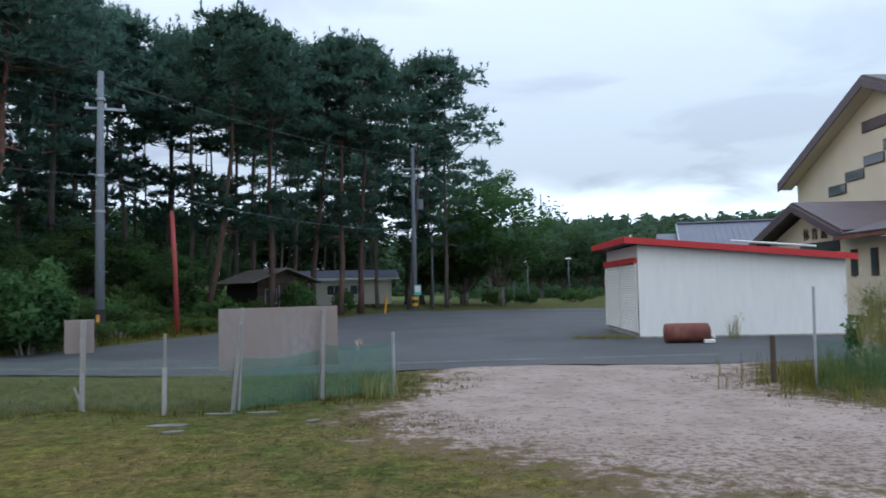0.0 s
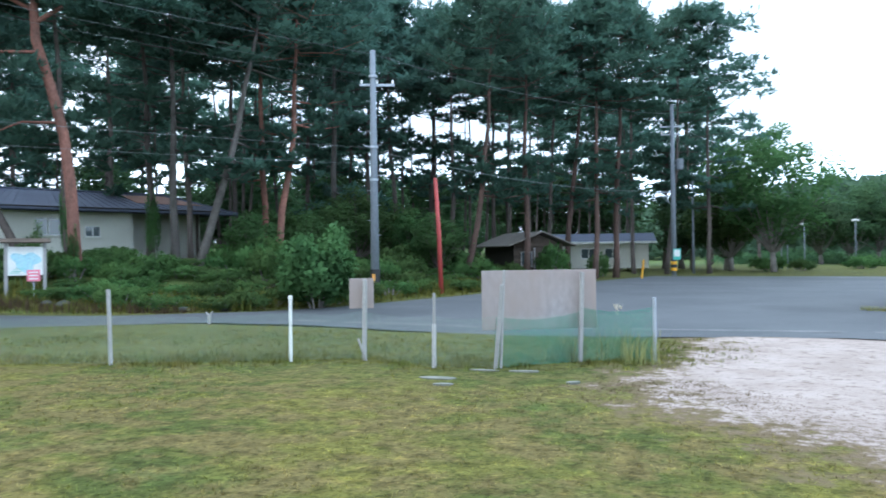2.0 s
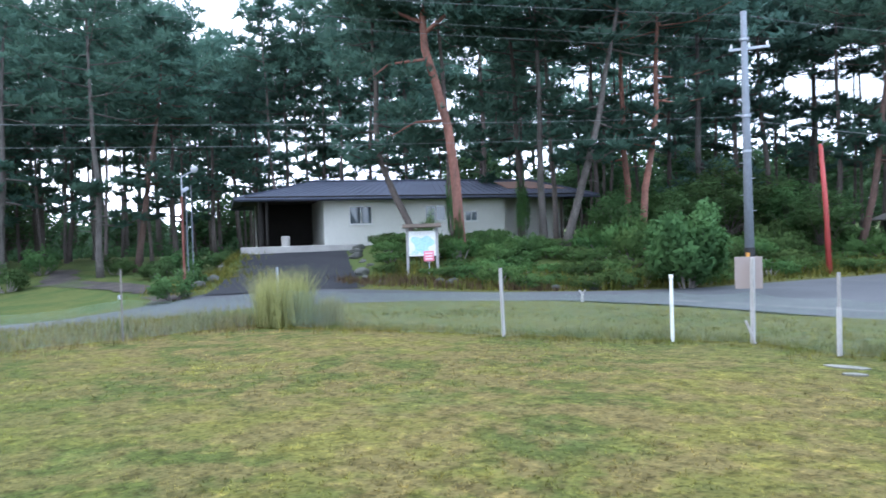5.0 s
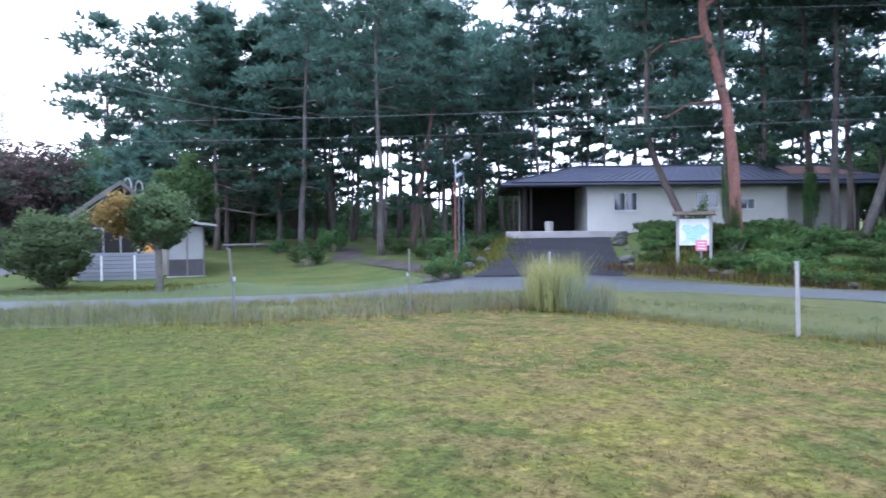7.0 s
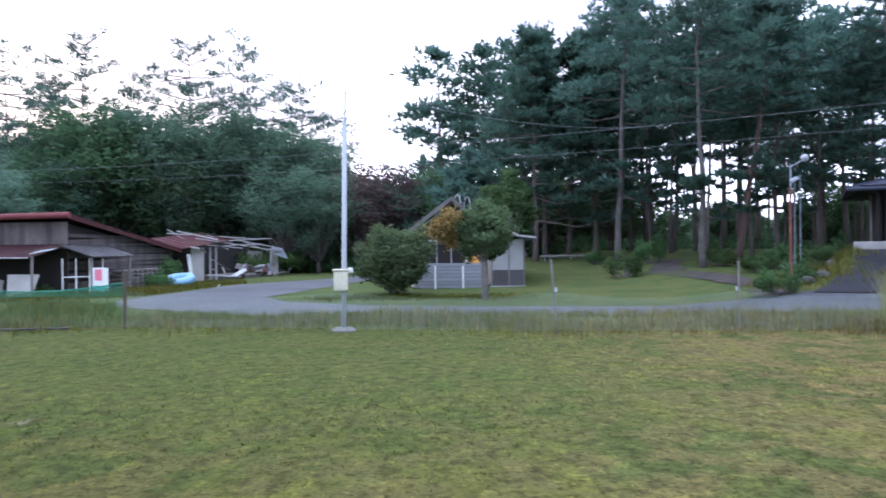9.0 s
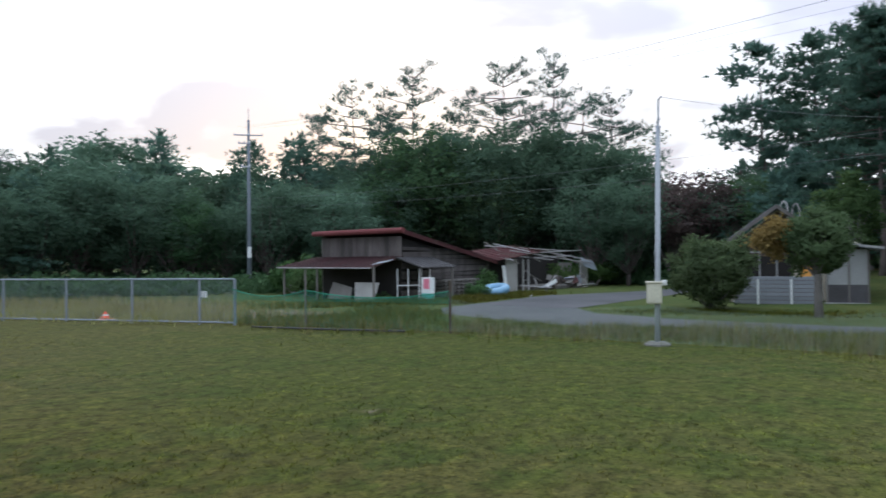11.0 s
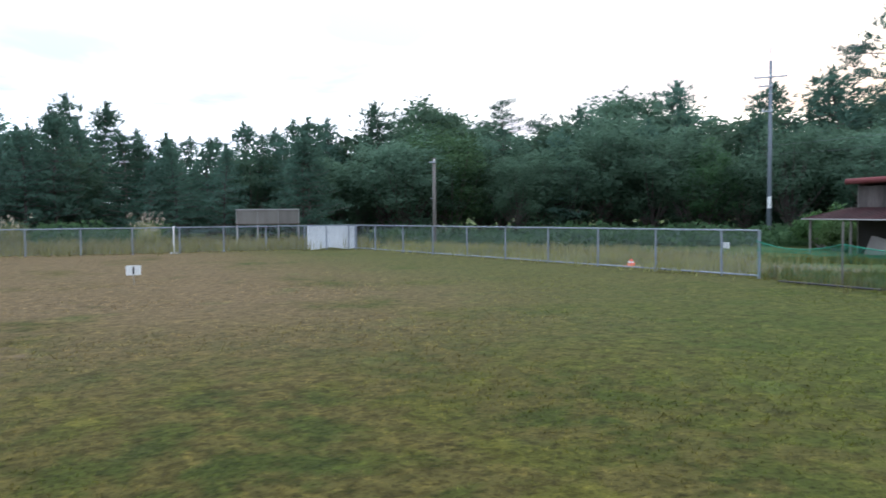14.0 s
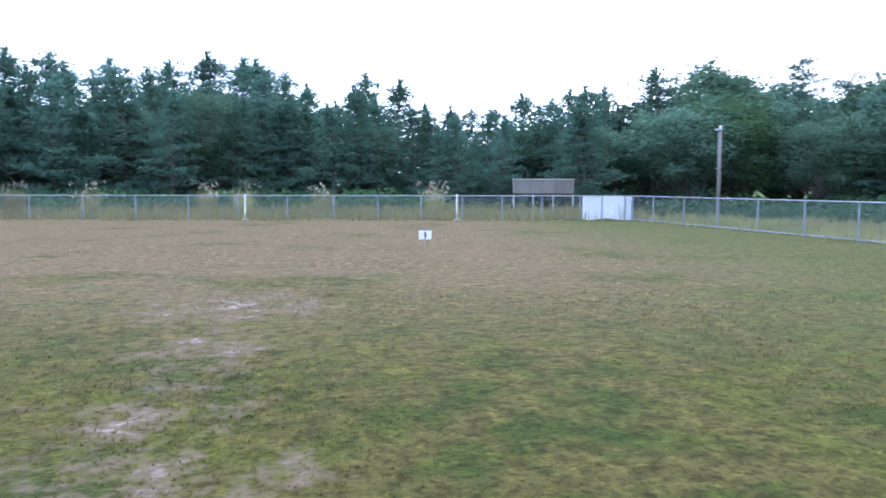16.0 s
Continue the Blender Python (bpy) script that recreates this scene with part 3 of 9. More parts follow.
def raw_mesh(name, verts, faces, mat, smooth=False, facing=None):
    """A mesh from numpy arrays of one face size; facing: the way each leaf looks, as a crown is rounded."""
    if facing is not None:
        p = verts[faces]
        g = np.cross(p[:, 1] - p[:, 0], p[:, 2] - p[:, 0])
        back = (g * facing).sum(1) < 0
        faces = np.where(back[:, None], faces[:, ::-1], faces)
        smooth = True
    me = bpy.data.meshes.new(name)
    n, k = faces.shape
    me.vertices.add(len(verts)); me.loops.add(n * k); me.polygons.add(n)
    me.vertices.foreach_set("co", np.asarray(verts, np.float32).ravel())
    me.loops.foreach_set("vertex_index", faces.astype(np.int32).ravel())
    me.polygons.foreach_set("loop_start", np.arange(0, n * k, k, dtype=np.int32))
    me.polygons.foreach_set("loop_total", np.full(n, k, np.int32))
    if smooth:
        me.polygons.foreach_set("use_smooth", np.ones(n, bool))
    me.materials.append(mat)
    me.update(calc_edges=True)
    if facing is not None:
        nv = np.zeros((len(verts), 3)); nv[faces] = facing[:, None, :]
        me.normals_split_custom_set_from_vertices(nv)
    return me


# ---------------------------------------------------------------- the lie of the land
def ease(a, b, x):
    t = np.clip((x - a) / (b - a), 0, 1)
    return t * t * (3 - 2 * t)


MOUND = [(-34, 14.8), (-24, 13.4), (-15, 16.8), (-11.3, 19.4), (-8.8, 28), (-6.2, 40), (-6, 95), (-70, 95), (-70, 40), (-44, 24)]


def within(poly, x, y):
    """Distance inside (positive) or outside (negative) of an outline."""
    inside, best = np.zeros(x.shape, bool), np.full(x.shape, 1e9)
    for (x1, y1), (x2, y2) in zip(poly, poly[1:] + poly[:1]):
        if y1 != y2:
            inside ^= ((y1 > y) != (y2 > y)) & (x < (x2 - x1) * (y - y1) / (y2 - y1) + x1)
        dx, dy = x2 - x1, y2 - y1
        t = np.clip(((x - x1) * dx + (y - y1) * dy) / (dx * dx + dy * dy), 0, 1)
        best = np.minimum(best, np.hypot(x - x1 - t * dx, y - y1 - t * dy))
    return np.where(inside, best, -best)


def land(x, y):
    x, y = np.asarray(x, float), np.asarray(y, float)
    west = -0.5 * ease(-15.2, -23, x) * (1 - ease(6, 13, y)) + 1.0 * ease(-28, -54, x) * ease(-6, 6, y) * (1 - ease(24, 34, y))
    mound = (0.55 + 0.95 * ease(-12, -25, x)) * ease(0, 7, within(MOUND, x, y))
    ax, ay, bx, by = -22.0, 13.6, -30.9, 19.4            # the drive up to the house
    dx, dy = bx - ax, by - ay
    length = math.hypot(dx, dy)
    u, v = ((x - ax) * dx + (y - ay) * dy) / length, np.abs((x - ax) * dy - (y - ay) * dx) / length
    k = (1 - ease(2.6, 4.2, v)) * ease(-3, 0, u) * (1 - ease(length + 1, length + 4, u))
    ramp = 0.02 + 1.22 * np.clip(u / length, 0, 1)
    far = np.hypot(x, y)
    hill = 17 * ease(130, 300, y) * ease(-90, 60, x) + 10 * ease(180, 500, far)
    return (west + mound) * (1 - k) + ramp * k + hill


def z_at(x, y):
    return float(land(x, y))

# ---------------------------------------------------------------- ground, roads
def spaced(lo, hi, step, reach, grow=1.22):
    mid = np.arange(lo, hi + step / 2, step)
    out, s, a, b = [], step, lo, hi
    left, right = [], []
    while a > -reach:
        s *= grow; a -= s; b += s
        left.append(a); right.append(b)
    return np.concatenate([left[::-1], mid, right])


SAND = [(0.2, 15.2), (-0.2, 12), (-0.7, 9.5), (-0.1, 8.2), (0.9, 7.6), (1.8, 6.4), (4.6, 5.4), (7.8, 6.6), (4.9, 10.4), (5.0, 13), (6.2, 15.2)]
ROAD = [(-9.0, 15.2), (-11.5, 15.1), (-15.0, 13.2), (-18.3, 10.0), (-20.2, 6.0), (-20.8, 1.5), (-21.8, -3.5), (-24.0, -8.0), (-26.6, -12.3),
        (-29.6, -13.6), (-36.0, -12.9), (-41.3, -12.3), (-47.0, -8.5), (-55.0, -5.5), (-62, -5.0), (-62, -2.4), (-52, -3.0), (-45.0, -5.4), (-38.5, -6.6), (-31.0, -8.0), (-28.4, -6.6), (-26.4, -3.0),
        (-25.3, 1.5), (-24.9, 6.0), (-24.4, 9.6), (-23.6, 12.2), (-21.6, 15.2), (-15.2, 16.3), (-12.0, 18.4), (-10.6, 20.5), (-8.4, 27.3), (-5.8, 39.5), (-3.0, 48.5), (9.0, 47.5), (14.0, 44.0), (15.5, 30.0),
        (15.8, 20.5), (40, 20.5), (40, 15.0), (9.0, 15.3), (5.2, 14.7), (2.3, 15.2), (-0.9, 14.6), (-4.0, 14.2)]


def ground():
    xs, ys = spaced(-64, 30, 0.62, 2600), spaced(-62, 60, 0.62, 2600)
    X, Y = np.meshgrid(xs, ys)
    Z = land(X, Y)
    rough = np.array([noise.noise((x * 0.35, y * 0.35, 0.0)) for x, y in zip(X.ravel(), Y.ravel())]).reshape(X.shape)
    near = 1 - ease(90, 200, np.hypot(X, Y))
    Z = Z + 0.035 * rough * near
    sunk = within(ROAD, X, Y)
    Z = Z - 0.06 * ease(-0.1, 0.5, sunk)
    verts = np.stack([X, Y, Z], -1).reshape(-1, 3)
    ny, nx = X.shape
    i = (np.arange(ny - 1)[:, None] * nx + np.arange(nx - 1)).ravel()
    me = raw_mesh("ground", verts, np.stack([i, i + 1, i + nx + 1, i + nx], -1), GROUND, smooth=True)
    bare = 0.5 + 0.5 * np.clip(within(SAND, X, Y) / 1.8, -1, 1)
    # beaten earth and a heap beyond the south-west fence
    yard = 0.36 + 0.34 * np.clip(within([(-16, -15), (-15, -26), (-14, -33), (-22, -36), (-30, -26), (-26, -16)], X, Y) / 3, -1, 0.35)
    bare = np.maximum(bare, yard)
    for cx, cy, rad, top in ((1.8, -10.4, 3.4, 0.43), (1.6, -5.6, 1.8, 0.44), (0.75, -4.3, 1.4, 0.42), (1.7, -7.7, 2.0, 0.42), (1.3, -4.0, 2.0, 0.40), (5.5, -7.5, 3.0, 0.36), (-1.5, 9.3, 1.0, 0.36), (0.8, 4.2, 2.2, 0.34), (2.6, 5.6, 2.4, 0.43), (0.9, 6.6, 1.6, 0.40)):
        bare = np.maximum(bare, top * (1 - ease(0, rad, np.hypot(X - cx, Y - cy))))
    wild = ease(0.3, 2.5, within(MOUND, X, Y)) * (1 - 0.6 * ease(-30, -34, X) * (1 - ease(20, 26, Y)))
    wild = np.maximum(wild, ease(-50, -60, Y)); wild = np.maximum(wild, ease(70, 90, np.hypot(X, Y)))
    wild = np.maximum(wild, ease(-52, -60, X) * (1 - ease(-2, 2, Y)))
    lush = 0.75 * ease(-24.5, -27, X) * (1 - ease(-56, -62, X)) * (1 - ease(24, 30, Y)) * (1 - wild) + 0.5 * ease(-15.5, -17, X) * (1 - ease(-24.5, -27, X)) * ease(-14, -10, Y) * (1 - ease(9, 14, Y))
    for name, values in (("bare", bare), ("wild", wild), ("lush", lush)):
        at = me.attributes.new(name, "FLOAT", "POINT")
        at.data.foreach_set("value", values.ravel().astype(np.float32))
    tagged(new("ground", me), "mown yellow-green field grass with sandy bare soil", "ground", kind="structure")


ground()


def clip_even(poly, step=1.0):
    out = []
    for (x1, y1), (x2, y2) in zip(poly, poly[1:] + poly[:1]):
        n = max(1, int(math.hypot(x2 - x1, y2 - y1) / step))
        out += [(x1 + (x2 - x1) * k / n, y1 + (y2 - y1) * k / n) for k in range(n)]
    return out


def sheet(name, poly, mat, lift, label, category, cut=0.5, jag=0.12):
    """A thin paved sheet that follows the land inside an outline."""
    bm = bmesh.new()
    ring = []
    for x, y in clip_even(poly, 0.6):
        j = noise.noise((x * 1.7, y * 1.7, 4.0)) * jag
        ring.append(bm.verts.new((x + j, y + j, 0)))
    bm.faces.new(ring)
    xs, ys = [v.co.x for v in bm.verts], [v.co.y for v in bm.verts]
    for k in np.arange(math.floor(min(xs)), max(xs), cut * 2):
        bmesh.ops.bisect_plane(bm, geom=bm.verts[:] + bm.edges[:] + bm.faces[:], plane_co=(k + 0.01, 0, 0), plane_no=(1, 0, 0))
    for k in np.arange(math.floor(min(ys)), max(ys), cut * 2):
        bmesh.ops.bisect_plane(bm, geom=bm.verts[:] + bm.edges[:] + bm.faces[:], plane_co=(0, k + 0.01, 0), plane_no=(0, 1, 0))
    bmesh.ops.recalc_face_normals(bm, faces=bm.faces)
    bm.normal_update()
    if sum(f.normal.z for f in bm.faces) < 0:
        bmesh.ops.reverse_faces(bm, faces=bm.faces)
    co = np.array([(v.co.x, v.co.y) for v in bm.verts])
    zz = land(co[:, 0], co[:, 1])
    for v, z in zip(bm.verts, zz):
        v.co.z = z + lift
    me = bpy.data.meshes.new(name)
    bm.to_mesh(me); bm.free()
    me.materials.append(mat)
    return tagged(new(name, me), label, category, kind="structure")


sheet("road", ROAD, ASPHALT, 0.0, "worn dark grey asphalt road and car park", "road")
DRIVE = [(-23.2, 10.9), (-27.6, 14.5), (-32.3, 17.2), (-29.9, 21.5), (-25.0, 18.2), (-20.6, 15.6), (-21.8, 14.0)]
sheet("driveway", DRIVE, SHADED_ASPHALT, 0.03, "asphalt drive rising to the house, tree shade in its colour", "driveway")
FOOTPATH = [(-24.2, 11.0), (-28.5, 12.6), (-33.0, 12.4), (-37.5, 11.2), (-43.0, 13.0), (-43.4, 11.7), (-37.3, 9.6), (-33.0, 10.7), (-28.5, 11.0), (-24.4, 9.6)]
sheet("footpath", FOOTPATH, PATHSOIL, 0.03, "narrow dark gritty path across the lawn", "path", jag=0.45)


def road_lines():
    for pts in ([(-9.5, 16.2), (-4, 15.6), (1.5, 16.2), (6, 16.5)], [(2.6, 40.5), (6.2, 39.6)], [(6.5, 46.0), (10.5, 43.8)],
                [(-24.3, -10.6), (-24.9, -9.0), (-25.3, -7.4), (-25.4, -5.6)]):
        b = Build()
        for (x1, y1), (x2, y2) in zip(pts, pts[1:]):
            long = math.hypot(x2 - x1, y2 - y1)
            n = max(1, int(long / 0.5))
            sx, sy = -0.14 * (y2 - y1) / long, 0.14 * (x2 - x1) / long
            for k in range(n):
                if noise.noise((x1 + k, y1 * 2, 9.0)) < -0.25:
                    continue
                a, c = k / n, (k + 0.98) / n
                px, py, qx, qy = x1 + (x2 - x1) * a, y1 + (y2 - y1) * a, x1 + (x2 - x1) * c, y1 + (y2 - y1) * c
                pz, qz = z_at(px, py) + 0.006, z_at(qx, qy) + 0.006
                b.add([(px - sx, py - sy, pz), (qx - sx, qy - sy, qz), (qx + sx, qy + sy, qz), (px + sx, py + sy, pz)], [(0, 1, 2, 3)])
        solo("road_marking", b, LINEPAINT, (0, 0, 0), "worn pale line painted on the asphalt", "road marking", kind="structure")


road_lines()

# ---------------------------------------------------------------- fences
def wire_grid(a, b, low, high, pitch, width, slack=0.0, diamond=False):
    """Netting between two posts: flat strands, upright and level, or crossing aslant."""
    a, b = Vector(a), Vector(b)
    run = b - a; length = run.length; u = run.normalized()
    side = Vector((-u.y, u.x, 0))
    out = Build()

    def at(s, z):
        f = s / length
        sag = slack * 4 * f * (1 - f)
        za = low + (high - sag - low) * z
        p = a + u * s + side * 0.03 * math.sin(s * 3.1 + z * 4)
        return Vector((p.x, p.y, a.z + (b.z - a.z) * f + za))

    w = width / 2
    if diamond:
        h = high - low
        n = int((length + h) / pitch)
        for k in range(n):
            for sgn in (1, -1):
                s0 = k * pitch - (h if sgn > 0 else 0)
                s1 = s0 + h * sgn
                z0, z1 = 0.0, 1.0
                if min(s0, s1) < 0 or max(s0, s1) > length:
                    c0, c1 = min(max(s0, 0), length), min(max(s1, 0), length)
                    if abs(c1 - c0) < 0.02:
                        continue
                    z0, z1 = (c0 - s0) / (s1 - s0), (c1 - s0) / (s1 - s0)
                    s0, s1 = c0, c1
                p, q = at(s0, z0), at(s1, z1)
                out.add([p - u * w, p + u * w, q + u * w, q - u * w], [(0, 1, 2, 3)])
    else:
        for k in range(int(length / pitch) + 1):
            p, q = at(k * pitch, 0), at(k * pitch, 1)
            out.add([p - u * w, p + u * w, q + u * w, q - u * w], [(0, 1, 2, 3)])
        rows, cols = max(2, int((high - low) / pitch)), max(2, int(length / 0.4))
        for j in range(rows + 1):
            for k in range(cols):
                p, q = at(length * k / cols, j / rows), at(length * (k + 1) / cols, j / rows)
                d = Vector((0, 0, w))
                out.add([p - d, q - d, q + d, p + d], [(0, 1, 2, 3)])
    me = bpy.data.meshes.new("net")
    me.from_pydata(out.v, [], out.f)
    return me


def net_part(parent, a, b, low, high, pitch, width, mat, slack=0.0, diamond=False, name="net"):
    me = wire_grid(a, b, low, high, pitch, width, slack, diamond)
    me.materials.append(mat)
    return part(name, me, None, parent)


def stake(parent, x, y, tall, mat, r=0.022, lean=(0, 0), cap=None, name="post", square=False):
    z = z_at(x, y)
    b = Build()
    if square:
        d = Vector((lean[0], lean[1], tall)).normalized().to_track_quat("Z", "Y").to_matrix()
        b.box((x + lean[0] / 2, y + lean[1] / 2, z + tall / 2 - 0.1), (r * 2, r * 1.6, tall + 0.2), d, 0.006)
    else:
        b.tube([(x, y, z - 0.2), (x + lean[0] * 0.5, y + lean[1] * 0.5, z + tall * 0.5), (x + lean[0], y + lean[1], z + tall)], r, 8)
    p = part(name, b, mat, parent)
    if cap:
        part("cap", Build().tube([(x + lean[0], y + lean[1], z + tall - 0.01), (x + lean[0], y + lean[1], z + tall + 0.04)], r * 1.25, 8), cap, p)
    return p


def north_fence():
    f = thing("net_fence", (0, 0, 0), "weathered wooden stakes carrying green plastic netting", "fence")
    posts = [(-8.35, 9.1, 1.12, WEATHERED, 0.03, (-0.06, 0.02)), (-5.9, 10.1, 0.95, WHITE, 0.026, (0, 0)), (-4.9, 10.55, 1.22, WEATHERED, 0.033, (0.02, 0)), (-3.58, 10.05, 1.05, WEATHERED, 0.022, (0, 0)),
             (-2.76, 10.2, 1.16, WEATHERED, 0.034, (0.1, 0.03)), (-1.75, 11.15, 1.30, WEATHERED, 0.034, (0.04, 0.02)), (-0.72, 11.4, 0.93, GALV, 0.026, (0, 0))]
    for x, y, h, m, r, lean in posts:
        stake(f, x, y, h, m, r, lean, cap=WHITE if m is WHITE else None, square=m is WEATHERED and r > 0.0325)
    stake(f, -2.70, 10.28, 1.36, WEATHERED, 0.02, (0.06, 0.0), name="batten", square=True)
    stake(f, -3.58, 10.02, 0.62, WEATHERED, 0.032, (0.0, 0.02), name="sleeve")
    stake(f, -4.8, 10.5, 0.35, WEATHERED, 0.02, (-0.12, -0.05), name="brace", square=True)
    pts = [(-13.4, 7.6, 0)] + [(x, y, 0) for x, y, *_ in posts]
    for a, b in zip(pts, pts[1:]):
        net_part(f, a, b, 0.02, 0.74, 0.021, 0.0017, PALE_NET, 0.05, True)
    for a, b in zip(pts[5:], pts[6:]):
        net_part(f, (a[0], a[1] + 0.05, 0), (b[0], b[1] + 0.05, 0), 0.0, 0.72 if a[0] < -2 else 0.80, 0.016, 0.0034, GREEN_NET, 0.07, True, name="folded_net")
    # plywood sheet screwed to the far side of two stakes, a smaller board beside it
    d = Vector((-1.58 + 3.07, 11.39 - 10.64, 0)).normalized()
    turn = Matrix.Rotation(math.atan2(d.y, d.x), 3, "Z")
    part("plywood_board", Build().box((-2.30, 11.0, 0.91), (1.70, 0.012, 0.86), turn, 0.002), PLY, f, "greyed plywood sheet")
    part("small_board", Build().box((-4.98, 10.64, 1.0), (0.37, 0.012, 0.46), turn, 0.002), PLY, f, "small greyed plywood board")
    return f


north_fence()


def west_fence():
    f = thing("net_fence", (0, 0, 0), "thin stakes and netting along the western edge of the field", "fence")
    posts = [(-13.45, 7.95, 1.16, GALV, 0.024, (0, 0)), (-13.4, 4.85, 1.27, GREYBOARD, 0.018, (0, 0)), (-13.55, 1.7, 1.32, GREYBOARD, 0.022, (-0.08, -0.1)), (-14.9, -6.65, 1.15, DARKWOOD, 0.03, (0, 0)), (-14.75, -10.3, 1.4, GREYBOARD, 0.022, (0, 0))]
    for x, y, h, m, r, lean in posts:
        stake(f, x, y, h, m, r, lean)
    for x, y in ((-13.55, 1.7), (-13.4, 4.85)):
        part("band", Build().tube([(x - 0.02, y - 0.02, 0.75), (x - 0.03, y - 0.03, 0.82)], 0.026, 8), GALV, f)
    pts = [(p[0], p[1], z_at(p[0], p[1])) for p in posts[:3]] + [(-14.2, -2.25, 0)] + [(p[0], p[1], 0) for p in posts[3:]] + [(-15.05, -12.75, 0)]
    for i, (a, b) in enumerate(zip(pts, pts[1:])):
        net_part(f, a, b, 0.05, 0.75, 0.021, 0.0016, GREEN_NET if i > 3 else PALE_NET, 0.12, True)
        if i > 3:
            rope = [Vector(a).lerp(Vector(b), k / 8) + Vector((0, 0, 0.92 - 0.16 * 4 * (k / 8) * (1 - k / 8))) for k in range(9)]
            part("top_rope", Build().tube(rope, 0.012, 5), GREEN_NET, f, "green rope along the net's top")
            net_part(f, (a[0], a[1] + 0.04, 0), (b[0], b[1] + 0.04, 0), 0.66, 0.92, 0.02, 0.003, GREEN_NET, 0.16, name="rolled_net")
    part("ground_pipe", Build().tube([(-14.4, -11.6, 0.06), (-14.5, -9.4, 0.05), (-14.6, -7.6, 0.06)], 0.022, 8), BLACK, f)


west_fence()


def gate_net():
    f = thing("net_fence", (0, 0, 0), "sagging green netting beside the gate post", "fence")
    ends = [(5.47, 11.3, 0), (7.4, 10.6, 0), (9.4, 10.0, 0)]
    for a, b in zip(ends, ends[1:]):
        net_part(f, a, b, 0.0, 0.72, 0.018, 0.0022, GREEN_NET, 0.08, True)
        stake(f, b[0], b[1], 1.0, WEATHERED, 0.025)


gate_net()


def chain_fence(line, label, kerb):
    f = thing("chain_link_fence", (line[0][0], line[0][1], 0), label, "fence", "chain-link fences")
    inv = f.matrix_world.inverted()
    top = 1.17

    def put(name, build, mat, label=""):
        o = part(name, build, mat, f, label)
        o.matrix_parent_inverse = inv
        return o
    for i, (x, y) in enumerate(line):
        r = 0.036 if i in (0, len(line) - 1) else 0.030
        put("post", Build().tube([(x, y, -0.2), (x, y, top)], r, 10), FENCESTEEL)
    for (x1, y1), (x2, y2) in zip(line, line[1:]):
        put("top_rail", Build().tube([(x1, y1, top), (x2, y2, top)], 0.022, 8), FENCESTEEL)
        if kerb:
            put("bottom_rail", Build().tube([(x1, y1, 0.07), (x2, y2, 0.07)], 0.02, 8), FENCESTEEL)
        me = wire_grid((x1, y1, 0), (x2, y2, 0), 0.06, top, 0.056, 0.0042, 0, True)
        me.materials.append(FENCESTEEL)
        o = part("chain_link", me, None, f); o.matrix_parent_inverse = inv


# the side fence runs to the corner where the far fence starts
side = [(-15.1 - 0.1137 * (y + 12.75), y) for y in (-12.7, -13.75, -15.85, -18.05, -20.3, -22.55, -24.9, -27.3, -29.7, -32.25, -34.28)]
chain_fence(side, "grey chain-link fence with steel posts along the field", True)
south = [(x, -34.35 - 0.105 * (x + 12.65)) for x in (-12.72, -12.35, -11.25, -10.2, -8.4, -6.5, -4.6, -2.65, -0.6, 1.5, 3.7, 6.05, 8.4, 10.9, 13.4, 15.95, 18.4, 20.9, 23.4)]
chain_fence(south, "grey chain-link fence at the field's far end", False)
for x in (-4.34, 5.69):
    y = -34.25 - 0.105 * (x + 12.65)
    p = thing("fence_brace_post", (x, y, 0), "pale capped post on a concrete footing beside the fence", "post", "pale posts at the far fence")
    part("shaft", Build().tube([(0, 0, -0.2), (0, 0, 1.2)], 0.034, 10), WHITE, p)
    part("cap", Build().tube([(0, 0, 1.2), (0, 0, 1.235)], [0.04, 0.02], 10), WHITE, p)
    part("footing", Build().box((0, 0, 0.02), (0.3, 0.3, 0.08), None, 0.02), CONCRETE, p)


def sheet_on_fence():
    b = Build()
    nx, nz = 30, 14
    vs, fs = [], []
    for j in range(nz + 1):
        for i in range(nx + 1):
            u, w = i / nx, j / nz
            x = -12.7 + 2.35 * u
            z = 0.06 + 1.08 * w - 0.05 * math.sin(u * 9) * (1 - w) + (0.05 * (u - 0.1) if w == 1 else 0)
            y = -34.42 - 0.105 * (x + 12.65) + 0.03 * math.sin(u * 23) * (1 - w * 0.6) + 0.02 * math.sin(u * 51 + w * 5)
            vs.append((x, y, z))
    for j in range(nz):
        for i in range(nx):
            k = j * (nx + 1) + i
            fs.append((k, k + 1, k + nx + 2, k + nx + 1))
    solo("cloth_sheet", b.add(vs, fs), SHEET, (0, 0, 0), "white cloth sheet tied over the fence's corner", "sheet", smooth=True)


sheet_on_fence()


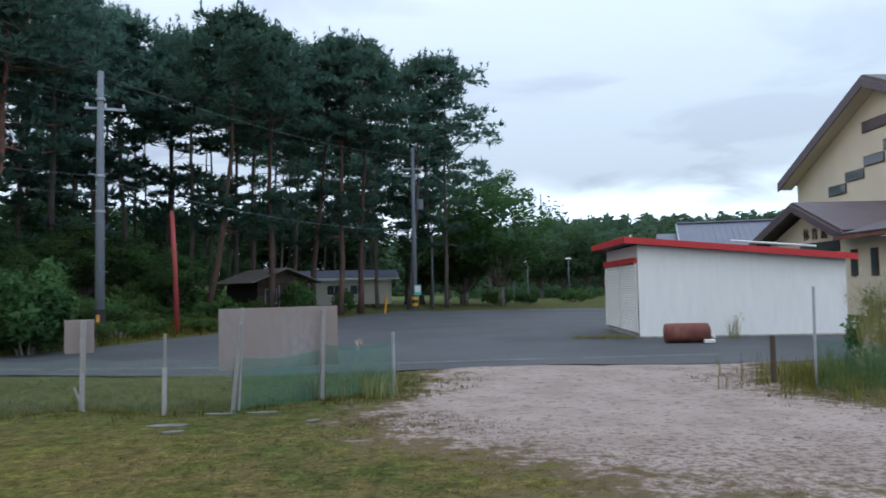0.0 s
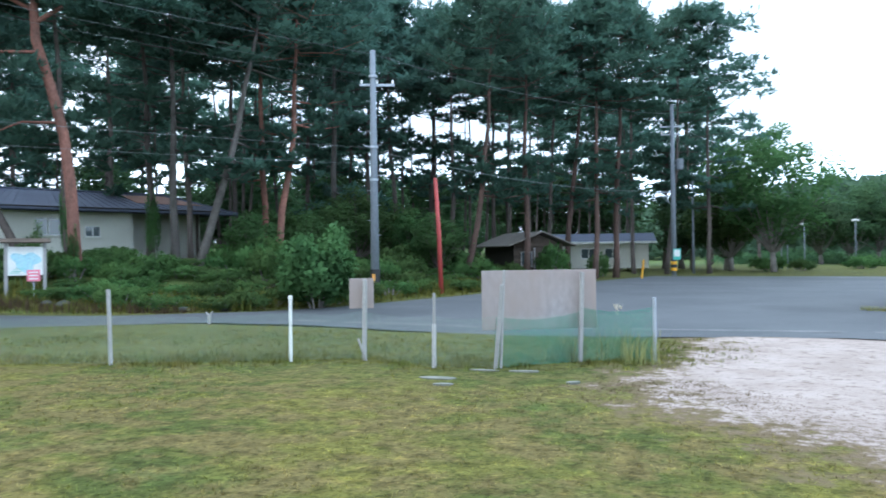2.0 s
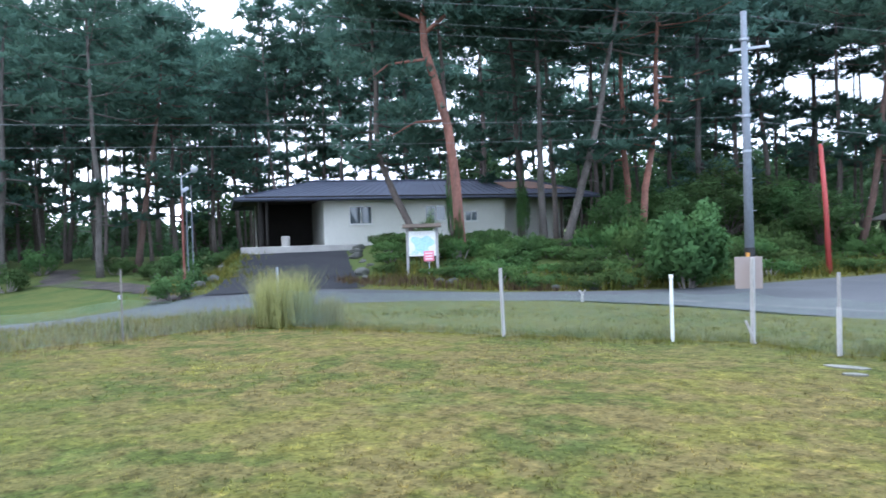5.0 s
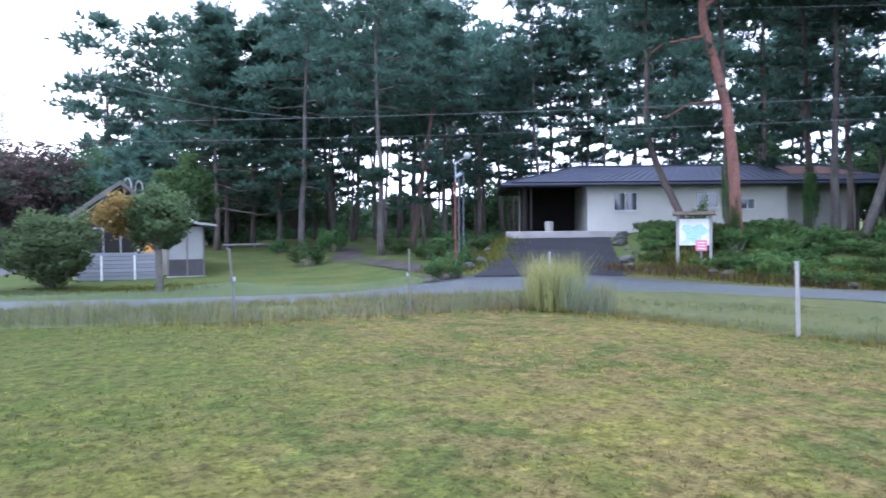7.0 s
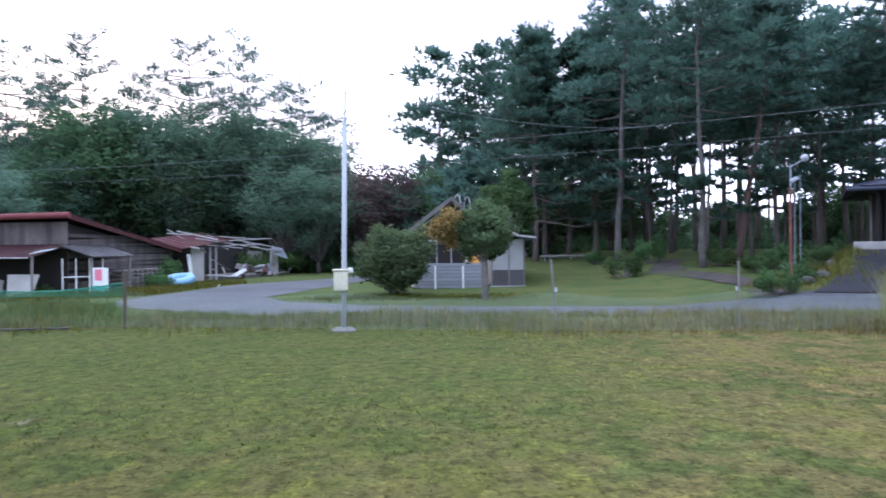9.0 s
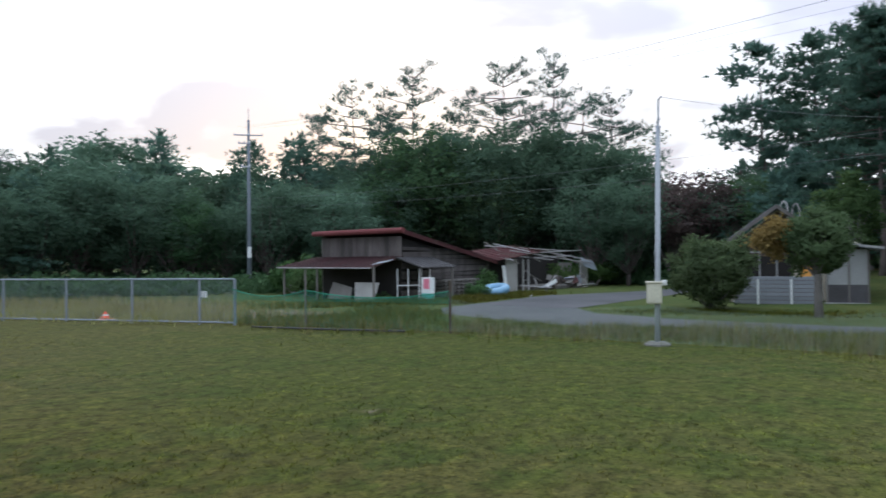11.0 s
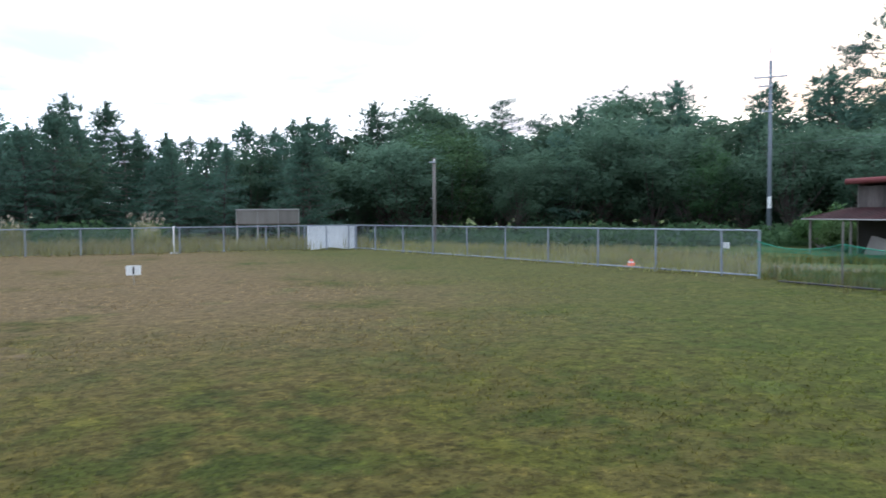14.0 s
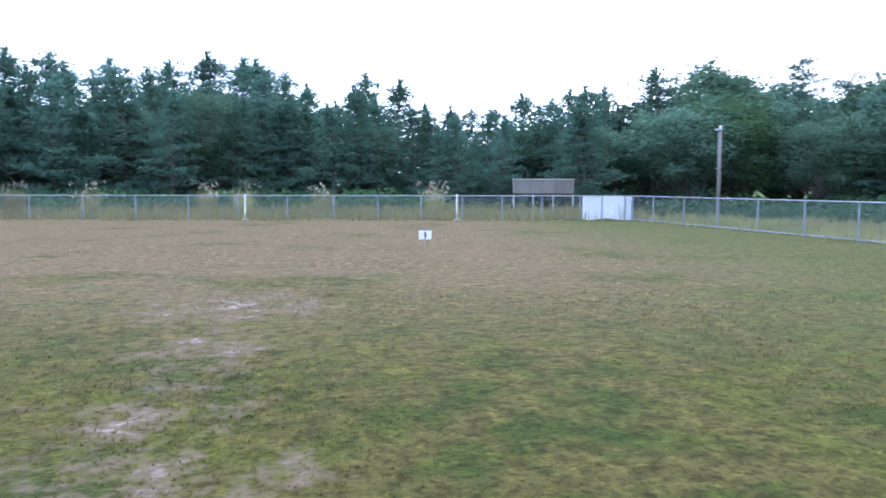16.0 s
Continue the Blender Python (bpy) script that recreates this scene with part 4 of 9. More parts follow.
# ---------------------------------------------------------------- buildings
def ribbed_roof(parent, name, a, b, c, d, thick, mat, rib=0.45, label="", rh=0.03):
    """A roof plane from the eave a-b up to the ridge d-c, with standing seams from eave to ridge."""
    a, b, c, d = map(Vector, (a, b, c, d))
    r = part(name, Build().slab([a, b, c, d], thick), mat, parent, label)
    nrm = (b - a).cross(d - a).normalized()
    if nrm.z < 0:
        nrm = -nrm
    n = max(2, int((b - a).length / rib))
    for k in range(n + 1):
        f = k / n
        p, q = a.lerp(b, f), d.lerp(c, f)
        if (q - p).length < 0.3:
            continue
        u = (b - a).normalized() * 0.02
        part("seam", Build().add([p - u, p + u, q + u, q - u, p - u + nrm * rh, p + u + nrm * rh, q + u + nrm * rh, q - u + nrm * rh],
                                 [(4, 5, 6, 7), (0, 1, 5, 4), (1, 2, 6, 5), (2, 3, 7, 6), (3, 0, 4, 7)]), mat, r)
    return r


def window(parent, x, y, z, w, h, out=-1, frame_mat=None, panes=2, axis="x", depth=0.06):
    """A sliding window in a wall: frame, sill and panes. out: the side it faces."""
    fm = frame_mat or WHITE
    t = 0.05

    def bx(cx, cz, sx, sz, dep, off):
        if axis == "x":
            return (cx, y + out * off, cz), (sx, dep, sz)
        return (x + out * off, cx, cz), (dep, sx, sz)
    c = x if axis == "x" else y
    fr = Build()
    for cz in (z - h / 2 + t / 2, z + h / 2 - t / 2):
        fr.box(*bx(c, cz, w, t, depth, depth / 2))
    for cx in [c - w / 2 + t / 2 + (w - t) * k / panes for k in range(panes + 1)]:
        fr.box(*bx(cx, z, t, h, depth - 0.006, depth / 2))
    win = part("window", fr, fm, parent)
    for k in range(panes):
        cx = c - w / 2 + w * (k + 0.5) / panes
        part("pane", Build().box(*bx(cx, z, w / panes - t, h - t, 0.012, 0.02)), GLASS, win)
    part("sill", Build().box(*bx(c, z - h / 2 - 0.02, w + 0.08, 0.035, depth + 0.05, depth / 2 + 0.02)), fm, win)
    return win


def garage_shed():
    s = thing("storage_shed", (5.6, 21.45, 0), "white sheet-metal shed with red roof edge and two roller shutters", "shed", turn=-1.5)
    L, D, hl, hr = 5.85, 4.6, 2.66, 2.16
    n = 24
    for k in range(n):                                    # siding boards of the south wall
        x0, x1 = L * k / n, L * (k + 1) / n
        z0, z1 = hl + (hr - hl) * k / n, hl + (hr - hl) * (k + 1) / n
        o = 0.003 if k % 2 else 0.0
        part("siding_panel", Build().add([(x0, -o, 0.05), (x1, -o, 0.05), (x1, -o, z1), (x0, -o, z0), (x0, 0.03, 0.05), (x1, 0.03, 0.05), (x1, 0.03, z1), (x0, 0.03, z0)],
                                         [(0, 1, 2, 3), (0, 4, 5, 1), (1, 5, 6, 2), (0, 3, 7, 4)]), WHITEWALL, s)
    part("wall", Build().add([(0.03, 0.035, 0.1), (L, 0.035, 0.1), (L, D, 0.1), (0.03, D, 0.1), (0.03, 0.035, hl), (L, 0.035, hr), (L, D, hr), (0.03, D, hl)],
                             [(0, 1, 5, 4), (1, 2, 6, 5), (2, 3, 7, 6), (3, 0, 4, 7)]), WHITEWALL, s)
    part("plinth", Build().box((L / 2, D / 2, 0.0), (L - 0.02, D - 0.06, 0.28), None, 0.01), CONCRETE, s)
    for k in range(18):
        part("block", Build().box((0.25 + k * 0.32, -0.03, 0.02), (0.2, 0.06, 0.05), None, 0.01), CONCRETE, s)
    # shutters on the west end
    for y0 in (0.18, 2.38):
        p = part("roller_shutter", Build().box((-0.004, y0 + 1.05, 1.13), (0.02, 2.1, 1.98)), WHITEWALL, s)
        slat = Build().add([(-0.015, y0, 0), (-0.015, y0 + 2.1, 0), (-0.045, y0 + 2.1, 0.033), (-0.045, y0, 0.033), (-0.015, y0, 0.066), (-0.015, y0 + 2.1, 0.066)],
                           [(0, 1, 2, 3), (3, 2, 5, 4), (1, 0, 4, 5), (0, 3, 4), (1, 5, 2)]).mesh("slat", WHITEWALL)
        for k in range(30):
            part("slat", slat, None, p).location.z = 0.14 + k * 0.066
        part("guide_rail", Build().box((-0.03, y0 - 0.03, 1.15), (0.07, 0.05, 2.0), None, 0.005), WHITE, p)
    part("guide_rail", Build().box((-0.03, 4.52, 1.15), (0.07, 0.06, 2.0), None, 0.005), WHITE, s)
    part("lintel", Build().box((-0.05, 2.35, 2.22), (0.12, 4.5, 0.16), None, 0.01), RED, s, "red lintel over the shutters")
    # roof falling to the east, with a red fascia
    e = 0.42
    zl, zr = hl + 0.06 + 0.035, hr + 0.0
    part("roof", Build().slab([(-e, -e * 0.7, zl + 0.11), (L + 0.2, -e * 0.7, zr + 0.11), (L + 0.2, D + 0.3, zr + 0.11), (-e, D + 0.3, zl + 0.11)], 0.1), ROOFGREY, s)
    for a, b in (((-e - 0.01, -e * 0.7, zl), (L + 0.2, -e * 0.7, zr)), ((-e, D + 0.3, zl), (L + 0.2, D + 0.3, zr))):
        a, b = Vector(a), Vector(b)
        part("fascia", Build().add([a + Vector((0, -0.02, -0.05)), b + Vector((0, -0.02, -0.05)), b + Vector((0, -0.02, 0.13)), a + Vector((0, -0.02, 0.13)), a + Vector((0, 0.02, -0.05)), b + Vector((0, 0.02, -0.05)), b + Vector((0, 0.02, 0.13)), a + Vector((0, 0.02, 0.13))],
                                   [(0, 1, 2, 3), (4, 7, 6, 5), (0, 4, 5, 1), (3, 2, 6, 7), (0, 3, 7, 4), (1, 5, 6, 2)]), RED, s, "red painted fascia")
    part("fascia", Build().box((-e, D / 2, zl + 0.04), (0.04, D + 0.6, 0.18), None, 0.005), RED, s, "red painted fascia")
    part("roof_pipe", Build().tube([(2.6, -0.15, 2.72), (5.0, -0.1, 2.52)], 0.03, 8), WHITE, s, "white pipe lying on the roof")
    part("roof_pipe", Build().tube([(3.0, 0.1, 2.70), (4.7, 0.15, 2.56)], 0.03, 8), GALV, s)
    part("vent_stub", Build().tube([(-0.2, -0.1, 2.8), (-0.2, -0.1, 2.95)], 0.03, 8), WHITE, s)
    part("vent_stub", Build().tube([(-0.1, 0.3, 2.8), (-0.1, 0.3, 2.92)], 0.03, 8), WHITE, s)


garage_shed()


def drum():
    d = thing("oil_drum", (6.35, 19.7, 0.0), "rusted red-brown steel drum lying on the asphalt", "drum", turn=-3)
    pts, rad = [], []
    for x, r in ((-0.55, 0.235), (-0.53, 0.25), (-0.2, 0.25), (-0.19, 0.258), (-0.17, 0.258), (-0.16, 0.25), (0.16, 0.25), (0.17, 0.258), (0.19, 0.258), (0.2, 0.25), (0.53, 0.25), (0.55, 0.235)):
        pts.append((x, 0, 0.255)); rad.append(r)
    part("barrel", Build().tube(pts, rad, 24), RUST, d, smooth=True)
    # solid black disc painted as the shade inside the drum's mouth
    part("open_end", Build().tube([(0.53, 0, 0.255), (0.57, 0, 0.255)], [0.2, 0.2], 20), BLACK, d)
    bag = Build()
    for k in range(4):
        bag.tube([(0.58, -0.12 + 0.07 * k, 0.05), (0.66, -0.12 + 0.07 * k, 0.12 + 0.05 * (k % 2)), (0.58, -0.1 + 0.07 * k, 0.22)], [0.05, 0.07, 0.03], 7)
    part("plastic_scrap", bag, WHITE, d, "crumpled white plastic at the drum's mouth", smooth=True)
    part("scrap", Build().box((0.5, -0.28, 0.05), (0.28, 0.12, 0.1), None, 0.02), WHITE, d)


drum()


def text_mesh(words, size, name, mat, depth=0.02, fat=0.0):
    cu = bpy.data.curves.new(name, "FONT")
    cu.body, cu.size, cu.extrude, cu.align_x = words, size, depth, "CENTER"
    cu.offset = fat
    tmp = bpy.data.objects.new(name, cu)
    scene.collection.objects.link(tmp)
    me = bpy.data.meshes.new_from_object(tmp.evaluated_get(bpy.context.evaluated_depsgraph_get()))
    bpy.data.objects.remove(tmp)
    bpy.data.curves.remove(cu)
    me.materials.clear(); me.materials.append(mat)
    return me


def gym():
    X = 23.8
    g = thing("gymnasium", (X, 0, 0), "cream gymnasium with brown gabled roof and stepped windows", "building")
    # gable wall faces west; the ridge runs east
    yr, zr, slope, over = 39.6, 12.35, 0.43, 0.95
    yN, yS = 49.2, 30.0

    def roof_z(y):
        return zr - abs(y - yr) * slope
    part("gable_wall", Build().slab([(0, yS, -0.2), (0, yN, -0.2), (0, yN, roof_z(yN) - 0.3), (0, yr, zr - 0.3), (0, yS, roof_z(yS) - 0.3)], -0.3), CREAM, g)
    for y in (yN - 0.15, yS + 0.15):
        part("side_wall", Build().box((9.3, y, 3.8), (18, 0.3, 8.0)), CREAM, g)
    for sgn, y_e in ((1, yN + 0.75), (-1, yS - 0.75)):
        z_e = roof_z(y_e)
        ribbed_roof(g, "roof", (-over, y_e, z_e), (19, y_e, z_e), (19, yr, zr), (-over, yr, zr), 0.2 * sgn, ROOFBROWN, 0.6)
        part("barge_board", Build().slab([(-over - 0.04, y_e, z_e - 0.42), (-over - 0.04, yr, zr - 0.42), (-over - 0.04, yr, zr + 0.05), (-over - 0.04, y_e, z_e + 0.05)], 0.08), ROOFBROWN, g, "dark brown verge board")
        part("soffit", Build().slab([(-over + 0.1, y_e, z_e - 0.30), (-0.01, y_e, z_e - 0.30), (-0.01, yr, zr - 0.30), (-over + 0.1, yr, zr - 0.30)], 0.05), CREAM, g)
    for yc, zc, w, h, m in ((44.25, 6.85, 1.85, 0.52, GLASS), (42.35, 7.47, 1.8, 0.47, GLASS), (40.4, 8.08, 1.85, 0.47, GLASS), (40.2, 10.0, 2.3, 0.53, ROOFBROWN), (38.5, 8.7, 1.85, 0.47, GLASS)):
        w_ = part("window", Build().box((-0.03, yc, zc), (0.06, w + 0.1, h + 0.1), None, 0.004), DARKWOOD, g)
        part("pane", Build().box((-0.07, yc, zc), (0.02, w, h), None, 0.003), m, w_)
    part("band", Build().box((-0.04, 39.6, 5.55), (0.1, 19.0, 0.12), None, 0.01), ROOFBROWN, g)


gym()


def gym_porch():
    p = thing("entrance_hall", (17.8, 0, 0), "cream entrance hall with brown gabled roof and lettering", "building")
    yr, zr, E = 35.9, 5.15, 5.8
    yN, yS = 40.2, 28.0
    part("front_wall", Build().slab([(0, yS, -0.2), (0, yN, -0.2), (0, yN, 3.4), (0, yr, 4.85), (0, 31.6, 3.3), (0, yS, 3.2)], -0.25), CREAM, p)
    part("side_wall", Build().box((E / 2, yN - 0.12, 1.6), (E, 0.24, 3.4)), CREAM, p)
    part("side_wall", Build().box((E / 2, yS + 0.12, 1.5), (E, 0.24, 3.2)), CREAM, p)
    for y1, z1, t in ((41.1, 3.4, 0.16), (31.6, 3.5, -0.16)):
        ribbed_roof(p, "roof", (-0.8, y1, z1), (E, y1, z1), (E, yr, zr), (-0.8, yr, zr), t, ROOFBROWN, 0.4, rh=0.07)
        part("barge_board", Build().slab([(-0.84, y1, z1 - 0.3), (-0.84, yr, zr - 0.3), (-0.84, yr, zr + 0.04), (-0.84, y1, z1 + 0.04)], 0.08), ROOFBROWN, p, "dark brown verge board")
    ribbed_roof(p, "canopy_roof", (-0.9, 32.0, 3.35), (-0.9, 24.0, 3.35), (E, 24.0, 5.1), (E, 32.0, 5.1), -0.12, ROOFBROWN, 0.4, "brown lean-to roof", rh=0.07)
    part("fascia", Build().box((-0.94, 28.0, 3.28), (0.06, 8.0, 0.14), None, 0.01), RUST, p, "dull red fascia")
    for sign, y in (("体", 36.15), ("育", 35.35), ("館", 34.5)):
        t = part("letter", text_mesh(sign, 0.6, "letter", DARKWOOD), None, p, "dark wall letter")
        t.matrix_local = pose(-0.04, y, 3.5, 90, 0, -90)
    part("valley_flashing", Build().tube([(-0.8, 31.62, 3.56), (2.0, 33.25, 4.2)], 0.07, 6), GALV, p, "pale metal valley strip")
    w = part("window", Build().box((-0.03, 35.0, 3.05), (0.06, 3.6, 0.5), None, 0.01), DARKWOOD, p)
    part("pane", Build().box((-0.07, 35.0, 3.05), (0.02, 3.4, 0.4)), GLASS, w)
    for yc in (32.1, 30.6):
        w = part("window", Build().box((-0.03, yc, 2.25), (0.06, 0.5, 1.15), None, 0.01), DARKWOOD, p)
        part("pane", Build().box((-0.07, yc, 2.25), (0.02, 0.4, 1.05)), GLASS, w)


gym_porch()


def blue_roof_building():
    b = thing("long_building", (18.6, 57.0, 0), "low long building with slate-blue metal roof", "building", turn=-13)
    ribbed_roof(b, "roof", (0, 0, 3.4), (17, 0, 3.4), (17, 4.6, 6.35), (0, 4.6, 6.35), 0.2, ROOFGREY, 0.45)
    ribbed_roof(b, "roof", (0, 9.2, 3.4), (17, 9.2, 3.4), (17, 4.6, 6.35), (0, 4.6, 6.35), -0.2, ROOFGREY, 0.45)
    part("ridge", Build().box((8.5, 4.6, 6.42), (17.1, 0.3, 0.14), None, 0.04), ROOFGREY, b)
    part("verge", Build().slab([(-0.04, 0, 3.1), (-0.04, 4.6, 6.05), (-0.04, 4.6, 6.4), (-0.04, 0, 3.45)], 0.08), GALV, b, "pale verge trim")
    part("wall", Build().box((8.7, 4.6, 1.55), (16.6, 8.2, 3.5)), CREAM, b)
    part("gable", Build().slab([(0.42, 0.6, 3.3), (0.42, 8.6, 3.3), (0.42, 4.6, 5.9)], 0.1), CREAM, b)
    part("low_roof", Build().slab([(-1.7, 0.8, 3.3), (-0.05, 0.8, 3.3), (-0.05, 4.4, 5.55), (-1.7, 4.4, 5.55)], 0.15), ROOFGREY, b)
    part("low_wall", Build().box((-0.8, 3.0, 1.6), (1.5, 4.2, 3.4)), CREAM, b)


blue_roof_building()


def hillside_house():
    wall_turn = math.degrees(math.atan2(0.896, 0.444))
    z0 = 1.45
    h = thing("bungalow", (-31.8, 21.5, z0), "low cream bungalow with slate-blue seamed roof and dark carport", "house", turn=wall_turn)
    # x runs along the front, y goes back from it
    H = 2.55
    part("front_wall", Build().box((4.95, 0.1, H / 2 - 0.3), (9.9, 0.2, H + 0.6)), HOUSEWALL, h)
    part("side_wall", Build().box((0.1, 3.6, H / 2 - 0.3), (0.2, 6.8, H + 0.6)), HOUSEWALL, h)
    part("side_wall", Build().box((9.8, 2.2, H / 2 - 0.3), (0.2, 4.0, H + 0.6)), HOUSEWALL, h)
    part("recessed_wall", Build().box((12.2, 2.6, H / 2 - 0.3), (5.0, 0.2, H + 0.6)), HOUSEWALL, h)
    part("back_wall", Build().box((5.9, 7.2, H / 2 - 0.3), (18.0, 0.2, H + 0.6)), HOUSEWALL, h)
    # carport back and side carry its inner shade as near-black colour
    part("carport_back", Build().box((-1.5, 5.2, H / 2 - 0.3), (3.2, 0.2, H + 0.6)), DARK, h, "carport back painted near-black as shade")
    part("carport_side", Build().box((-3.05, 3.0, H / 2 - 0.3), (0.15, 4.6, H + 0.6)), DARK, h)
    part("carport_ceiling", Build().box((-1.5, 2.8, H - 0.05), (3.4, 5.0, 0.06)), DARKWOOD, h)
    for x in (-3.2, -2.85):
        part("carport_post", Build().box((x, -0.1, H / 2 - 0.1), (0.12, 0.12, H + 0.2), None, 0.01), DARK, h)
    part("porch_post", Build().box((13.4, 0.1, H / 2 - 0.2), (0.14, 0.14, H + 0.3), None, 0.01), DARKWOOD, h)
    for x, z, w, hh in ((1.9, 1.58, 1.2, 0.95), (5.95, 1.62, 1.15, 0.85), (7.95, 1.42, 0.75, 0.55)):
        window(h, x, 0.0, z, w, hh)
    # shade under the eaves painted as a near-black underside
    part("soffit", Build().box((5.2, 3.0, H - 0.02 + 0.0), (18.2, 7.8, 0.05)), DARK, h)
    e0, e1, f0, f1, zr, ze = -4.4, 15.2, -1.0, 8.2, 3.70, 2.42
    ym = 4.2
    ribbed_roof(h, "roof", (e0, f0, ze), (e1, f0, ze), (e1 - 2.0, ym, zr), (e0 + 4.6, ym, zr), 0.12, ROOFBLUE, 0.42)
    ribbed_roof(h, "roof", (e0, f1, ze), (e1, f1, ze), (e1 - 2.0, ym, zr), (e0 + 4.6, ym, zr), -0.12, ROOFBLUE, 0.6)
    part("roof_hip", Build().slab([(e0, f0, ze), (e0, f1, ze), (e0 + 4.6, ym, zr)], 0.1), ROOFBLUE, h)
    part("roof_hip", Build().slab([(e1, f0, ze), (e1, f1, ze), (e1 - 2.0, ym, zr)], -0.1), ROOFBLUE, h)
    part("rust_patch", Build().slab([(10.6, 1.2, 3.0), (14.2, 1.0, 2.95), (13.0, 3.6, 3.59), (10.6, 3.4, 3.54)], 0.02), ROOFRUST, h, "rusted stretch of roofing")
    part("ridge_cap", Build().box(((e0 + 4.6 + e1 - 2.0) / 2, ym, zr + 0.02), (e1 - e0 - 6.4, 0.28, 0.1), None, 0.03), ROOFBLUE, h)
    part("fascia", Build().box(((e0 + e1) / 2, f0 - 0.02, ze - 0.02), (e1 - e0, 0.05, 0.16), None, 0.005), ROOFBLUE, h)
    part("gutter", Build().tube([(e0, f0 - 0.08, ze - 0.02), (e1, f0 - 0.08, ze - 0.04)], 0.05, 8), ROOFBLUE, h)
    part("apron", Build().box((-1.4, -0.9, -0.08), (5.4, 1.8, 0.34), None, 0.02), CONCRETE, h, "concrete apron before the carport")
    part("apron_kerb", Build().box((-1.4, -1.86, -0.10), (5.6, 0.14, 0.40), None, 0.02), CONCRETE, h)
    solo("water_butt", Build().tube([(0, 0, 0), (0, 0, 0.06), (0, 0, 0.46), (0, 0, 0.5)], [0.2, 0.21, 0.22, 0.16], 16), CONCRETE, (-32.0, 19.35, z0 + 0.09), "pale round tub beside the carport", "tub")


hillside_house()


def timber_hut():
    x, y = -10.1, 42.6
    h = thing("timber_hut", (x, y, z_at(x, y) - 0.05), "dark timber hut with shallow gabled roof", "hut", turn=38)
    W, D, H = 3.0, 4.4, 1.75
    # gable to the front (-y); boards run level
    for k in range(11):
        z = 0.1 + k * 0.16
        part("wall_board", Build().box((0, -D / 2, z), (W, 0.06, 0.15), None, 0.008), DARKWOOD, h)
        part("wall_board", Build().box((W / 2, 0, z), (0.06, D - 0.08, 0.15), None, 0.008), DARKWOOD, h)
    part("inner_wall", Build().box((0, 0, H / 2), (W - 0.1, D - 0.1, H)), DARK, h)
    part("gable", Build().slab([(-W / 2, -D / 2 - 0.02, H), (W / 2, -D / 2 - 0.02, H), (0, -D / 2 - 0.02, H + 0.55)], 0.05), DARKWOOD, h)
    for sgn in (-1, 1):
        part("roof", Build().slab([(sgn * (W / 2 + 0.55), -D / 2 - 0.6, H - 0.12), (sgn * (W / 2 + 0.55), D / 2 + 0.4, H - 0.12), (0, D / 2 + 0.4, H + 0.66), (0, -D / 2 - 0.6, H + 0.66)], -0.07 * sgn), HUTROOF, h)
    window(h, -0.75, -D / 2 - 0.03, 0.95, 0.7, 0.8, -1, WEATHERED, 1)
    window(h, 0.85, -D / 2 - 0.03, 0.95, 0.6, 0.8, -1, WEATHERED, 1)
    d = part("door", Build().box((0.1, -D / 2 - 0.05, 0.8), (0.7, 0.04, 1.5), None, 0.01), DARKWOOD, h)
    part("door_frame", Build().box((0.47, -D / 2 - 0.06, 0.8), (0.06, 0.05, 1.5)).box((-0.27, -D / 2 - 0.06, 0.8), (0.06, 0.05, 1.5)), WEATHERED, d)
    window(h, W / 2 + 0.03, -0.6, 1.0, 0.6, 0.7, 1, WHITE, 1, "y")


timber_hut()


def white_lodge():
    b = thing("white_lodge", (-9.6, 60.0, z_at(-9.6, 60)), "long low white building seen between the trunks", "building", turn=9)
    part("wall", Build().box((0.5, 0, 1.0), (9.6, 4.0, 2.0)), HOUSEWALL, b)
    part("roof", Build().slab([(-5.4, -2.7, 2.0), (5.9, -2.7, 2.0), (5.9, 0.3, 2.75), (-5.4, 0.3, 2.75)], 0.12), ROOFBLUE, b)
    part("fascia", Build().box((0.25, -2.72, 1.98), (11.3, 0.06, 0.16)), WHITE, b)
    for x in (-3.2, -1.2, 0.8, 2.6):
        window(b, x, -2.0, 1.15, 1.2, 0.8)


white_lodge()


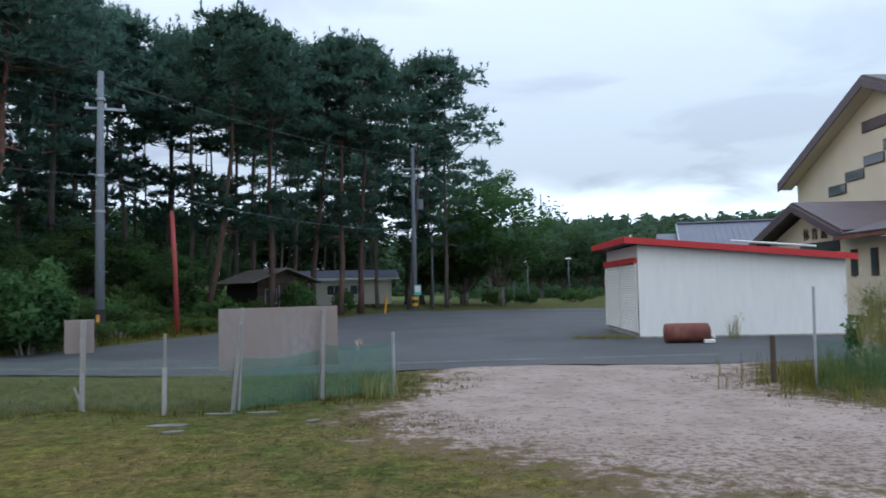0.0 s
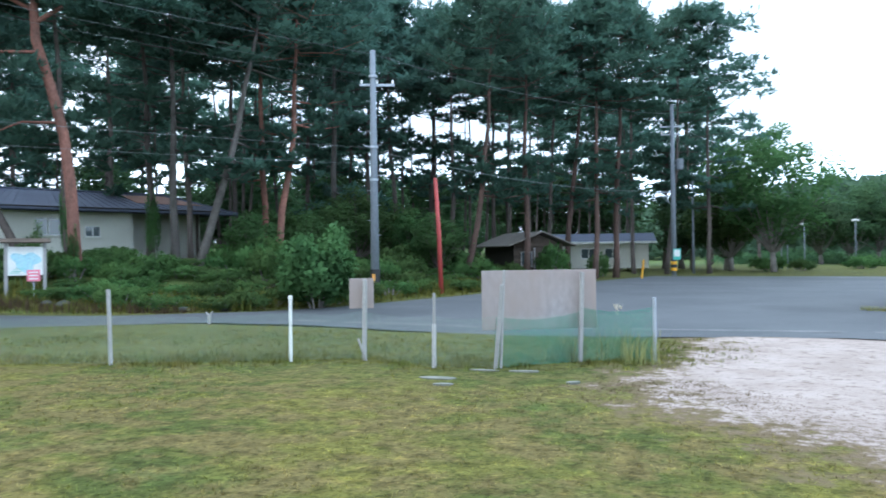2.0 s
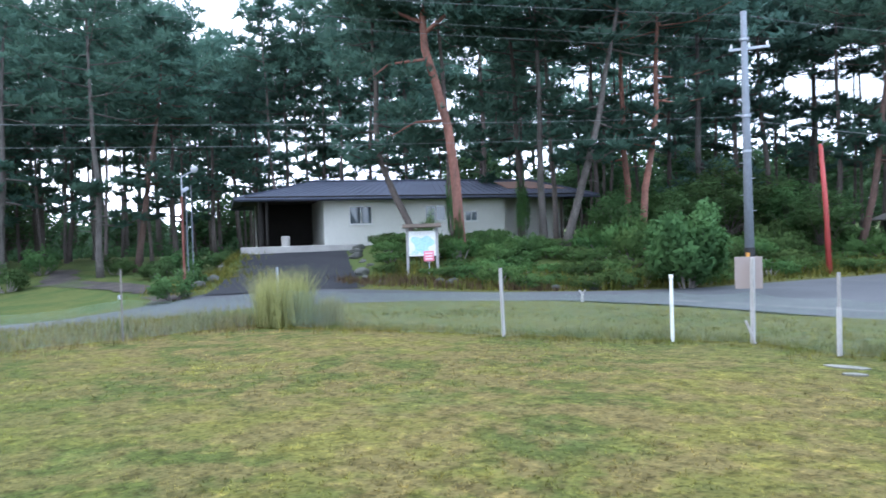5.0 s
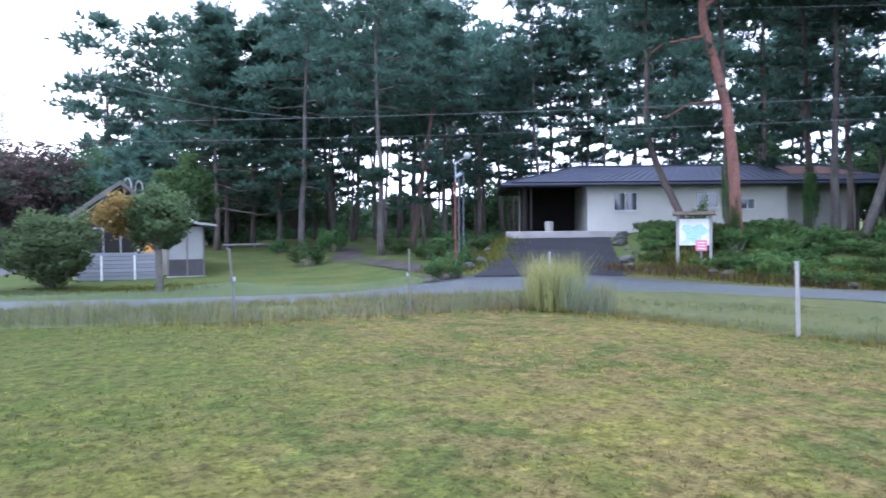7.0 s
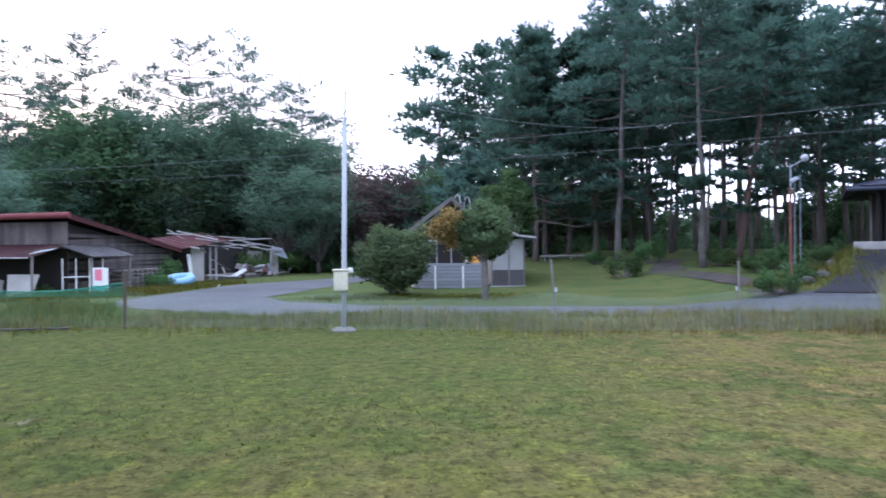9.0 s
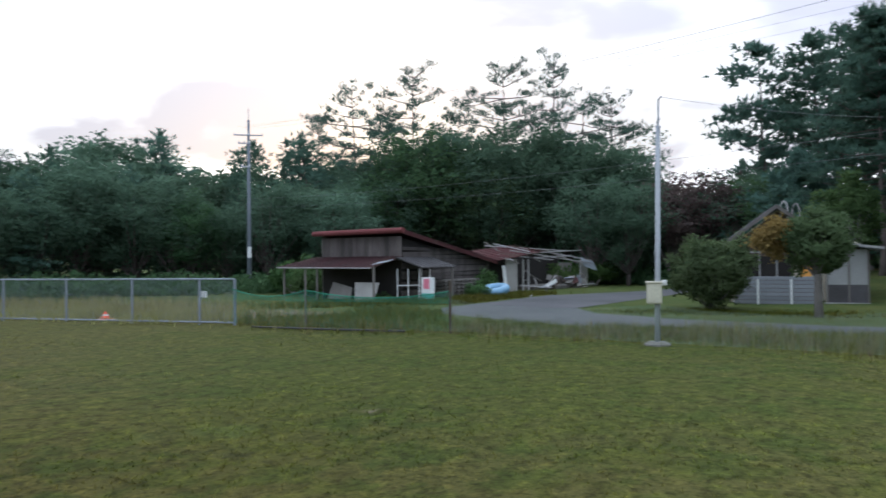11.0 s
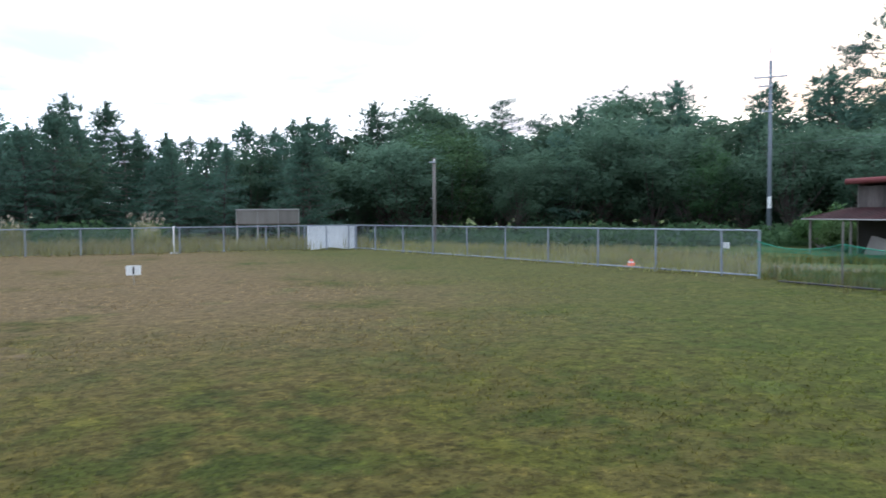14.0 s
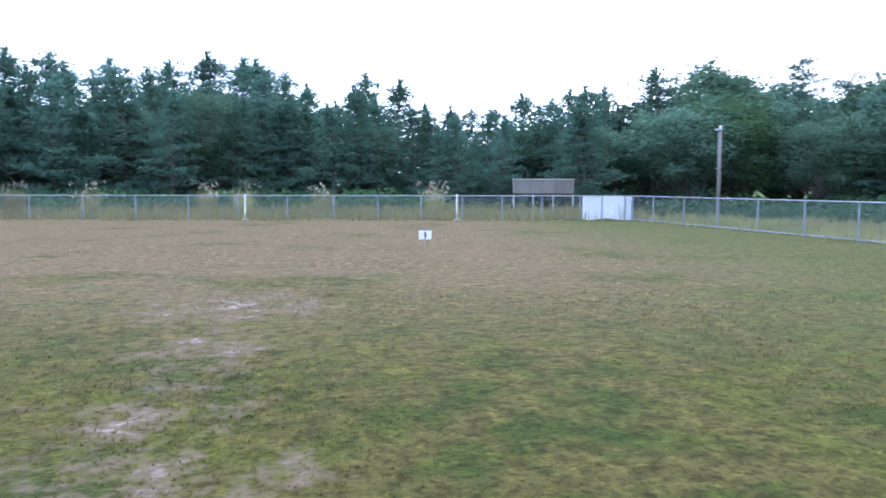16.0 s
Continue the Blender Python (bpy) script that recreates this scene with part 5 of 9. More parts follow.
def chalet():
    c = thing("chalet", (-36.2, 0.8, -0.5), "small pale chalet with grey gabled roof and board screen", "house", turn=88)
    # x to the north, y back to the west
    W0, W1, D, H, R, back = -3.0, 2.2, 5.0, 2.6, -1.0, -0.8      # R: the ridge; its far end lies further south
    wall = Build().slab([(W0, 0, 0), (W1, 0, 0), (W1, 0, H), (R, 0, H + 1.55), (W0, 0, H)], 0.14)
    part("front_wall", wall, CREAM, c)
    part("side_wall", Build().box((W0 + 0.07, D / 2, H / 2), (0.14, D, H)), WHITEWALL, c)
    part("side_wall", Build().box((W1 - 0.07, D / 2, H / 2), (0.14, D, H)), WHITEWALL, c)
    for sgn, xe in ((-1, W0 - 0.45), (1, W1 + 0.4)):
        ze = H + 1.75 - abs(xe - R) * 0.76
        ribbed_roof(c, "roof", (xe, -0.7, ze), (xe + back, D + 0.3, ze), (R + back, D + 0.3, H + 1.75), (R, -0.7, H + 1.75), 0.1 * sgn, CHALETROOF, 0.5)
        part("verge", Build().slab([(xe, -0.72, ze - 0.16), (R, -0.72, H + 1.59), (R, -0.72, H + 1.79), (xe, -0.72, ze + 0.04)], 0.05), GREYBOARD, c, "pale verge board")
    for x, z in ((-0.72, 3.98), (-0.25, 3.86)):              # two small arched hoods on the roof
        arch = [(x + 0.15 * math.cos(a), -0.3, z + 0.12 + 0.42 * math.sin(a)) for a in np.linspace(0, math.pi, 9)]
        part("dormer", Build().tube([(x + 0.15, -0.3, z - 0.35)] + arch + [(x - 0.15, -0.3, z - 0.35)], 0.035, 6), WEATHERED, c, "arched pale dormer hood")
    # flat near-black panel painted as the shade of a recess
    part("entrance", Build().box((-1.35, -0.02, 1.2), (1.9, 0.06, 1.9)), DARK, c, "near-black panel as shade of the open entrance")
    for px in (-1.75, -1.05):
        part("entrance_post", Build().box((px, -0.08, 1.2), (0.07, 0.07, 2.2), None, 0.004), WEATHERED, c)
    part("gable_cladding", Build().slab([(W0 + 0.02, -0.03, H - 0.5), (W1 - 0.02, -0.03, H - 0.5), (W1 - 0.02, -0.03, H - 0.06), (R, -0.03, H + 1.48), (W0 + 0.02, -0.03, H - 0.06)], 0.04), DARKWOOD, c, "dark boarded gable")
    part("dark_panel", Build().box((-1.2, -0.05, 2.35), (2.2, 0.05, 0.5)), DARKWOOD, c)
    # porch on the north side
    ribbed_roof(c, "porch_roof", (W1 + 0.75, -1.7, 2.42), (W1 + 0.75, 3.6, 2.42), (W1 - 1.2, 3.6, 2.66), (W1 - 1.2, -1.7, 2.66), 0.08, ROOFGREY, 0.5)
    part("porch_fascia", Build().slab([(W1 - 1.2, -1.73, 2.60), (W1 + 0.752, -1.73, 2.36), (W1 + 0.752, -1.73, 2.44), (W1 - 1.2, -1.73, 2.68)], 0.04), WEATHERED, c, "pale fascia board")
    part("porch_wall", Build().box((W1 - 0.55, -1.2, 1.6), (1.5, 0.08, 1.5)), PORCHWALL, c)
    part("porch_base", Build().box((W1 - 0.55, -1.22, 0.45), (1.5, 0.06, 0.9)), DULLTIN, c, "dark boarded base")
    part("porch_inner_wall", Build().box((W1 + 0.1, 0.9, 1.3), (0.1, 3.0, 2.2)), PORCHWALL, c)
    part("porch_base_side", Build().box((W1 + 0.2, 0.2, 0.45), (0.06, 2.9, 0.9)), DARKWOOD, c)
    for px in (W1 - 1.3, W1 - 0.5, W1 + 0.2):
        part("porch_post", Build().box((px, -1.25, 1.2), (0.07, 0.07, 2.5)), GREYBOARD, c)
    part("deck_edge", Build().box((W1 - 0.55, -1.32, 0.1), (1.7, 0.1, 0.12)), WEATHERED, c)
    part("orange_panel", Build().box((0.12, -0.9, 1.15), (0.42, 0.05, 1.1), None, 0.01), ORANGE_LIT, c, "orange board by the entrance")
    part("porch_beam", Build().box((-0.9, -1.0, 2.3), (3.4, 0.07, 0.07)), WEATHERED, c)
    # screen of grey boards before the house
    for j in range(7):
        part("screen_board", Build().box((-1.05, -1.5, 0.15 + j * 0.17), (3.3, 0.03, 0.148), None, 0.006), SCREENBOARD, c)
    part("screen_back", Build().box((-1.05, -1.46, 0.62), (3.2, 0.02, 1.1)), GREYBOARD, c)
    for x in (-1.75, -0.45):
        part("screen_post", Build().box((x, -1.54, 0.58), (0.08, 0.06, 1.1), None, 0.005), WHITE, c)


chalet()


def old_barn():
    u = Vector((0.16, 0.987, 0)); L = 5.6
    b = thing("old_barn", (-35.37, -23.65, -0.5), "derelict timber barn with rusty red tin roofs", "barn", turn=math.degrees(math.atan2(u.y, u.x)))
    # x along the front (to the right), y back, front faces the field
    D, zf, zb = 9.0, 3.6, 2.05
    n = 20
    for k in range(n):
        x = L * (k + 0.5) / n
        part("front_board", Build().box((x, 0, 2.75), (L / n - 0.008, 0.03, 1.25), None, 0.004), BARNBOARD, b)
    # shade under the lean-to, painted as a near-black sheet
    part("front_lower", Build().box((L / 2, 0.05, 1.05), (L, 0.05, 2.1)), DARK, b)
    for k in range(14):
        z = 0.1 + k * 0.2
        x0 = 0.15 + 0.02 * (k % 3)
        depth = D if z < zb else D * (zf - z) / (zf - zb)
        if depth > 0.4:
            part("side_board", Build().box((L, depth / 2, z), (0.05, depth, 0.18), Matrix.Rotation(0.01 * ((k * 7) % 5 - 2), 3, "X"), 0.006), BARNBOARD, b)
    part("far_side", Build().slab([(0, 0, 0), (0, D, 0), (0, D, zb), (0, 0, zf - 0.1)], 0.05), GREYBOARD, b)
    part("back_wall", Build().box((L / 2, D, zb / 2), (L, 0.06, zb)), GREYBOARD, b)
    # near-black lining stands in for the unlit inside
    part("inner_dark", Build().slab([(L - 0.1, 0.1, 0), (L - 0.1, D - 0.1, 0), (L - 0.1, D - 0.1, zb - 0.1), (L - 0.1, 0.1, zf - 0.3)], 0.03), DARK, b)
    ribbed_roof(b, "main_roof", (-0.3, D + 0.5, zb - 0.05), (L + 0.35, D + 0.5, zb - 0.05), (L + 0.35, -0.35, zf + 0.1), (-0.3, -0.35, zf + 0.1), -0.08, PORCHTIN, 0.5)
    part("roof_edge", Build().tube([(-0.35, -0.38, zf + 0.02), (L + 0.4, -0.38, zf + 0.06)], 0.15, 10), LITTIN, b, "rounded red roof edge")
    part("verge", Build().slab([(L + 0.36, -0.4, zf - 0.1), (L + 0.36, D + 0.5, zb - 0.25), (L + 0.36, D + 0.5, zb - 0.02), (L + 0.36, -0.4, zf + 0.12)], 0.05), RUSTROOF, b)
    # tin lean-to over the front
    ribbed_roof(b, "porch_roof", (-1.2, -2.3, 1.78), (L - 0.2, -2.3, 1.76), (L + 0.1, 0.0, 2.32), (-0.4, 0.0, 2.32), 0.05, PORCHTIN, 0.35)
    part("porch_gutter", Build().tube([(-1.25, -2.33, 1.76), (L - 0.2, -2.33, 1.72)], 0.035, 6), WEATHERED, b)
    part("bent_sheet", Build().slab([(L - 0.5, -1.9, 1.90), (L + 0.1, -1.3, 2.06), (L + 0.2, -1.0, 2.16), (L - 0.4, -1.5, 2.02)], 0.03), GALV, b, "bent grey tin sheet")
    ribbed_roof(b, "side_porch_roof", (L + 1.7, -0.6, 1.74), (L + 1.7, 2.6, 1.74), (L + 0.05, 2.6, 2.28), (L + 0.05, -0.6, 2.28), 0.05, DULLTIN, 0.4, "grey tin lean-to")
    for x, y in ((-0.9, -2.1), (1.6, -2.15), (L - 0.2, -2.1), (L + 1.55, -0.45), (L + 1.55, 2.45)):
        part("porch_post", Build().box((x, y, 0.9), (0.09, 0.09, 1.8), None, 0.006), GREYBOARD, b)
    # a glazed door frame under the side lean-to
    for k in range(4):
        part("door_frame", Build().box((L + 0.15 + 0.42 * k, -0.6 + 0.42 * k * 0.9, 0.85), (0.05, 0.05, 1.6), None, 0.004), WHITE, b, "flaking white door frame")
    part("door_rail", Build().tube([(L + 0.15, -0.6, 0.8), (L + 1.4, 0.55, 0.8)], 0.03, 5), WHITE, b)
    # tarpaulins and boards leaning at the front
    part("tarpaulin", Build().slab([(2.0, -1.8, 0.1), (3.7, -1.95, 0.15), (3.55, -1.6, 0.72), (2.15, -1.5, 1.0)], 0.04), GREYBOARD, b, "grey sheet leaning on the posts")
    part("leaning_panel", Build().slab([(4.0, -1.95, -0.05), (5.2, -1.95, -0.05), (5.35, -1.6, 0.98), (3.75, -1.6, 0.98)], 0.04), CONCRETE, b, "pale panel leaning on the posts")
    for k in range(9):                                     # stacked firewood beside the side wall
        for j in range(5):
            part("log", Build().tube([(L + 0.15 + 0.02 * j, 3.0 + k * 0.45, 0.12 + j * 0.2), (L + 0.75, 3.05 + k * 0.45, 0.12 + j * 0.2)], 0.09, 7), GREYBOARD, b)


old_barn()


def ruined_shed():
    s = thing("ruined_shed", (-45.7, -16.0, -0.5), "collapsed shed with broken red tin roof and bare rafters", "ruin", turn=-20)
    s.matrix_world = s.matrix_world @ Matrix.Diagonal((1.15, 1, 1, 1))
    # x to the left of the front seen from the field (east face at y = 0 turned)
    part("front_panel", Build().box((0.0, 0, 1.05), (1.0, 0.1, 2.1), None, 0.01), CONCRETE, s)
    part("leaning_board", Build().slab([(0.65, 0.3, 0), (0.9, 0.3, 0), (0.95, 0.1, 1.7), (0.7, 0.1, 1.7)], 0.05), WHITE, s, "white board leaning upright")
    # back and inner sheets are near-black: the open bay's shade put into colour
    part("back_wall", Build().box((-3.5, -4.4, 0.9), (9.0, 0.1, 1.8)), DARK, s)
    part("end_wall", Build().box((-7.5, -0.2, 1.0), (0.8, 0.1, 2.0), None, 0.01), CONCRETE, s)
    part("inner_wall", Build().box((-3.5, -2.4, 1.2), (7.6, 0.1, 2.3)), DARK, s, "inner sheet painted near-black as shade")
    part("end_wall", Build().box((-7.9, -3.0, 0.9), (0.1, 2.8, 1.8)), GREYBOARD, s)
    part("roof_sheet", Build().slab([(1.6, 0.5, 2.05), (-2.2, 0.5, 2.55), (-2.2, -2.2, 3.05), (1.6, -2.2, 2.65)], 0.04), RUSTROOF, s)
    for k in range(9):
        x = 1.4 - k * 0.48
        part("roof_rib", Build().tube([(x, 0.55, 2.09 + (1.4 - x) * 0.13), (x, -2.2, 2.69 + (1.4 - x) * 0.105)], 0.025, 5), RUSTROOF, s)
    R = np.random.default_rng(3)
    for k in range(9):
        x = 0.8 - k * 0.95
        part("rafter", Build().box((x, -0.9 + R.normal(0, 0.15), 2.35 + R.normal(0, 0.1) + (0.2 if k < 4 else -0.15)), (0.06, 3.4, 0.07), Matrix.Rotation(-0.2 + R.normal(0, 0.12), 3, "X") @ Matrix.Rotation(R.normal(0, 0.2), 3, "Z")), GREYBOARD if k % 2 else WEATHERED, s)
    for y, z in ((0.4, 2.2), (-0.6, 2.55), (-1.8, 2.85)):
        part("purlin", Build().box((-3.6, y, z), (8.2, 0.07, 0.07), Matrix.Rotation(R.normal(0, 0.04), 3, "Y")), WEATHERED, s)
    part("hanging_sheet", Build().slab([(-6.6, 0.2, 2.2), (-8.0, 0.2, 1.85), (-8.1, 0.5, 1.2), (-6.8, 0.4, 1.5)], 0.03), GALV, s, "grey tin sheet hanging down")
    for x in (-1.0, -1.5):
        part("post", Build().box((x, 0.05, 1.05), (0.09, 0.09, 2.1)), WEATHERED, s)
    part("ladder_rung", Build().box((-1.25, 0.05, 0.7), (0.5, 0.05, 0.05)).box((-1.25, 0.05, 1.3), (0.5, 0.05, 0.05)), WEATHERED, s)
    for k in range(26):                                    # fallen boards, sheets and rubble in the open bay
        x, y, z = -2.4 - R.random() * 4.8, 0.9 - R.random() * 2.4, 0.12 + R.random() * 0.75
        mt = (WEATHERED, GREYBOARD, GREYBOARD, DARKWOOD, DARKWOOD, GALV, RUSTROOF, CONCRETE)[int(R.integers(0, 8))]
        rot = Euler((R.normal(0, 0.7), R.normal(0, 0.7), R.uniform(0, 6))).to_matrix()
        part("debris", Build().box((x, y, z), (R.uniform(0.3, 1.1), R.uniform(0.15, 0.6), 0.04), rot, 0.004), mt, s)
    part("rubble", Build().box((-4.6, -0.9, 0.1), (5.0, 2.0, 0.4), None, 0.1), GREYBOARD, s)


ruined_shed()

# ---------------------------------------------------------------- poles, lamps and cables
def insulator(parent, x, y, z):
    part("insulator", Build().tube([(x, y, z), (x, y, z + 0.06), (x, y, z + 0.12), (x, y, z + 0.16)], [0.03, 0.05, 0.035, 0.015], 8), WHITE, parent)


def crossarm(parent, z, wide, turn, off=0.0, mat=None, pins=3):
    m = Matrix.Rotation(turn, 3, "Z")
    c = m @ Vector((off, 0.12, z))
    arm = part("crossarm", Build().box(c, (wide, 0.09, 0.09), m, 0.008), mat or GALV, parent)
    for k in range(pins):
        p = m @ Vector((off - wide / 2 + 0.08 + (wide - 0.16) * k / max(1, pins - 1), 0.12, z + 0.045))
        insulator(arm, p.x, p.y, p.z)
    return arm


def utility_pole(at, tall, label, r0=0.17, r1=0.10, mat=None, lean=(0, 0)):
    x, y = at
    p = thing("utility_pole", (x, y, z_at(x, y)), label, "utility pole", "utility poles")
    part("shaft", Build().tube([(0, 0, -0.5), (lean[0] / 2, lean[1] / 2, tall / 2), (*lean, tall)], [r0, (r0 + r1) / 2, r1], 14), mat or POLE_CONCRETE, p, smooth=True)
    return p


a = utility_pole((-11.43, 25.05), 9.0, "grey concrete utility pole beside the car park")
crossarm(a, 7.75, 1.3, radians(24), 0.15)
for z in (8.0, 5.4, 4.2):
    part("band", Build().tube([(0, 0, z), (0, 0, z + 0.08)], 0.16, 12), GALV, a)
part("bracket", Build().tube([(0, 0, 5.45), (-0.35, -0.1, 5.5)], 0.02, 6), GALV, a)
for k in range(10):
    z = 2.2 + k * 0.55
    part("step_bolt", Build().tube([(0.13 * (-1) ** k, 0, z), (0.27 * (-1) ** k, 0, z)], 0.012, 5), GALV, a)
part("guard_band", Build().tube([(0, 0, 0.25), (0, 0, 0.95)], 0.185, 14), BLACK, a, "dark ribbed guard band")
part("number_plate_bar", Build().box((0.02, -0.175, 0.62), (0.12, 0.02, 0.32), None, 0.003), ORANGE_LIT, a, "orange marker strip")

b = utility_pole((-1.85, 49.4), 10.9, "grey utility pole with transformer and marker band", 0.18, 0.11)
crossarm(b, 9.5, 1.5, radians(10))
crossarm(b, 9.0, 1.2, radians(10), -0.1)
part("transformer", Build().tube([(0.42, -0.05, 6.7), (0.42, -0.05, 6.75), (0.42, -0.05, 7.35), (0.42, -0.05, 7.4)], [0.2, 0.25, 0.25, 0.2], 14), POLE_CONCRETE, b, "round grey transformer")
part("bracket", Build().tube([(0, 0, 7.0), (0.42, -0.05, 7.0)], 0.04, 6), GALV, b)
for z in (5.3, 5.05):
    part("side_arm", Build().box((-0.45, 0, z), (1.0, 0.07, 0.07), None, 0.006), GALV, b)
part("side_strut", Build().tube([(-0.85, 0, 5.25), (0, 0, 4.4)], 0.025, 6), GALV, b)
part("notice", Build().box((0.2, -0.2, 1.35), (0.45, 0.03, 0.7), None, 0.004), TEAL, b, "pale teal notice plate")
part("notice_face", Build().box((0.2, -0.222, 1.42), (0.36, 0.008, 0.42), None, 0.002), WHITE, b)
for k in range(3):
    part("hazard_band", Build().tube([(0, 0, 0.3 + 0.2 * k), (0, 0, 0.5 + 0.2 * k)], 0.195, 14), YELLOW if k % 2 == 0 else BLACK, b)

c = utility_pole((-0.72, 53.7), 6.6, "thin grey pole behind the car park", 0.10, 0.06)
d = utility_pole((-43.0, -35.1), 12.4, "tall utility pole beside the old barn", 0.18, 0.09)
crossarm(d, 11.3, 2.1, radians(-52))
crossarm(d, 10.7, 0.9, radians(-52), 0.3)
crossarm(d, 9.0, 0.7, radians(-52), 0.2, None, 2)
part("mast", Build().tube([(0, 0, 12.2), (0, 0, 13.3)], 0.025, 6), GALV, d)
part("guard", Build().tube([(0.1, 0.1, 2.4), (0.1, 0.1, 3.2)], 0.14, 8), WHITE, d)
e = utility_pole((-20.1, -40.6), 5.45, "plain weathered pole beyond the fence", 0.125, 0.10, GREYBOARD)
crossarm(e, 5.2, 0.4, radians(-25), 0.1, None, 1)
part("bracket", Build().box((0.18, 0, 3.0), (0.18, 0.05, 0.05)), GALV, e)
for x, y, h in ((5.9, 66.0, 3.4), (6.4, 66.5, 3.2), (13.5, 79.0, 4.2), (9.0, 78.0, 3.9), (16, 118, 16)):
    q = utility_pole((x, y), h, "thin far pole past the car park", 0.06 if h < 10 else 0.15, 0.04 if h < 10 else 0.1)
    if 3.8 < h < 10:
        part("lamp_head", Build().tube([(-0.3, 0, h), (-0.1, 0, h + 0.08), (0.1, 0, h + 0.08), (0.3, 0, h)], 0.09, 8), WHITE, q)


def red_lamp():
    p = thing("street_lamp", (-9.65, 27.3, 0), "red painted lamp post with small white lamp", "lamp post")
    part("shaft", Build().tube([(0, 0, -0.3), (-0.12, 0.1, 2.4), (-0.28, 0.2, 4.55)], [0.10, 0.085, 0.075], 12), REDPOLE, p, smooth=True)
    part("arm", Build().tube([(-0.28, 0.2, 4.45), (-0.1, 0.05, 4.62), (0.05, -0.05, 4.66)], 0.022, 6), GALV, p)
    part("lamp_head", Build().box((0.08, -0.08, 4.66), (0.34, 0.14, 0.09), Matrix.Rotation(-0.4, 3, "Y"), 0.03), WHITE, p)


red_lamp()


def garden_lamp():
    x, y = -25.95, 11.5
    p = thing("garden_lamp", (x, y, z_at(x, y)), "old lamp post, red below and pale above, with globe", "lamp post")
    part("lower_shaft", Build().tube([(0, 0, -0.2), (-0.03, 0, 3.5)], [0.05, 0.042], 10), RUST, p)
    part("upper_shaft", Build().tube([(-0.1, 0.06, 0.9), (-0.12, 0.06, 3.6), (-0.13, 0.06, 4.3)], [0.026, 0.026, 0.02], 8), GALV, p)
    part("arm", Build().tube([(-0.13, 0.06, 4.2), (0.05, 0.25, 4.35), (0.1, 0.42, 4.42)], 0.02, 6), GALV, p)
    g = [(0.1, 0.45, 4.36), (0.1, 0.45, 4.42), (0.1, 0.45, 4.5), (0.1, 0.45, 4.58), (0.1, 0.45, 4.62)]
    part("globe", Build().tube(g, [0.05, 0.11, 0.14, 0.1, 0.03], 12), MASTPAINT, p, smooth=True)
    part("side_box", Build().box((0.0, 0.12, 3.75), (0.1, 0.3, 0.12), Matrix.Rotation(0.5, 3, "X"), 0.02), GALV, p)
    for k in (0.55, 0.75):
        q = solo("steel_pipe", Build().tube([(0, 0, -0.2), (0, 0, 3.9)], 0.02, 8), POLE_CONCRETE, (x - 0.9, y + k, z_at(x - 0.9, y + k)), "slender pale pipe standing by the lamp", "pipe", "pipes by the lamp")


garden_lamp()


def meter_pole():
    p = thing("meter_pole", (-14.25, -2.22, 0), "white steel service pole with beige meter box", "service pole")
    part("shaft", Build().tube([(0, 0, 0.0), (-0.01, 0.02, 1.2), (-0.03, 0.06, 4.02)], [0.048, 0.048, 0.043], 14), MASTPAINT, p, smooth=True)
    part("mast", Build().tube([(-0.03, 0.06, 3.98), (0.0, 0.08, 4.5), (0.08, 0.14, 4.53)], 0.018, 8), GALV, p)
    for z in (3.95, 4.1):
        part("bracket", Build().tube([(-0.12, 0.02, z), (0.08, 0.12, z + 0.03)], 0.014, 6), GALV, p)
    x = part("meter_box", Build().box((0.02, -0.04, 0.95), (0.24, 0.27, 0.38), Matrix.Rotation(0.15, 3, "Z"), 0.015), BOX_BEIGE, p, "beige meter box")
    part("lid", Build().box((0.02, -0.04, 1.15), (0.28, 0.31, 0.03), Matrix.Rotation(0.15, 3, "Z"), 0.008), BOX_BEIGE, x)
    part("door_seam", Build().box((0.145, -0.02, 0.95), (0.006, 0.2, 0.3), Matrix.Rotation(0.15, 3, "Z"), 0.002), BOX_BEIGE, x)
    part("side_bracket", Build().box((-0.06, 0.13, 1.14), (0.08, 0.09, 0.1), None, 0.01), WHITE, p)
    part("footing", Build().tube([(0, 0, -0.1), (0, 0, 0.03), (0, 0, 0.07)], [0.26, 0.24, 0.16], 11), SLAB, p, "rough concrete footing")


meter_pole()


def cable(a, b, sag, r=0.012, n=24):
    a, b = Vector(a), Vector(b)
    pts = [a.lerp(b, k / n) - Vector((0, 0, sag * 4 * (k / n) * (1 - k / n))) for k in range(n + 1)]
    solo("overhead_cable", Build().tube(pts, r, 5, False), WIRE, (0, 0, 0), "thin dark overhead cable between poles", "cable", "overhead cables")


A_, B_, C_ = (-11.43, 25.05), (-1.85, 49.4), (-43.0, -35.6)
cable((*A_, 8.95), (*B_, 10.3), 0.5, 0.008)
cable((*A_, 8.95), (*C_, 11.4), 1.1, 0.007)
cable((*A_, 5.5), (*C_, 6.2), 0.9, 0.006)
cable((*A_, 4.9), (*C_, 5.6), 0.9, 0.005)
cable((*A_, 5.4), (*B_, 5.4), 0.5, 0.010)
cable((-14.2, -2.1, 4.53), (-21.7, 5.3, 4.93), 0.25, 0.0045)
for dx in (-0.6, 0.6):
    cable((A_[0] + dx, A_[1], 7.95), (C_[0] + dx, C_[1], 11.4), 1.0, 0.004)
cable((*B_, 9.6), (16, 118, 15.5), 1.5)


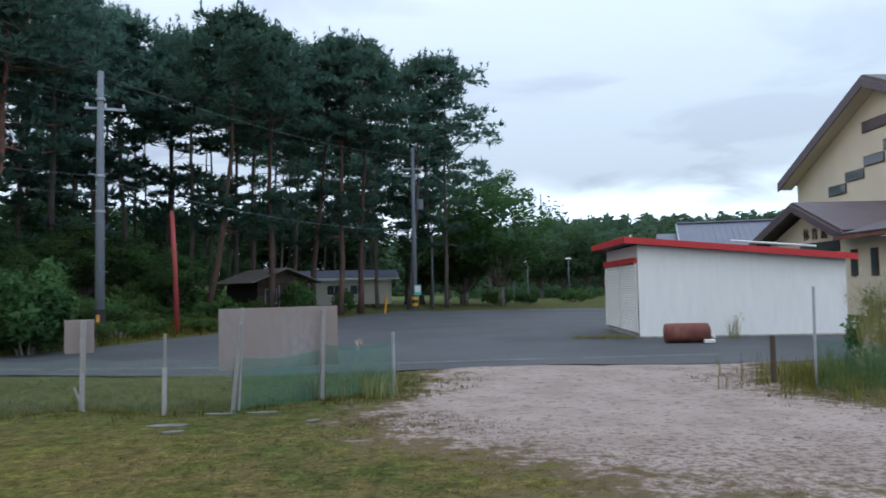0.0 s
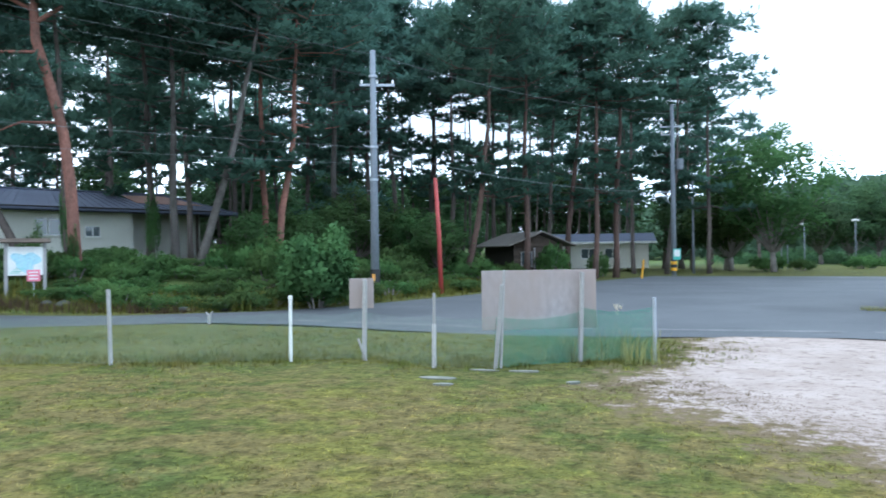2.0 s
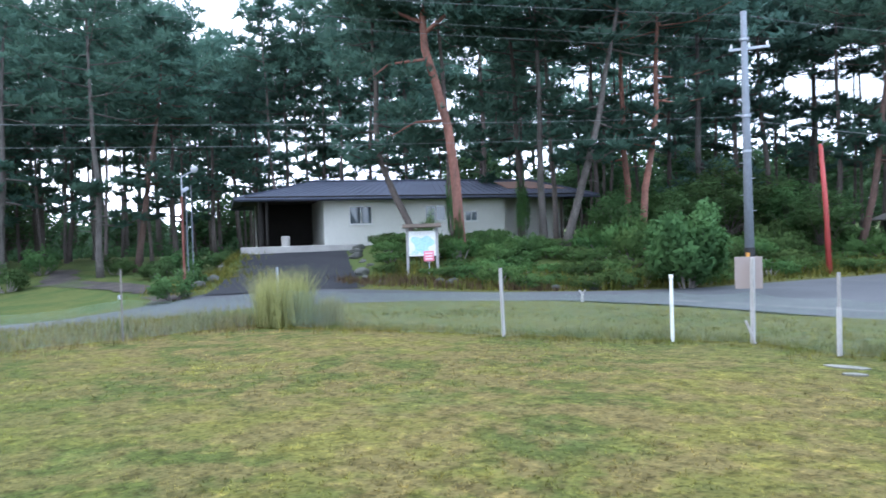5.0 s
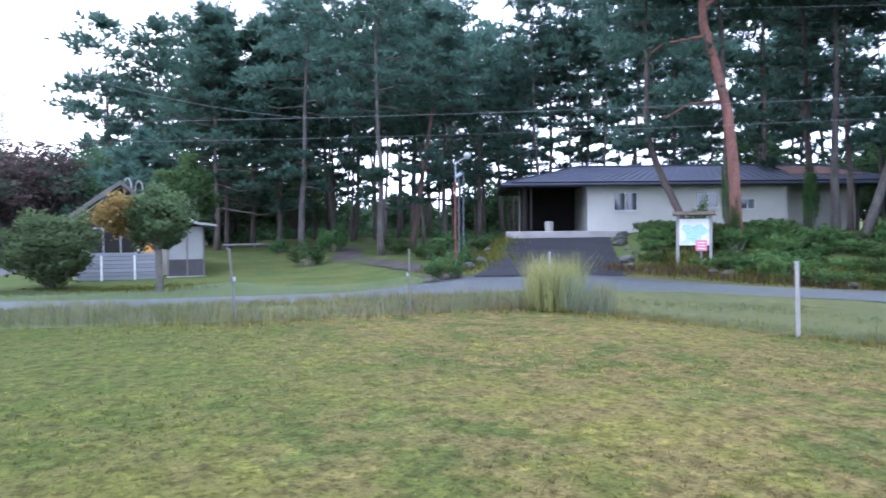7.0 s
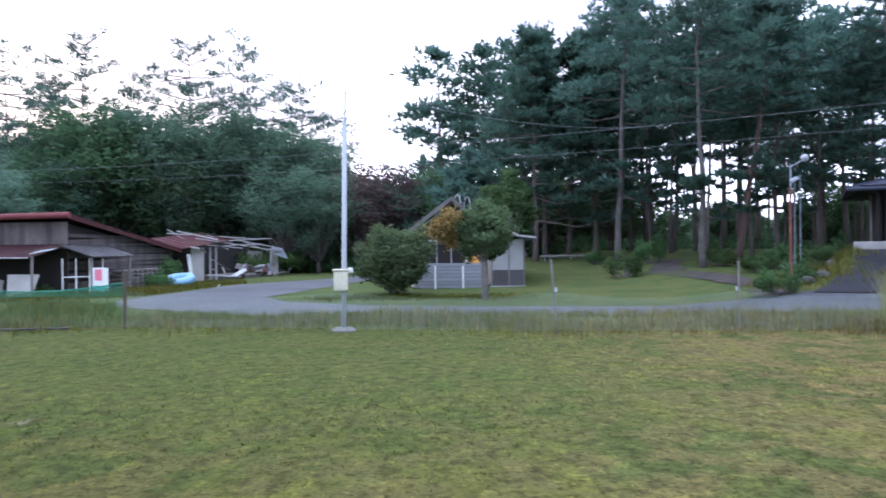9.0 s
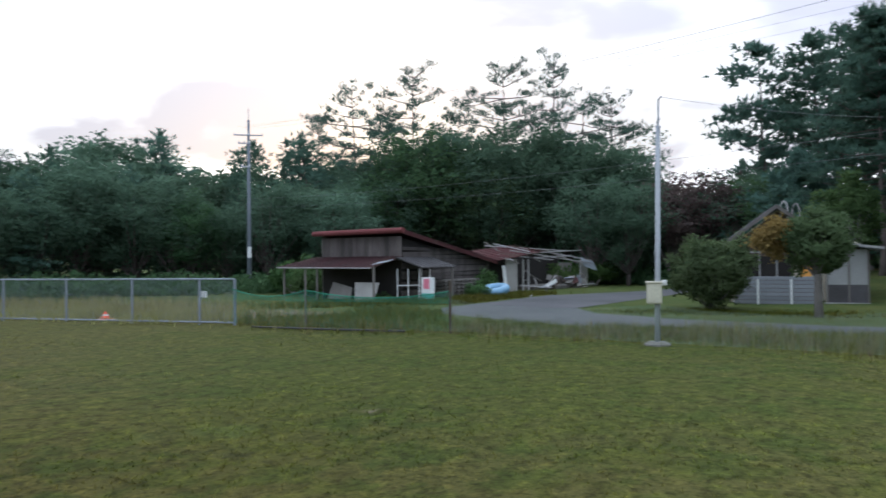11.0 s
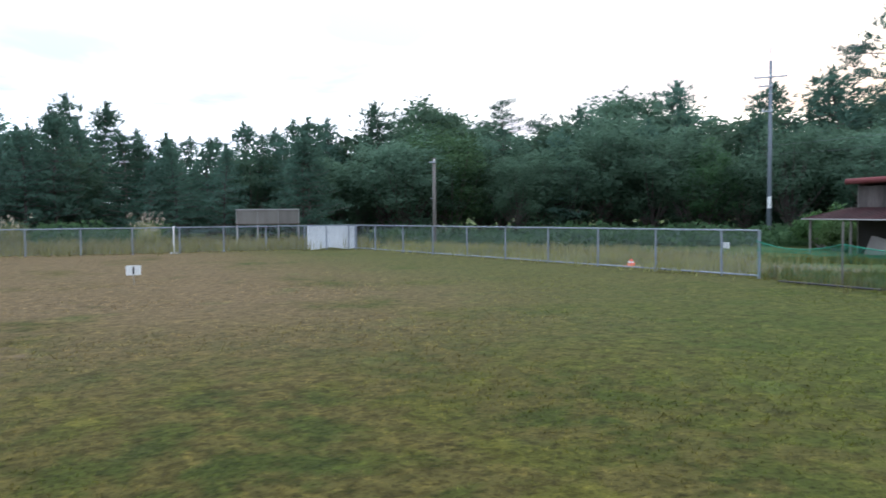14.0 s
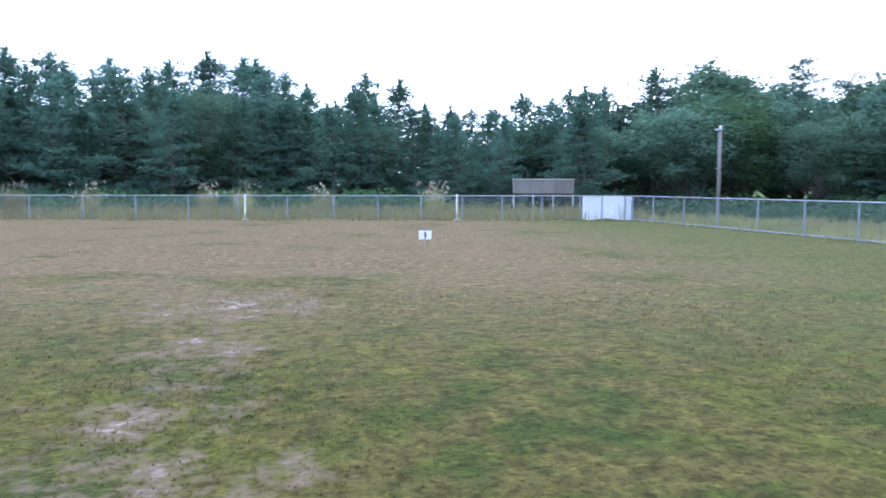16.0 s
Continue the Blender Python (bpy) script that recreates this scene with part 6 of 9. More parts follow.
# ---------------------------------------------------------------- signs and small things
def map_board():
    u = Vector((0.72, 0.83, 0)); turn = math.degrees(math.atan2(u.y, u.x))
    x, y = -20.05, 17.75
    z = z_at(x, y)
    m = thing("map_board", (x, y, z - 0.1), "white painted map board with timber posts and little roof", "notice board", turn=turn - 3)
    part("post", Build().box((-0.53, 0, 0.85), (0.1, 0.1, 2.1), None, 0.01), WEATHERED, m)
    part("post", Build().box((0.53, 0, 0.85), (0.1, 0.1, 2.1), None, 0.01), WEATHERED, m)
    part("panel", Build().box((0, -0.03, 1.22), (0.96, 0.04, 0.90), None, 0.006), WHITE, m, "white map panel")
    me = Build()
    for k in range(40):
        a0, a1 = 2 * math.pi * k / 40, 2 * math.pi * (k + 1) / 40
        f = lambda a: 0.30 + 0.07 * math.sin(3 * a) + 0.04 * math.cos(5 * a)
        me.add([(0.02, -0.056, 1.2), (0.02 + f(a0) * math.cos(a0) * 1.2, -0.056, 1.2 + f(a0) * math.sin(a0)), (0.02 + f(a1) * math.cos(a1) * 1.2, -0.056, 1.2 + f(a1) * math.sin(a1))], [(0, 1, 2)])
    part("map_print", me, MAPBLUE, m, "pale blue map print")
    for k in range(4):
        part("print_bar", Build().box((-0.3 + 0.05 * k, -0.058, 0.85 + 0.05 * k), (0.25, 0.004, 0.015)), TEAL, m)
    for s in (-1, 1):
        part("roof_board", Build().box((0, s * 0.13, 1.86), (1.4, 0.32, 0.03), Matrix.Rotation(-s * 0.4, 3, "X"), 0.005), DARKWOOD, m)
    q = thing("small_sign", (x + 0.45, y - 0.1, z - 0.05), "small pink sign on a thin stake", "sign", turn=turn - 3)
    part("stake", Build().tube([(0, 0, -0.1), (0, 0, 0.62)], 0.018, 6), GALV, q)
    part("plate", Build().box((0, -0.02, 0.72), (0.36, 0.02, 0.36), None, 0.006), PINK, q)
    for k in range(3):
        part("print_bar", Build().box((0, -0.034, 0.62 + 0.1 * k), (0.24, 0.004, 0.035)), WHITE, q)


map_board()


def number_sign():
    s = thing("hole_sign", (-1.53, -19.35, 0), "small white numbered sign on a thin stake in the grass", "sign", turn=176)
    part("stake", Build().tube([(0, 0.012, -0.15), (0, 0.012, 0.3)], 0.008, 6), WEATHERED, s)
    part("plate", Build().box((0, 0, 0.35), (0.33, 0.012, 0.23), None, 0.003), WHITE, s)
    t = part("numeral", text_mesh("1", 0.23, "numeral", BLACK, 0.002, 0.009), None, s, "black numeral one")
    t.matrix_local = pose(0, -0.009, 0.27, 90, 0, 0)


number_sign()


def campaign_sign():
    s = thing("sign_board", (-33.1, -15.95, -0.5), "white and pink printed sign board with teal foot", "sign", turn=70)
    part("panel", Build().box((0, 0, 0.72), (0.9, 0.03, 1.05), None, 0.006), WHITE, s)
    part("pink_print", Build().box((-0.1, -0.022, 0.92), (0.42, 0.006, 0.5), None, 0.002), PINK, s)
    part("teal_print", Build().box((0, -0.022, 0.33), (0.86, 0.006, 0.24), None, 0.002), TEAL, s)
    for x in (-0.38, 0.38):
        part("leg", Build().box((x, 0.03, 0.4), (0.05, 0.04, 1.1)), WEATHERED, s)


campaign_sign()


def basin():
    b = thing("plastic_basin", (-39.86, -14.98, -0.5), "pale blue plastic ring basin lying tilted", "basin")
    vs, fs = [], []
    n, m = 28, 12
    tilt = Matrix.Rotation(0.05, 3, "X") @ Matrix.Rotation(0.22, 3, "Y")
    for i in range(n):
        for j in range(m):
            a, t = 2 * math.pi * i / n, 2 * math.pi * j / m
            r = 0.62 + 0.26 * math.cos(t)
            vs.append(tilt @ Vector((r * math.cos(a), r * math.sin(a), 0.24 * math.sin(t))) + Vector((0, 0, 0.36)))
            fs.append((i * m + j, ((i + 1) % n) * m + j, ((i + 1) % n) * m + (j + 1) % m, i * m + (j + 1) % m))
    part("rim", Build().add(vs, fs), BLUE, b, smooth=True)
    part("floor", Build().tube([tilt @ Vector((0, 0, -0.1)) + Vector((0, 0, 0.36)), tilt @ Vector((0, 0, -0.14)) + Vector((0, 0, 0.36))], 0.5, 20), BLUE, b)
    solo("plank", Build().box((0, 0, 0.03), (1.7, 0.14, 0.05), Matrix.Rotation(0.25, 3, "Z"), 0.006), WEATHERED, (-40.1, -12.9, -0.5), "pale plank lying in the grass", "plank")
    bench = thing("broken_bench", (-43.4, -13.6, -0.5), "broken wooden bench beside the ruin", "bench", turn=100)
    part("seat", Build().box((0, 0, 0.42), (1.9, 0.35, 0.05), Matrix.Rotation(0.06, 3, "Y"), 0.006), WEATHERED, bench)
    part("back", Build().box((0.9, 0.1, 0.62), (0.7, 0.06, 0.2), Matrix.Rotation(-0.5, 3, "Y"), 0.006), WHITE, bench)
    for x in (-0.7, 0.6):
        part("leg", Build().box((x, 0, 0.2), (0.08, 0.3, 0.42)), GREYBOARD, bench)


basin()


def cone(x, y, h, label):
    c = thing("traffic_cone", (x, y, z_at(x, y)), label, "traffic cone")
    part("body", Build().tube([(0, 0, 0.02), (0, 0, h)], [0.14, 0.025], 14), ORANGE, c)
    part("base", Build().box((0, 0, 0.015), (0.34, 0.34, 0.03), None, 0.008), ORANGE, c)
    part("white_band", Build().tube([(0, 0, h * 0.5), (0, 0, h * 0.66)], [0.088, 0.07], 14), WHITE, c)


cone(-15.4, -17.6, 0.24, "small orange cone beyond the fence")
solo("fence_tag", Build().box((0, 0, 0), (0.02, 0.2, 0.16), None, 0.004), WHITE, (-15.04, -13.65, 0.78), "small white tag wired to the fence", "tag")


def shelter_board():
    x, y = -11.45, -47.0
    b = thing("bill_board", (x, y, z_at(x, y)), "long weathered board on posts before the wood", "notice board", turn=166)
    for k in range(3):
        part("panel", Build().box((-1.28 + 1.28 * k, 0, 1.62), (1.26, 0.05, 0.86), None, 0.006), GREYBOARD, b)
    part("cap_rail", Build().box((0, 0, 2.08), (4.0, 0.14, 0.07), None, 0.01), WEATHERED, b)
    part("base_rail", Build().box((0, 0.02, 1.15), (4.0, 0.1, 0.07), None, 0.01), DARKWOOD, b)
    for px in (-1.9, -0.64, 0.64, 1.9):
        part("post", Build().box((px, 0.06, 0.95), (0.1, 0.08, 2.2)), WEATHERED, b)


shelter_board()


def log_rail():
    r = thing("log_rail", (-50.8, 7.9, z_at(-50.8, 7.9)), "low log rail at the edge of the lawn", "rail", turn=110)
    part("rail", Build().tube([(-2.3, 0, 0.2), (2.3, 0, 0.2)], 0.08, 8), WEATHERED, r)
    for x in (-2.0, 0, 2.0):
        part("post", Build().tube([(x, 0, -0.4), (x, 0, 0.2)], 0.06, 8), WEATHERED, r)


log_rail()
yp = thing("marker_post", (-3.45, 44.1, 0), "short leaning yellow marker post at the asphalt's edge", "post")
part("shaft", Build().tube([(0, 0, -0.2), (0.14, 0, 1.05)], 0.06, 10), YELLOW, yp)
part("cap", Build().tube([(0.14, 0, 1.05), (0.145, 0, 1.09)], [0.062, 0.03], 10), YELLOW, yp)
gp = thing("gate_post", (5.45, 11.3, 0), "galvanised steel gate post beside the sandy way", "post")
part("shaft", Build().tube([(0, 0, -0.2), (0.02, 0.0, 1.48)], 0.019, 10), GALV, gp)
part("band", Build().tube([(0.01, 0, 0.72), (0.01, 0, 0.78)], 0.025, 10), GALV, gp)
part("cap", Build().tube([(0.02, 0, 1.48), (0.02, 0, 1.51)], [0.03, 0.015], 10), WHITE, gp)
wp = thing("wooden_stake", (5.15, 12.0, 0), "short dark wooden stake beside the sandy way", "stake")
part("shaft", Build().box((0, 0, 0.3), (0.07, 0.06, 0.85), None, 0.008), DARKWOOD, wp)
part("tip", Build().box((0, 0, 0.735), (0.05, 0.045, 0.02), None, 0.006), WEATHERED, wp)
sp = thing("road_stub", (-11.1, 15.0, 0), "short grey stub at the road's edge", "stub")
part("shaft", Build().tube([(0, 0, -0.1), (0.01, 0, 0.2)], 0.035, 8), WEATHERED, sp)
part("arm", Build().tube([(-0.08, 0, 0.27), (0.01, 0, 0.18), (0.1, 0, 0.28)], 0.02, 6), WEATHERED, sp)


def slab(x, y, w, d, turn, label="flat pale concrete slab in the grass"):
    s = Build()
    R = np.random.default_rng(int(abs(x * 100 + y * 10)))
    ring = [(w / 2 * math.cos(a) * R.uniform(0.85, 1.1), d / 2 * math.sin(a) * R.uniform(0.85, 1.1)) for a in np.linspace(0, 2 * math.pi, 9)[:-1]]
    s.slab([(px, py, 0.012) for px, py in ring], 0.07)
    solo("slab", s, SLAB, (x, y, z_at(x, y) + 0.012), label, "slab", "slabs along the fence", turn)


for x, y, w, d, t in ((-3.25, 9.25, 0.5, 0.2, 5), (-3.05, 8.85, 0.26, 0.12, 20), (-2.85, 10.0, 0.45, 0.12, 0), (-2.3, 10.05, 0.4, 0.12, 8), (-1.55, 9.4, 0.2, 0.1, 40)):
    slab(x, y, w, d, t)


def rock_parts(seed):
    r = np.random.default_rng(seed)
    bm = bmesh.new()
    bmesh.ops.create_icosphere(bm, subdivisions=2, radius=0.5)
    o = r.uniform(0, 50)
    for v in bm.verts:
        v.co *= 1 + 0.38 * noise.noise((v.co.x * 2.2 + o, v.co.y * 2.2, v.co.z * 2.2))
        v.co.z *= 0.72
    me = bpy.data.meshes.new("rock"); bm.to_mesh(me); bm.free()
    me.materials.append(ROCK)
    return me


ROCKS = [rock_parts(k) for k in range(4)]
RK = np.random.default_rng(12)
rock_spots = [(-20.9, 16.3), (-22.0, 16.9), (-23.2, 17.6), (-24.4, 18.4), (-25.7, 19.3), (-27.0, 20.1), (-28.2, 20.9), (-29.2, 21.9), (-19.8, 16.9), (-18.7, 17.2), (-17.6, 17.3), (-16.6, 17.4), (-15.4, 17.5), (-14.2, 17.9), (-13.3, 18.6),
              (-25.6, 12.0), (-26.9, 12.9), (-28.3, 13.8), (-29.7, 14.6), (-31.0, 15.4), (-32.2, 16.2), (-33.2, 15.8), (-31.4, 14.3), (-33.0, 17.4), (-34.2, 17.0)]
for x, y in rock_spots:
    s = RK.uniform(0.28, 0.6)
    o = new("rock", ROCKS[int(RK.integers(0, 4))])
    o.matrix_world = pose(x + RK.normal(0, 0.15), y + RK.normal(0, 0.15), z_at(x, y) + s * 0.12, 0, 0, RK.uniform(0, 360)) @ Matrix.Diagonal((s * 1.2, s, s, 1))
    tagged(o, "dark weathered garden rock edging the drive", "rock", "rocks along the drive")

# ---------------------------------------------------------------- plants
rng = np.random.default_rng(7)


def blades(centres, dirs, length, width, count, spread, r):
    """Slender leaves fanning out from each centre about its direction."""
    n = len(centres)
    c = np.repeat(centres, count, 0)
    d = np.repeat(dirs, count, 0) + r.normal(0, spread, (n * count, 3))
    d /= np.linalg.norm(d, axis=1, keepdims=True) + 1e-9
    s = np.cross(d, r.normal(0, 1, d.shape)); s /= np.linalg.norm(s, axis=1, keepdims=True) + 1e-9
    ln = length * r.uniform(0.7, 1.25, (n * count, 1))
    w = width * r.uniform(0.7, 1.3, (n * count, 1))
    tip = c + d * ln
    v = np.stack([c - s * w * 0.5, tip, c + s * w * 0.5 + d * ln * 0.25], 1).reshape(-1, 3)
    return v, np.arange(len(v)).reshape(-1, 3)


def leaves(centres, size, r, flat=0.5, tri=False):
    n = len(centres)
    a = r.normal(0, 1, (n, 3)); a[:, 2] *= flat; a /= np.linalg.norm(a, axis=1, keepdims=True)
    b = np.cross(a, r.normal(0, 1, (n, 3))); b /= np.linalg.norm(b, axis=1, keepdims=True)
    s = size * r.uniform(0.6, 1.3, (n, 1))
    if tri:
        v = np.stack([centres - a * s, centres + b * s * 0.75, centres + a * s], 1).reshape(-1, 3)
        return v, np.arange(len(v)).reshape(-1, 3)
    v = np.stack([centres - a * s, centres + b * s * 0.55, centres + a * s, centres - b * s * 0.55], 1).reshape(-1, 3)
    return v, np.arange(len(v)).reshape(-1, 4)


def rounded(points, hub, flat, up, r, jit=0.3):
    """The way leaves look out from a hub."""
    d = (points - hub) * flat
    d = d / (np.linalg.norm(d, axis=1, keepdims=True) + 1e-6) + (0, 0, up) + r.normal(0, jit, d.shape)
    return d / (np.linalg.norm(d, axis=1, keepdims=True) + 1e-9)


def pine_parts(seed, tall, crown, radius, spread, lean=(0, 0), dens=1.0, mat=None, bark=None, conic=0.0, bare=6, blade=(0.33, 0.11, 3)):
    """A pine: bent bole with limbs, and flat pads of needles on the limbs from the height 'crown' up."""
    r = np.random.default_rng(seed)
    n = 10
    wob = np.cumsum(r.normal(0, 0.11, (n, 2)), 0) * np.linspace(0, 1, n)[:, None]
    hs = np.linspace(0, 1, n)
    bole = [Vector((lean[0] * h + wob[i, 0] - lean[0] * 0.35 * h * h, lean[1] * h + wob[i, 1], tall * h - 0.25 * (i == 0))) for i, h in enumerate(hs)]
    wood = Build().tube(bole, [radius * (1.18 if i == 0 else 1) * (1 - 0.88 * h) for i, h in enumerate(hs)], 9)

    def on_bole(h):
        f = min(max(h, 0), 0.999) * (n - 1); k = int(f)
        return bole[k].lerp(bole[k + 1], f - k)

    cent, dirs = [], []
    h = crown / tall
    step = (0.06 if conic else 0.060) * (1 + 0.3 * r.random())
    ang = r.uniform(0, 6.28)
    for _ in range(bare):                                      # dead stubs under the crown
        hh = r.uniform(0.35, 1.0) * h
        a = r.uniform(0, 6.28); ln = r.uniform(0.4, 1.7)
        p = on_bole(hh); q = p + Vector((math.cos(a) * ln, math.sin(a) * ln, ln * r.uniform(-0.1, 0.35)))
        wood.tube([p, p.lerp(q, 0.6) + Vector((0, 0, 0.06)), q], [0.035, 0.025, 0.01], 4, False)
    while h < 0.985:
        rel = (h - crown / tall) / (1 - crown / tall)
        prof = (1 - rel) ** 0.8 * (0.65 + 0.35 * r.random()) if conic else (0.45 + 1.1 * rel if rel < 0.35 else 0.85 * (1 - (rel - 0.35) / 0.65) ** 0.7 + 0.12)
        for _ in range(int(r.integers(3, 6)) if conic == 1 else int(r.integers(2, 5))):
            ang += 2.4 + r.normal(0, 0.4)
            ln = spread * prof * r.uniform(0.6, 1.15)
            p = on_bole(h + r.normal(0, 0.012))
            rise = r.uniform(0.0, 0.35) + (0.25 if rel > 0.75 else 0)
            out = Vector((math.cos(ang), math.sin(ang), 0))
            mid = p + out * ln * 0.55 + Vector((0, 0, ln * (rise * 0.35)))
            end = p + out * ln + Vector((r.normal(0, 0.12), r.normal(0, 0.12), ln * rise))
            rb = radius * 0.28 * (1 - h) + 0.02
            wood.tube([p, mid, end], [rb, rb * 0.65, 0.012], 4, False)
            pads = max(3, int(ln * 2.6))
            for k in range(pads):
                f = 0.35 + 0.65 * (k + r.random() * 0.6) / pads
                base = (p.lerp(mid, f / 0.55) if f < 0.55 else mid.lerp(end, (f - 0.55) / 0.45))
                side = out.cross(Vector((0, 0, 1))) * r.normal(0, 0.33) * ln * (1.1 - f)
                c = base + side
                m = max(6, int(16 * dens * r.uniform(0.6, 1.3)))
                pr = 0.30 + 0.13 * spread * r.uniform(0.5, 1.0)
                q = r.normal(0, 1, (m, 3)) * (pr * 0.55, pr * 0.55, pr * 0.13) + (c.x, c.y, c.z + 0.1)
                cent.append(q)
                dd = q - (base.x, base.y, base.z - 0.35); dd /= np.linalg.norm(dd, axis=1, keepdims=True)
                dirs.append(dd)
        h += step * (0.75 if conic == 1 else 1.2 if conic else 1)
    top = on_bole(0.999)
    q = r.normal(0, 1, (30, 3)) * (0.18, 0.18, 0.35) + (top.x, top.y, top.z)
    cent.append(q); dirs.append(np.tile([[0, 0, 1.0]], (30, 1)))
    if conic == 1:                                             # leader and side shoots that stand up
        for k in range(5):
            e = top + Vector((r.normal(0, 0.6), r.normal(0, 0.6), -r.uniform(0.5, 2.0))) * (k > 0)
            m = 12 if k == 0 else 9
            q = np.stack([r.normal(0, 0.06, m), r.normal(0, 0.06, m), r.uniform(0, 0.55, m)], 1) + (e.x, e.y, e.z)
            cent.append(q); dirs.append(np.tile([[0, 0, 2.2]], (m, 1)))
    q = np.concatenate(cent)
    v, f = blades(q, np.concatenate(dirs), *blade, 0.55, r)
    axis = np.stack([np.interp(q[:, 2], [p.z for p in bole], [p[k] for p in bole]) for k in (0, 1)] + [q[:, 2] - 0.8], 1)
    look_out = np.repeat(rounded(q, axis, (1, 1, 1), 0.55, r), blade[2], 0)
    return wood.mesh("trunk", bark or BARK_DARK, True), raw_mesh("crown", v, f, mat or NEEDLE, facing=look_out)


def old_pine(seed, tall=14.0, crown=5.0, spread=4.2):
    """A tall open pine: few long level limbs, each a flat spray of fine needle tufts turned up at the tip."""
    r = np.random.default_rng(seed)
    bole = [Vector((0.25 * math.sin(h * 3 + seed) * h, 0.2 * math.cos(h * 4 + seed) * h, tall * h)) for h in np.linspace(0, 1, 9)]
    wood = Build().tube(bole, [0.17 * (1 - 0.85 * k / 8) for k in range(9)], 7)
    cent, dirs = [], []
    z, ang = crown, r.uniform(0, 6)
    while z < tall - 0.2:
        rel = (z - crown) / (tall - crown)
        f = z / tall * 8; k = min(int(f), 7)
        p = bole[k].lerp(bole[k + 1], f - k)
        for _ in range(3 if rel < 0.85 else 4):
            ang += 2.1 + r.normal(0, 0.5)
            ln = spread * (0.55 + 0.6 * math.sin(min(1, rel * 1.25) * 2.6)) * r.uniform(0.45, 1.1) * (1 if rel < 0.8 else 0.6)
            out = Vector((math.cos(ang), math.sin(ang), 0)); side = Vector((-out.y, out.x, 0))
            rise = r.uniform(-0.05, 0.28) + 0.35 * (rel > 0.8)
            tip = p + out * ln + Vector((0, 0, ln * rise))
            wood.tube([p, p.lerp(tip, 0.6) - Vector((0, 0, 0.1)), tip], [0.045, 0.03, 0.01], 4, False)
            for _ in range(max(3, int(ln * 3.0))):
                u = r.uniform(0.3, 1.05); w = r.normal(0, 0.20) * ln * (1.15 - u * 0.7)
                c = p.lerp(tip, u) + side * w + Vector((0, 0, 0.1 + r.normal(0, 0.06)))
                m = 9
                q = r.normal(0, 1, (m, 3)) * (0.22, 0.22, 0.09) + tuple(c)
                cent.append(q); dirs.append(np.tile([tuple(out * 0.7 + Vector((0, 0, 0.9)))], (m, 1)))
        z += r.uniform(0.55, 0.95)
    q = np.concatenate(cent)
    v, f = blades(q, np.concatenate(dirs), 0.30, 0.055, 4, 0.6, r)
    hub = q * (0, 0, 1) - (0, 0, 1.0)
    return wood.mesh("trunk", BARK_DARK, True), raw_mesh("crown", v, f, NEEDLE, facing=np.repeat(rounded(q, hub, (1, 1, 1), 0.6, r), 4, 0))


def broad_parts(seed, tall, crown, radius, wide, leaf, count, mat, bark, clumps=46, round_=1.0, tri=True):
    """A broadleaf tree: bole, rising limbs, and uneven clumps of leaves."""
    r = np.random.default_rng(seed)
    wood = Build()
    fork = Vector((r.normal(0, 0.1), r.normal(0, 0.1), crown))
    wood.tube([(0, 0, -0.2), (fork.x * 0.5, fork.y * 0.5, crown * 0.5), fork], [radius * 1.2, radius, radius * 0.85], 8)
    cent, outw = [], []
    mid = (tall + crown * 0.8) / 2; half = (tall - crown * 0.8) / 2
    for i in range(clumps):
        d = r.normal(0, 1, 3); d /= np.linalg.norm(d)
        k = r.uniform(0.25, 0.95) ** 0.5
        lump = 0.8 + 0.35 * noise.noise((d[0] * 1.6 + seed, d[1] * 1.6, d[2] * 1.6))
        c = np.array([d[0] * wide * k * lump, d[1] * wide * k * lump, mid + d[2] * half * k * lump * round_])
        rad = wide * r.uniform(0.20, 0.36)
        m = int(count / clumps * r.uniform(0.7, 1.3))
        q = r.normal(0, 1, (m, 3)); q /= np.linalg.norm(q, axis=1, keepdims=True)
        cent.append(c + q * rad * r.uniform(0.3, 1.05, (m, 1)) * (1, 1, 0.75))
        outw.append(rounded(cent[-1], np.array([0, 0, mid * 0.8]), (1, 1, wide / half), 0.25, r, 0.25) + 0.7 * q)
        if i % 3 == 0:
            e = Vector(c); b = fork.lerp(e, 0.5) + Vector((0, 0, -0.08 * wide))
            wood.tube([fork - Vector((0, 0, crown * 0.12 * r.random())), b, e], [radius * 0.4, radius * 0.2, 0.01], 4, False)
    v, f = leaves(np.concatenate(cent), leaf, r, 0.5, tri)
    o = np.concatenate(outw); o /= np.linalg.norm(o, axis=1, keepdims=True) + 1e-9
    return wood.mesh("trunk", bark, True), raw_mesh("crown", v, f, mat, facing=o)


def plant(name, at, parts, label, category, group="", turn=0.0, scale=(1, 1, 1), names=("trunk", "crown")):
    ob = new(name)
    ob.matrix_world = pose(*at, 0, 0, turn) @ Matrix.Diagonal((*scale, 1))
    tagged(ob, label, category, group)
    for nm, me in zip(names, parts):
        part(nm, me, None, ob)
    return ob


def out_at(yaw, d):
    return -math.sin(radians(yaw)) * d, math.cos(radians(yaw)) * d


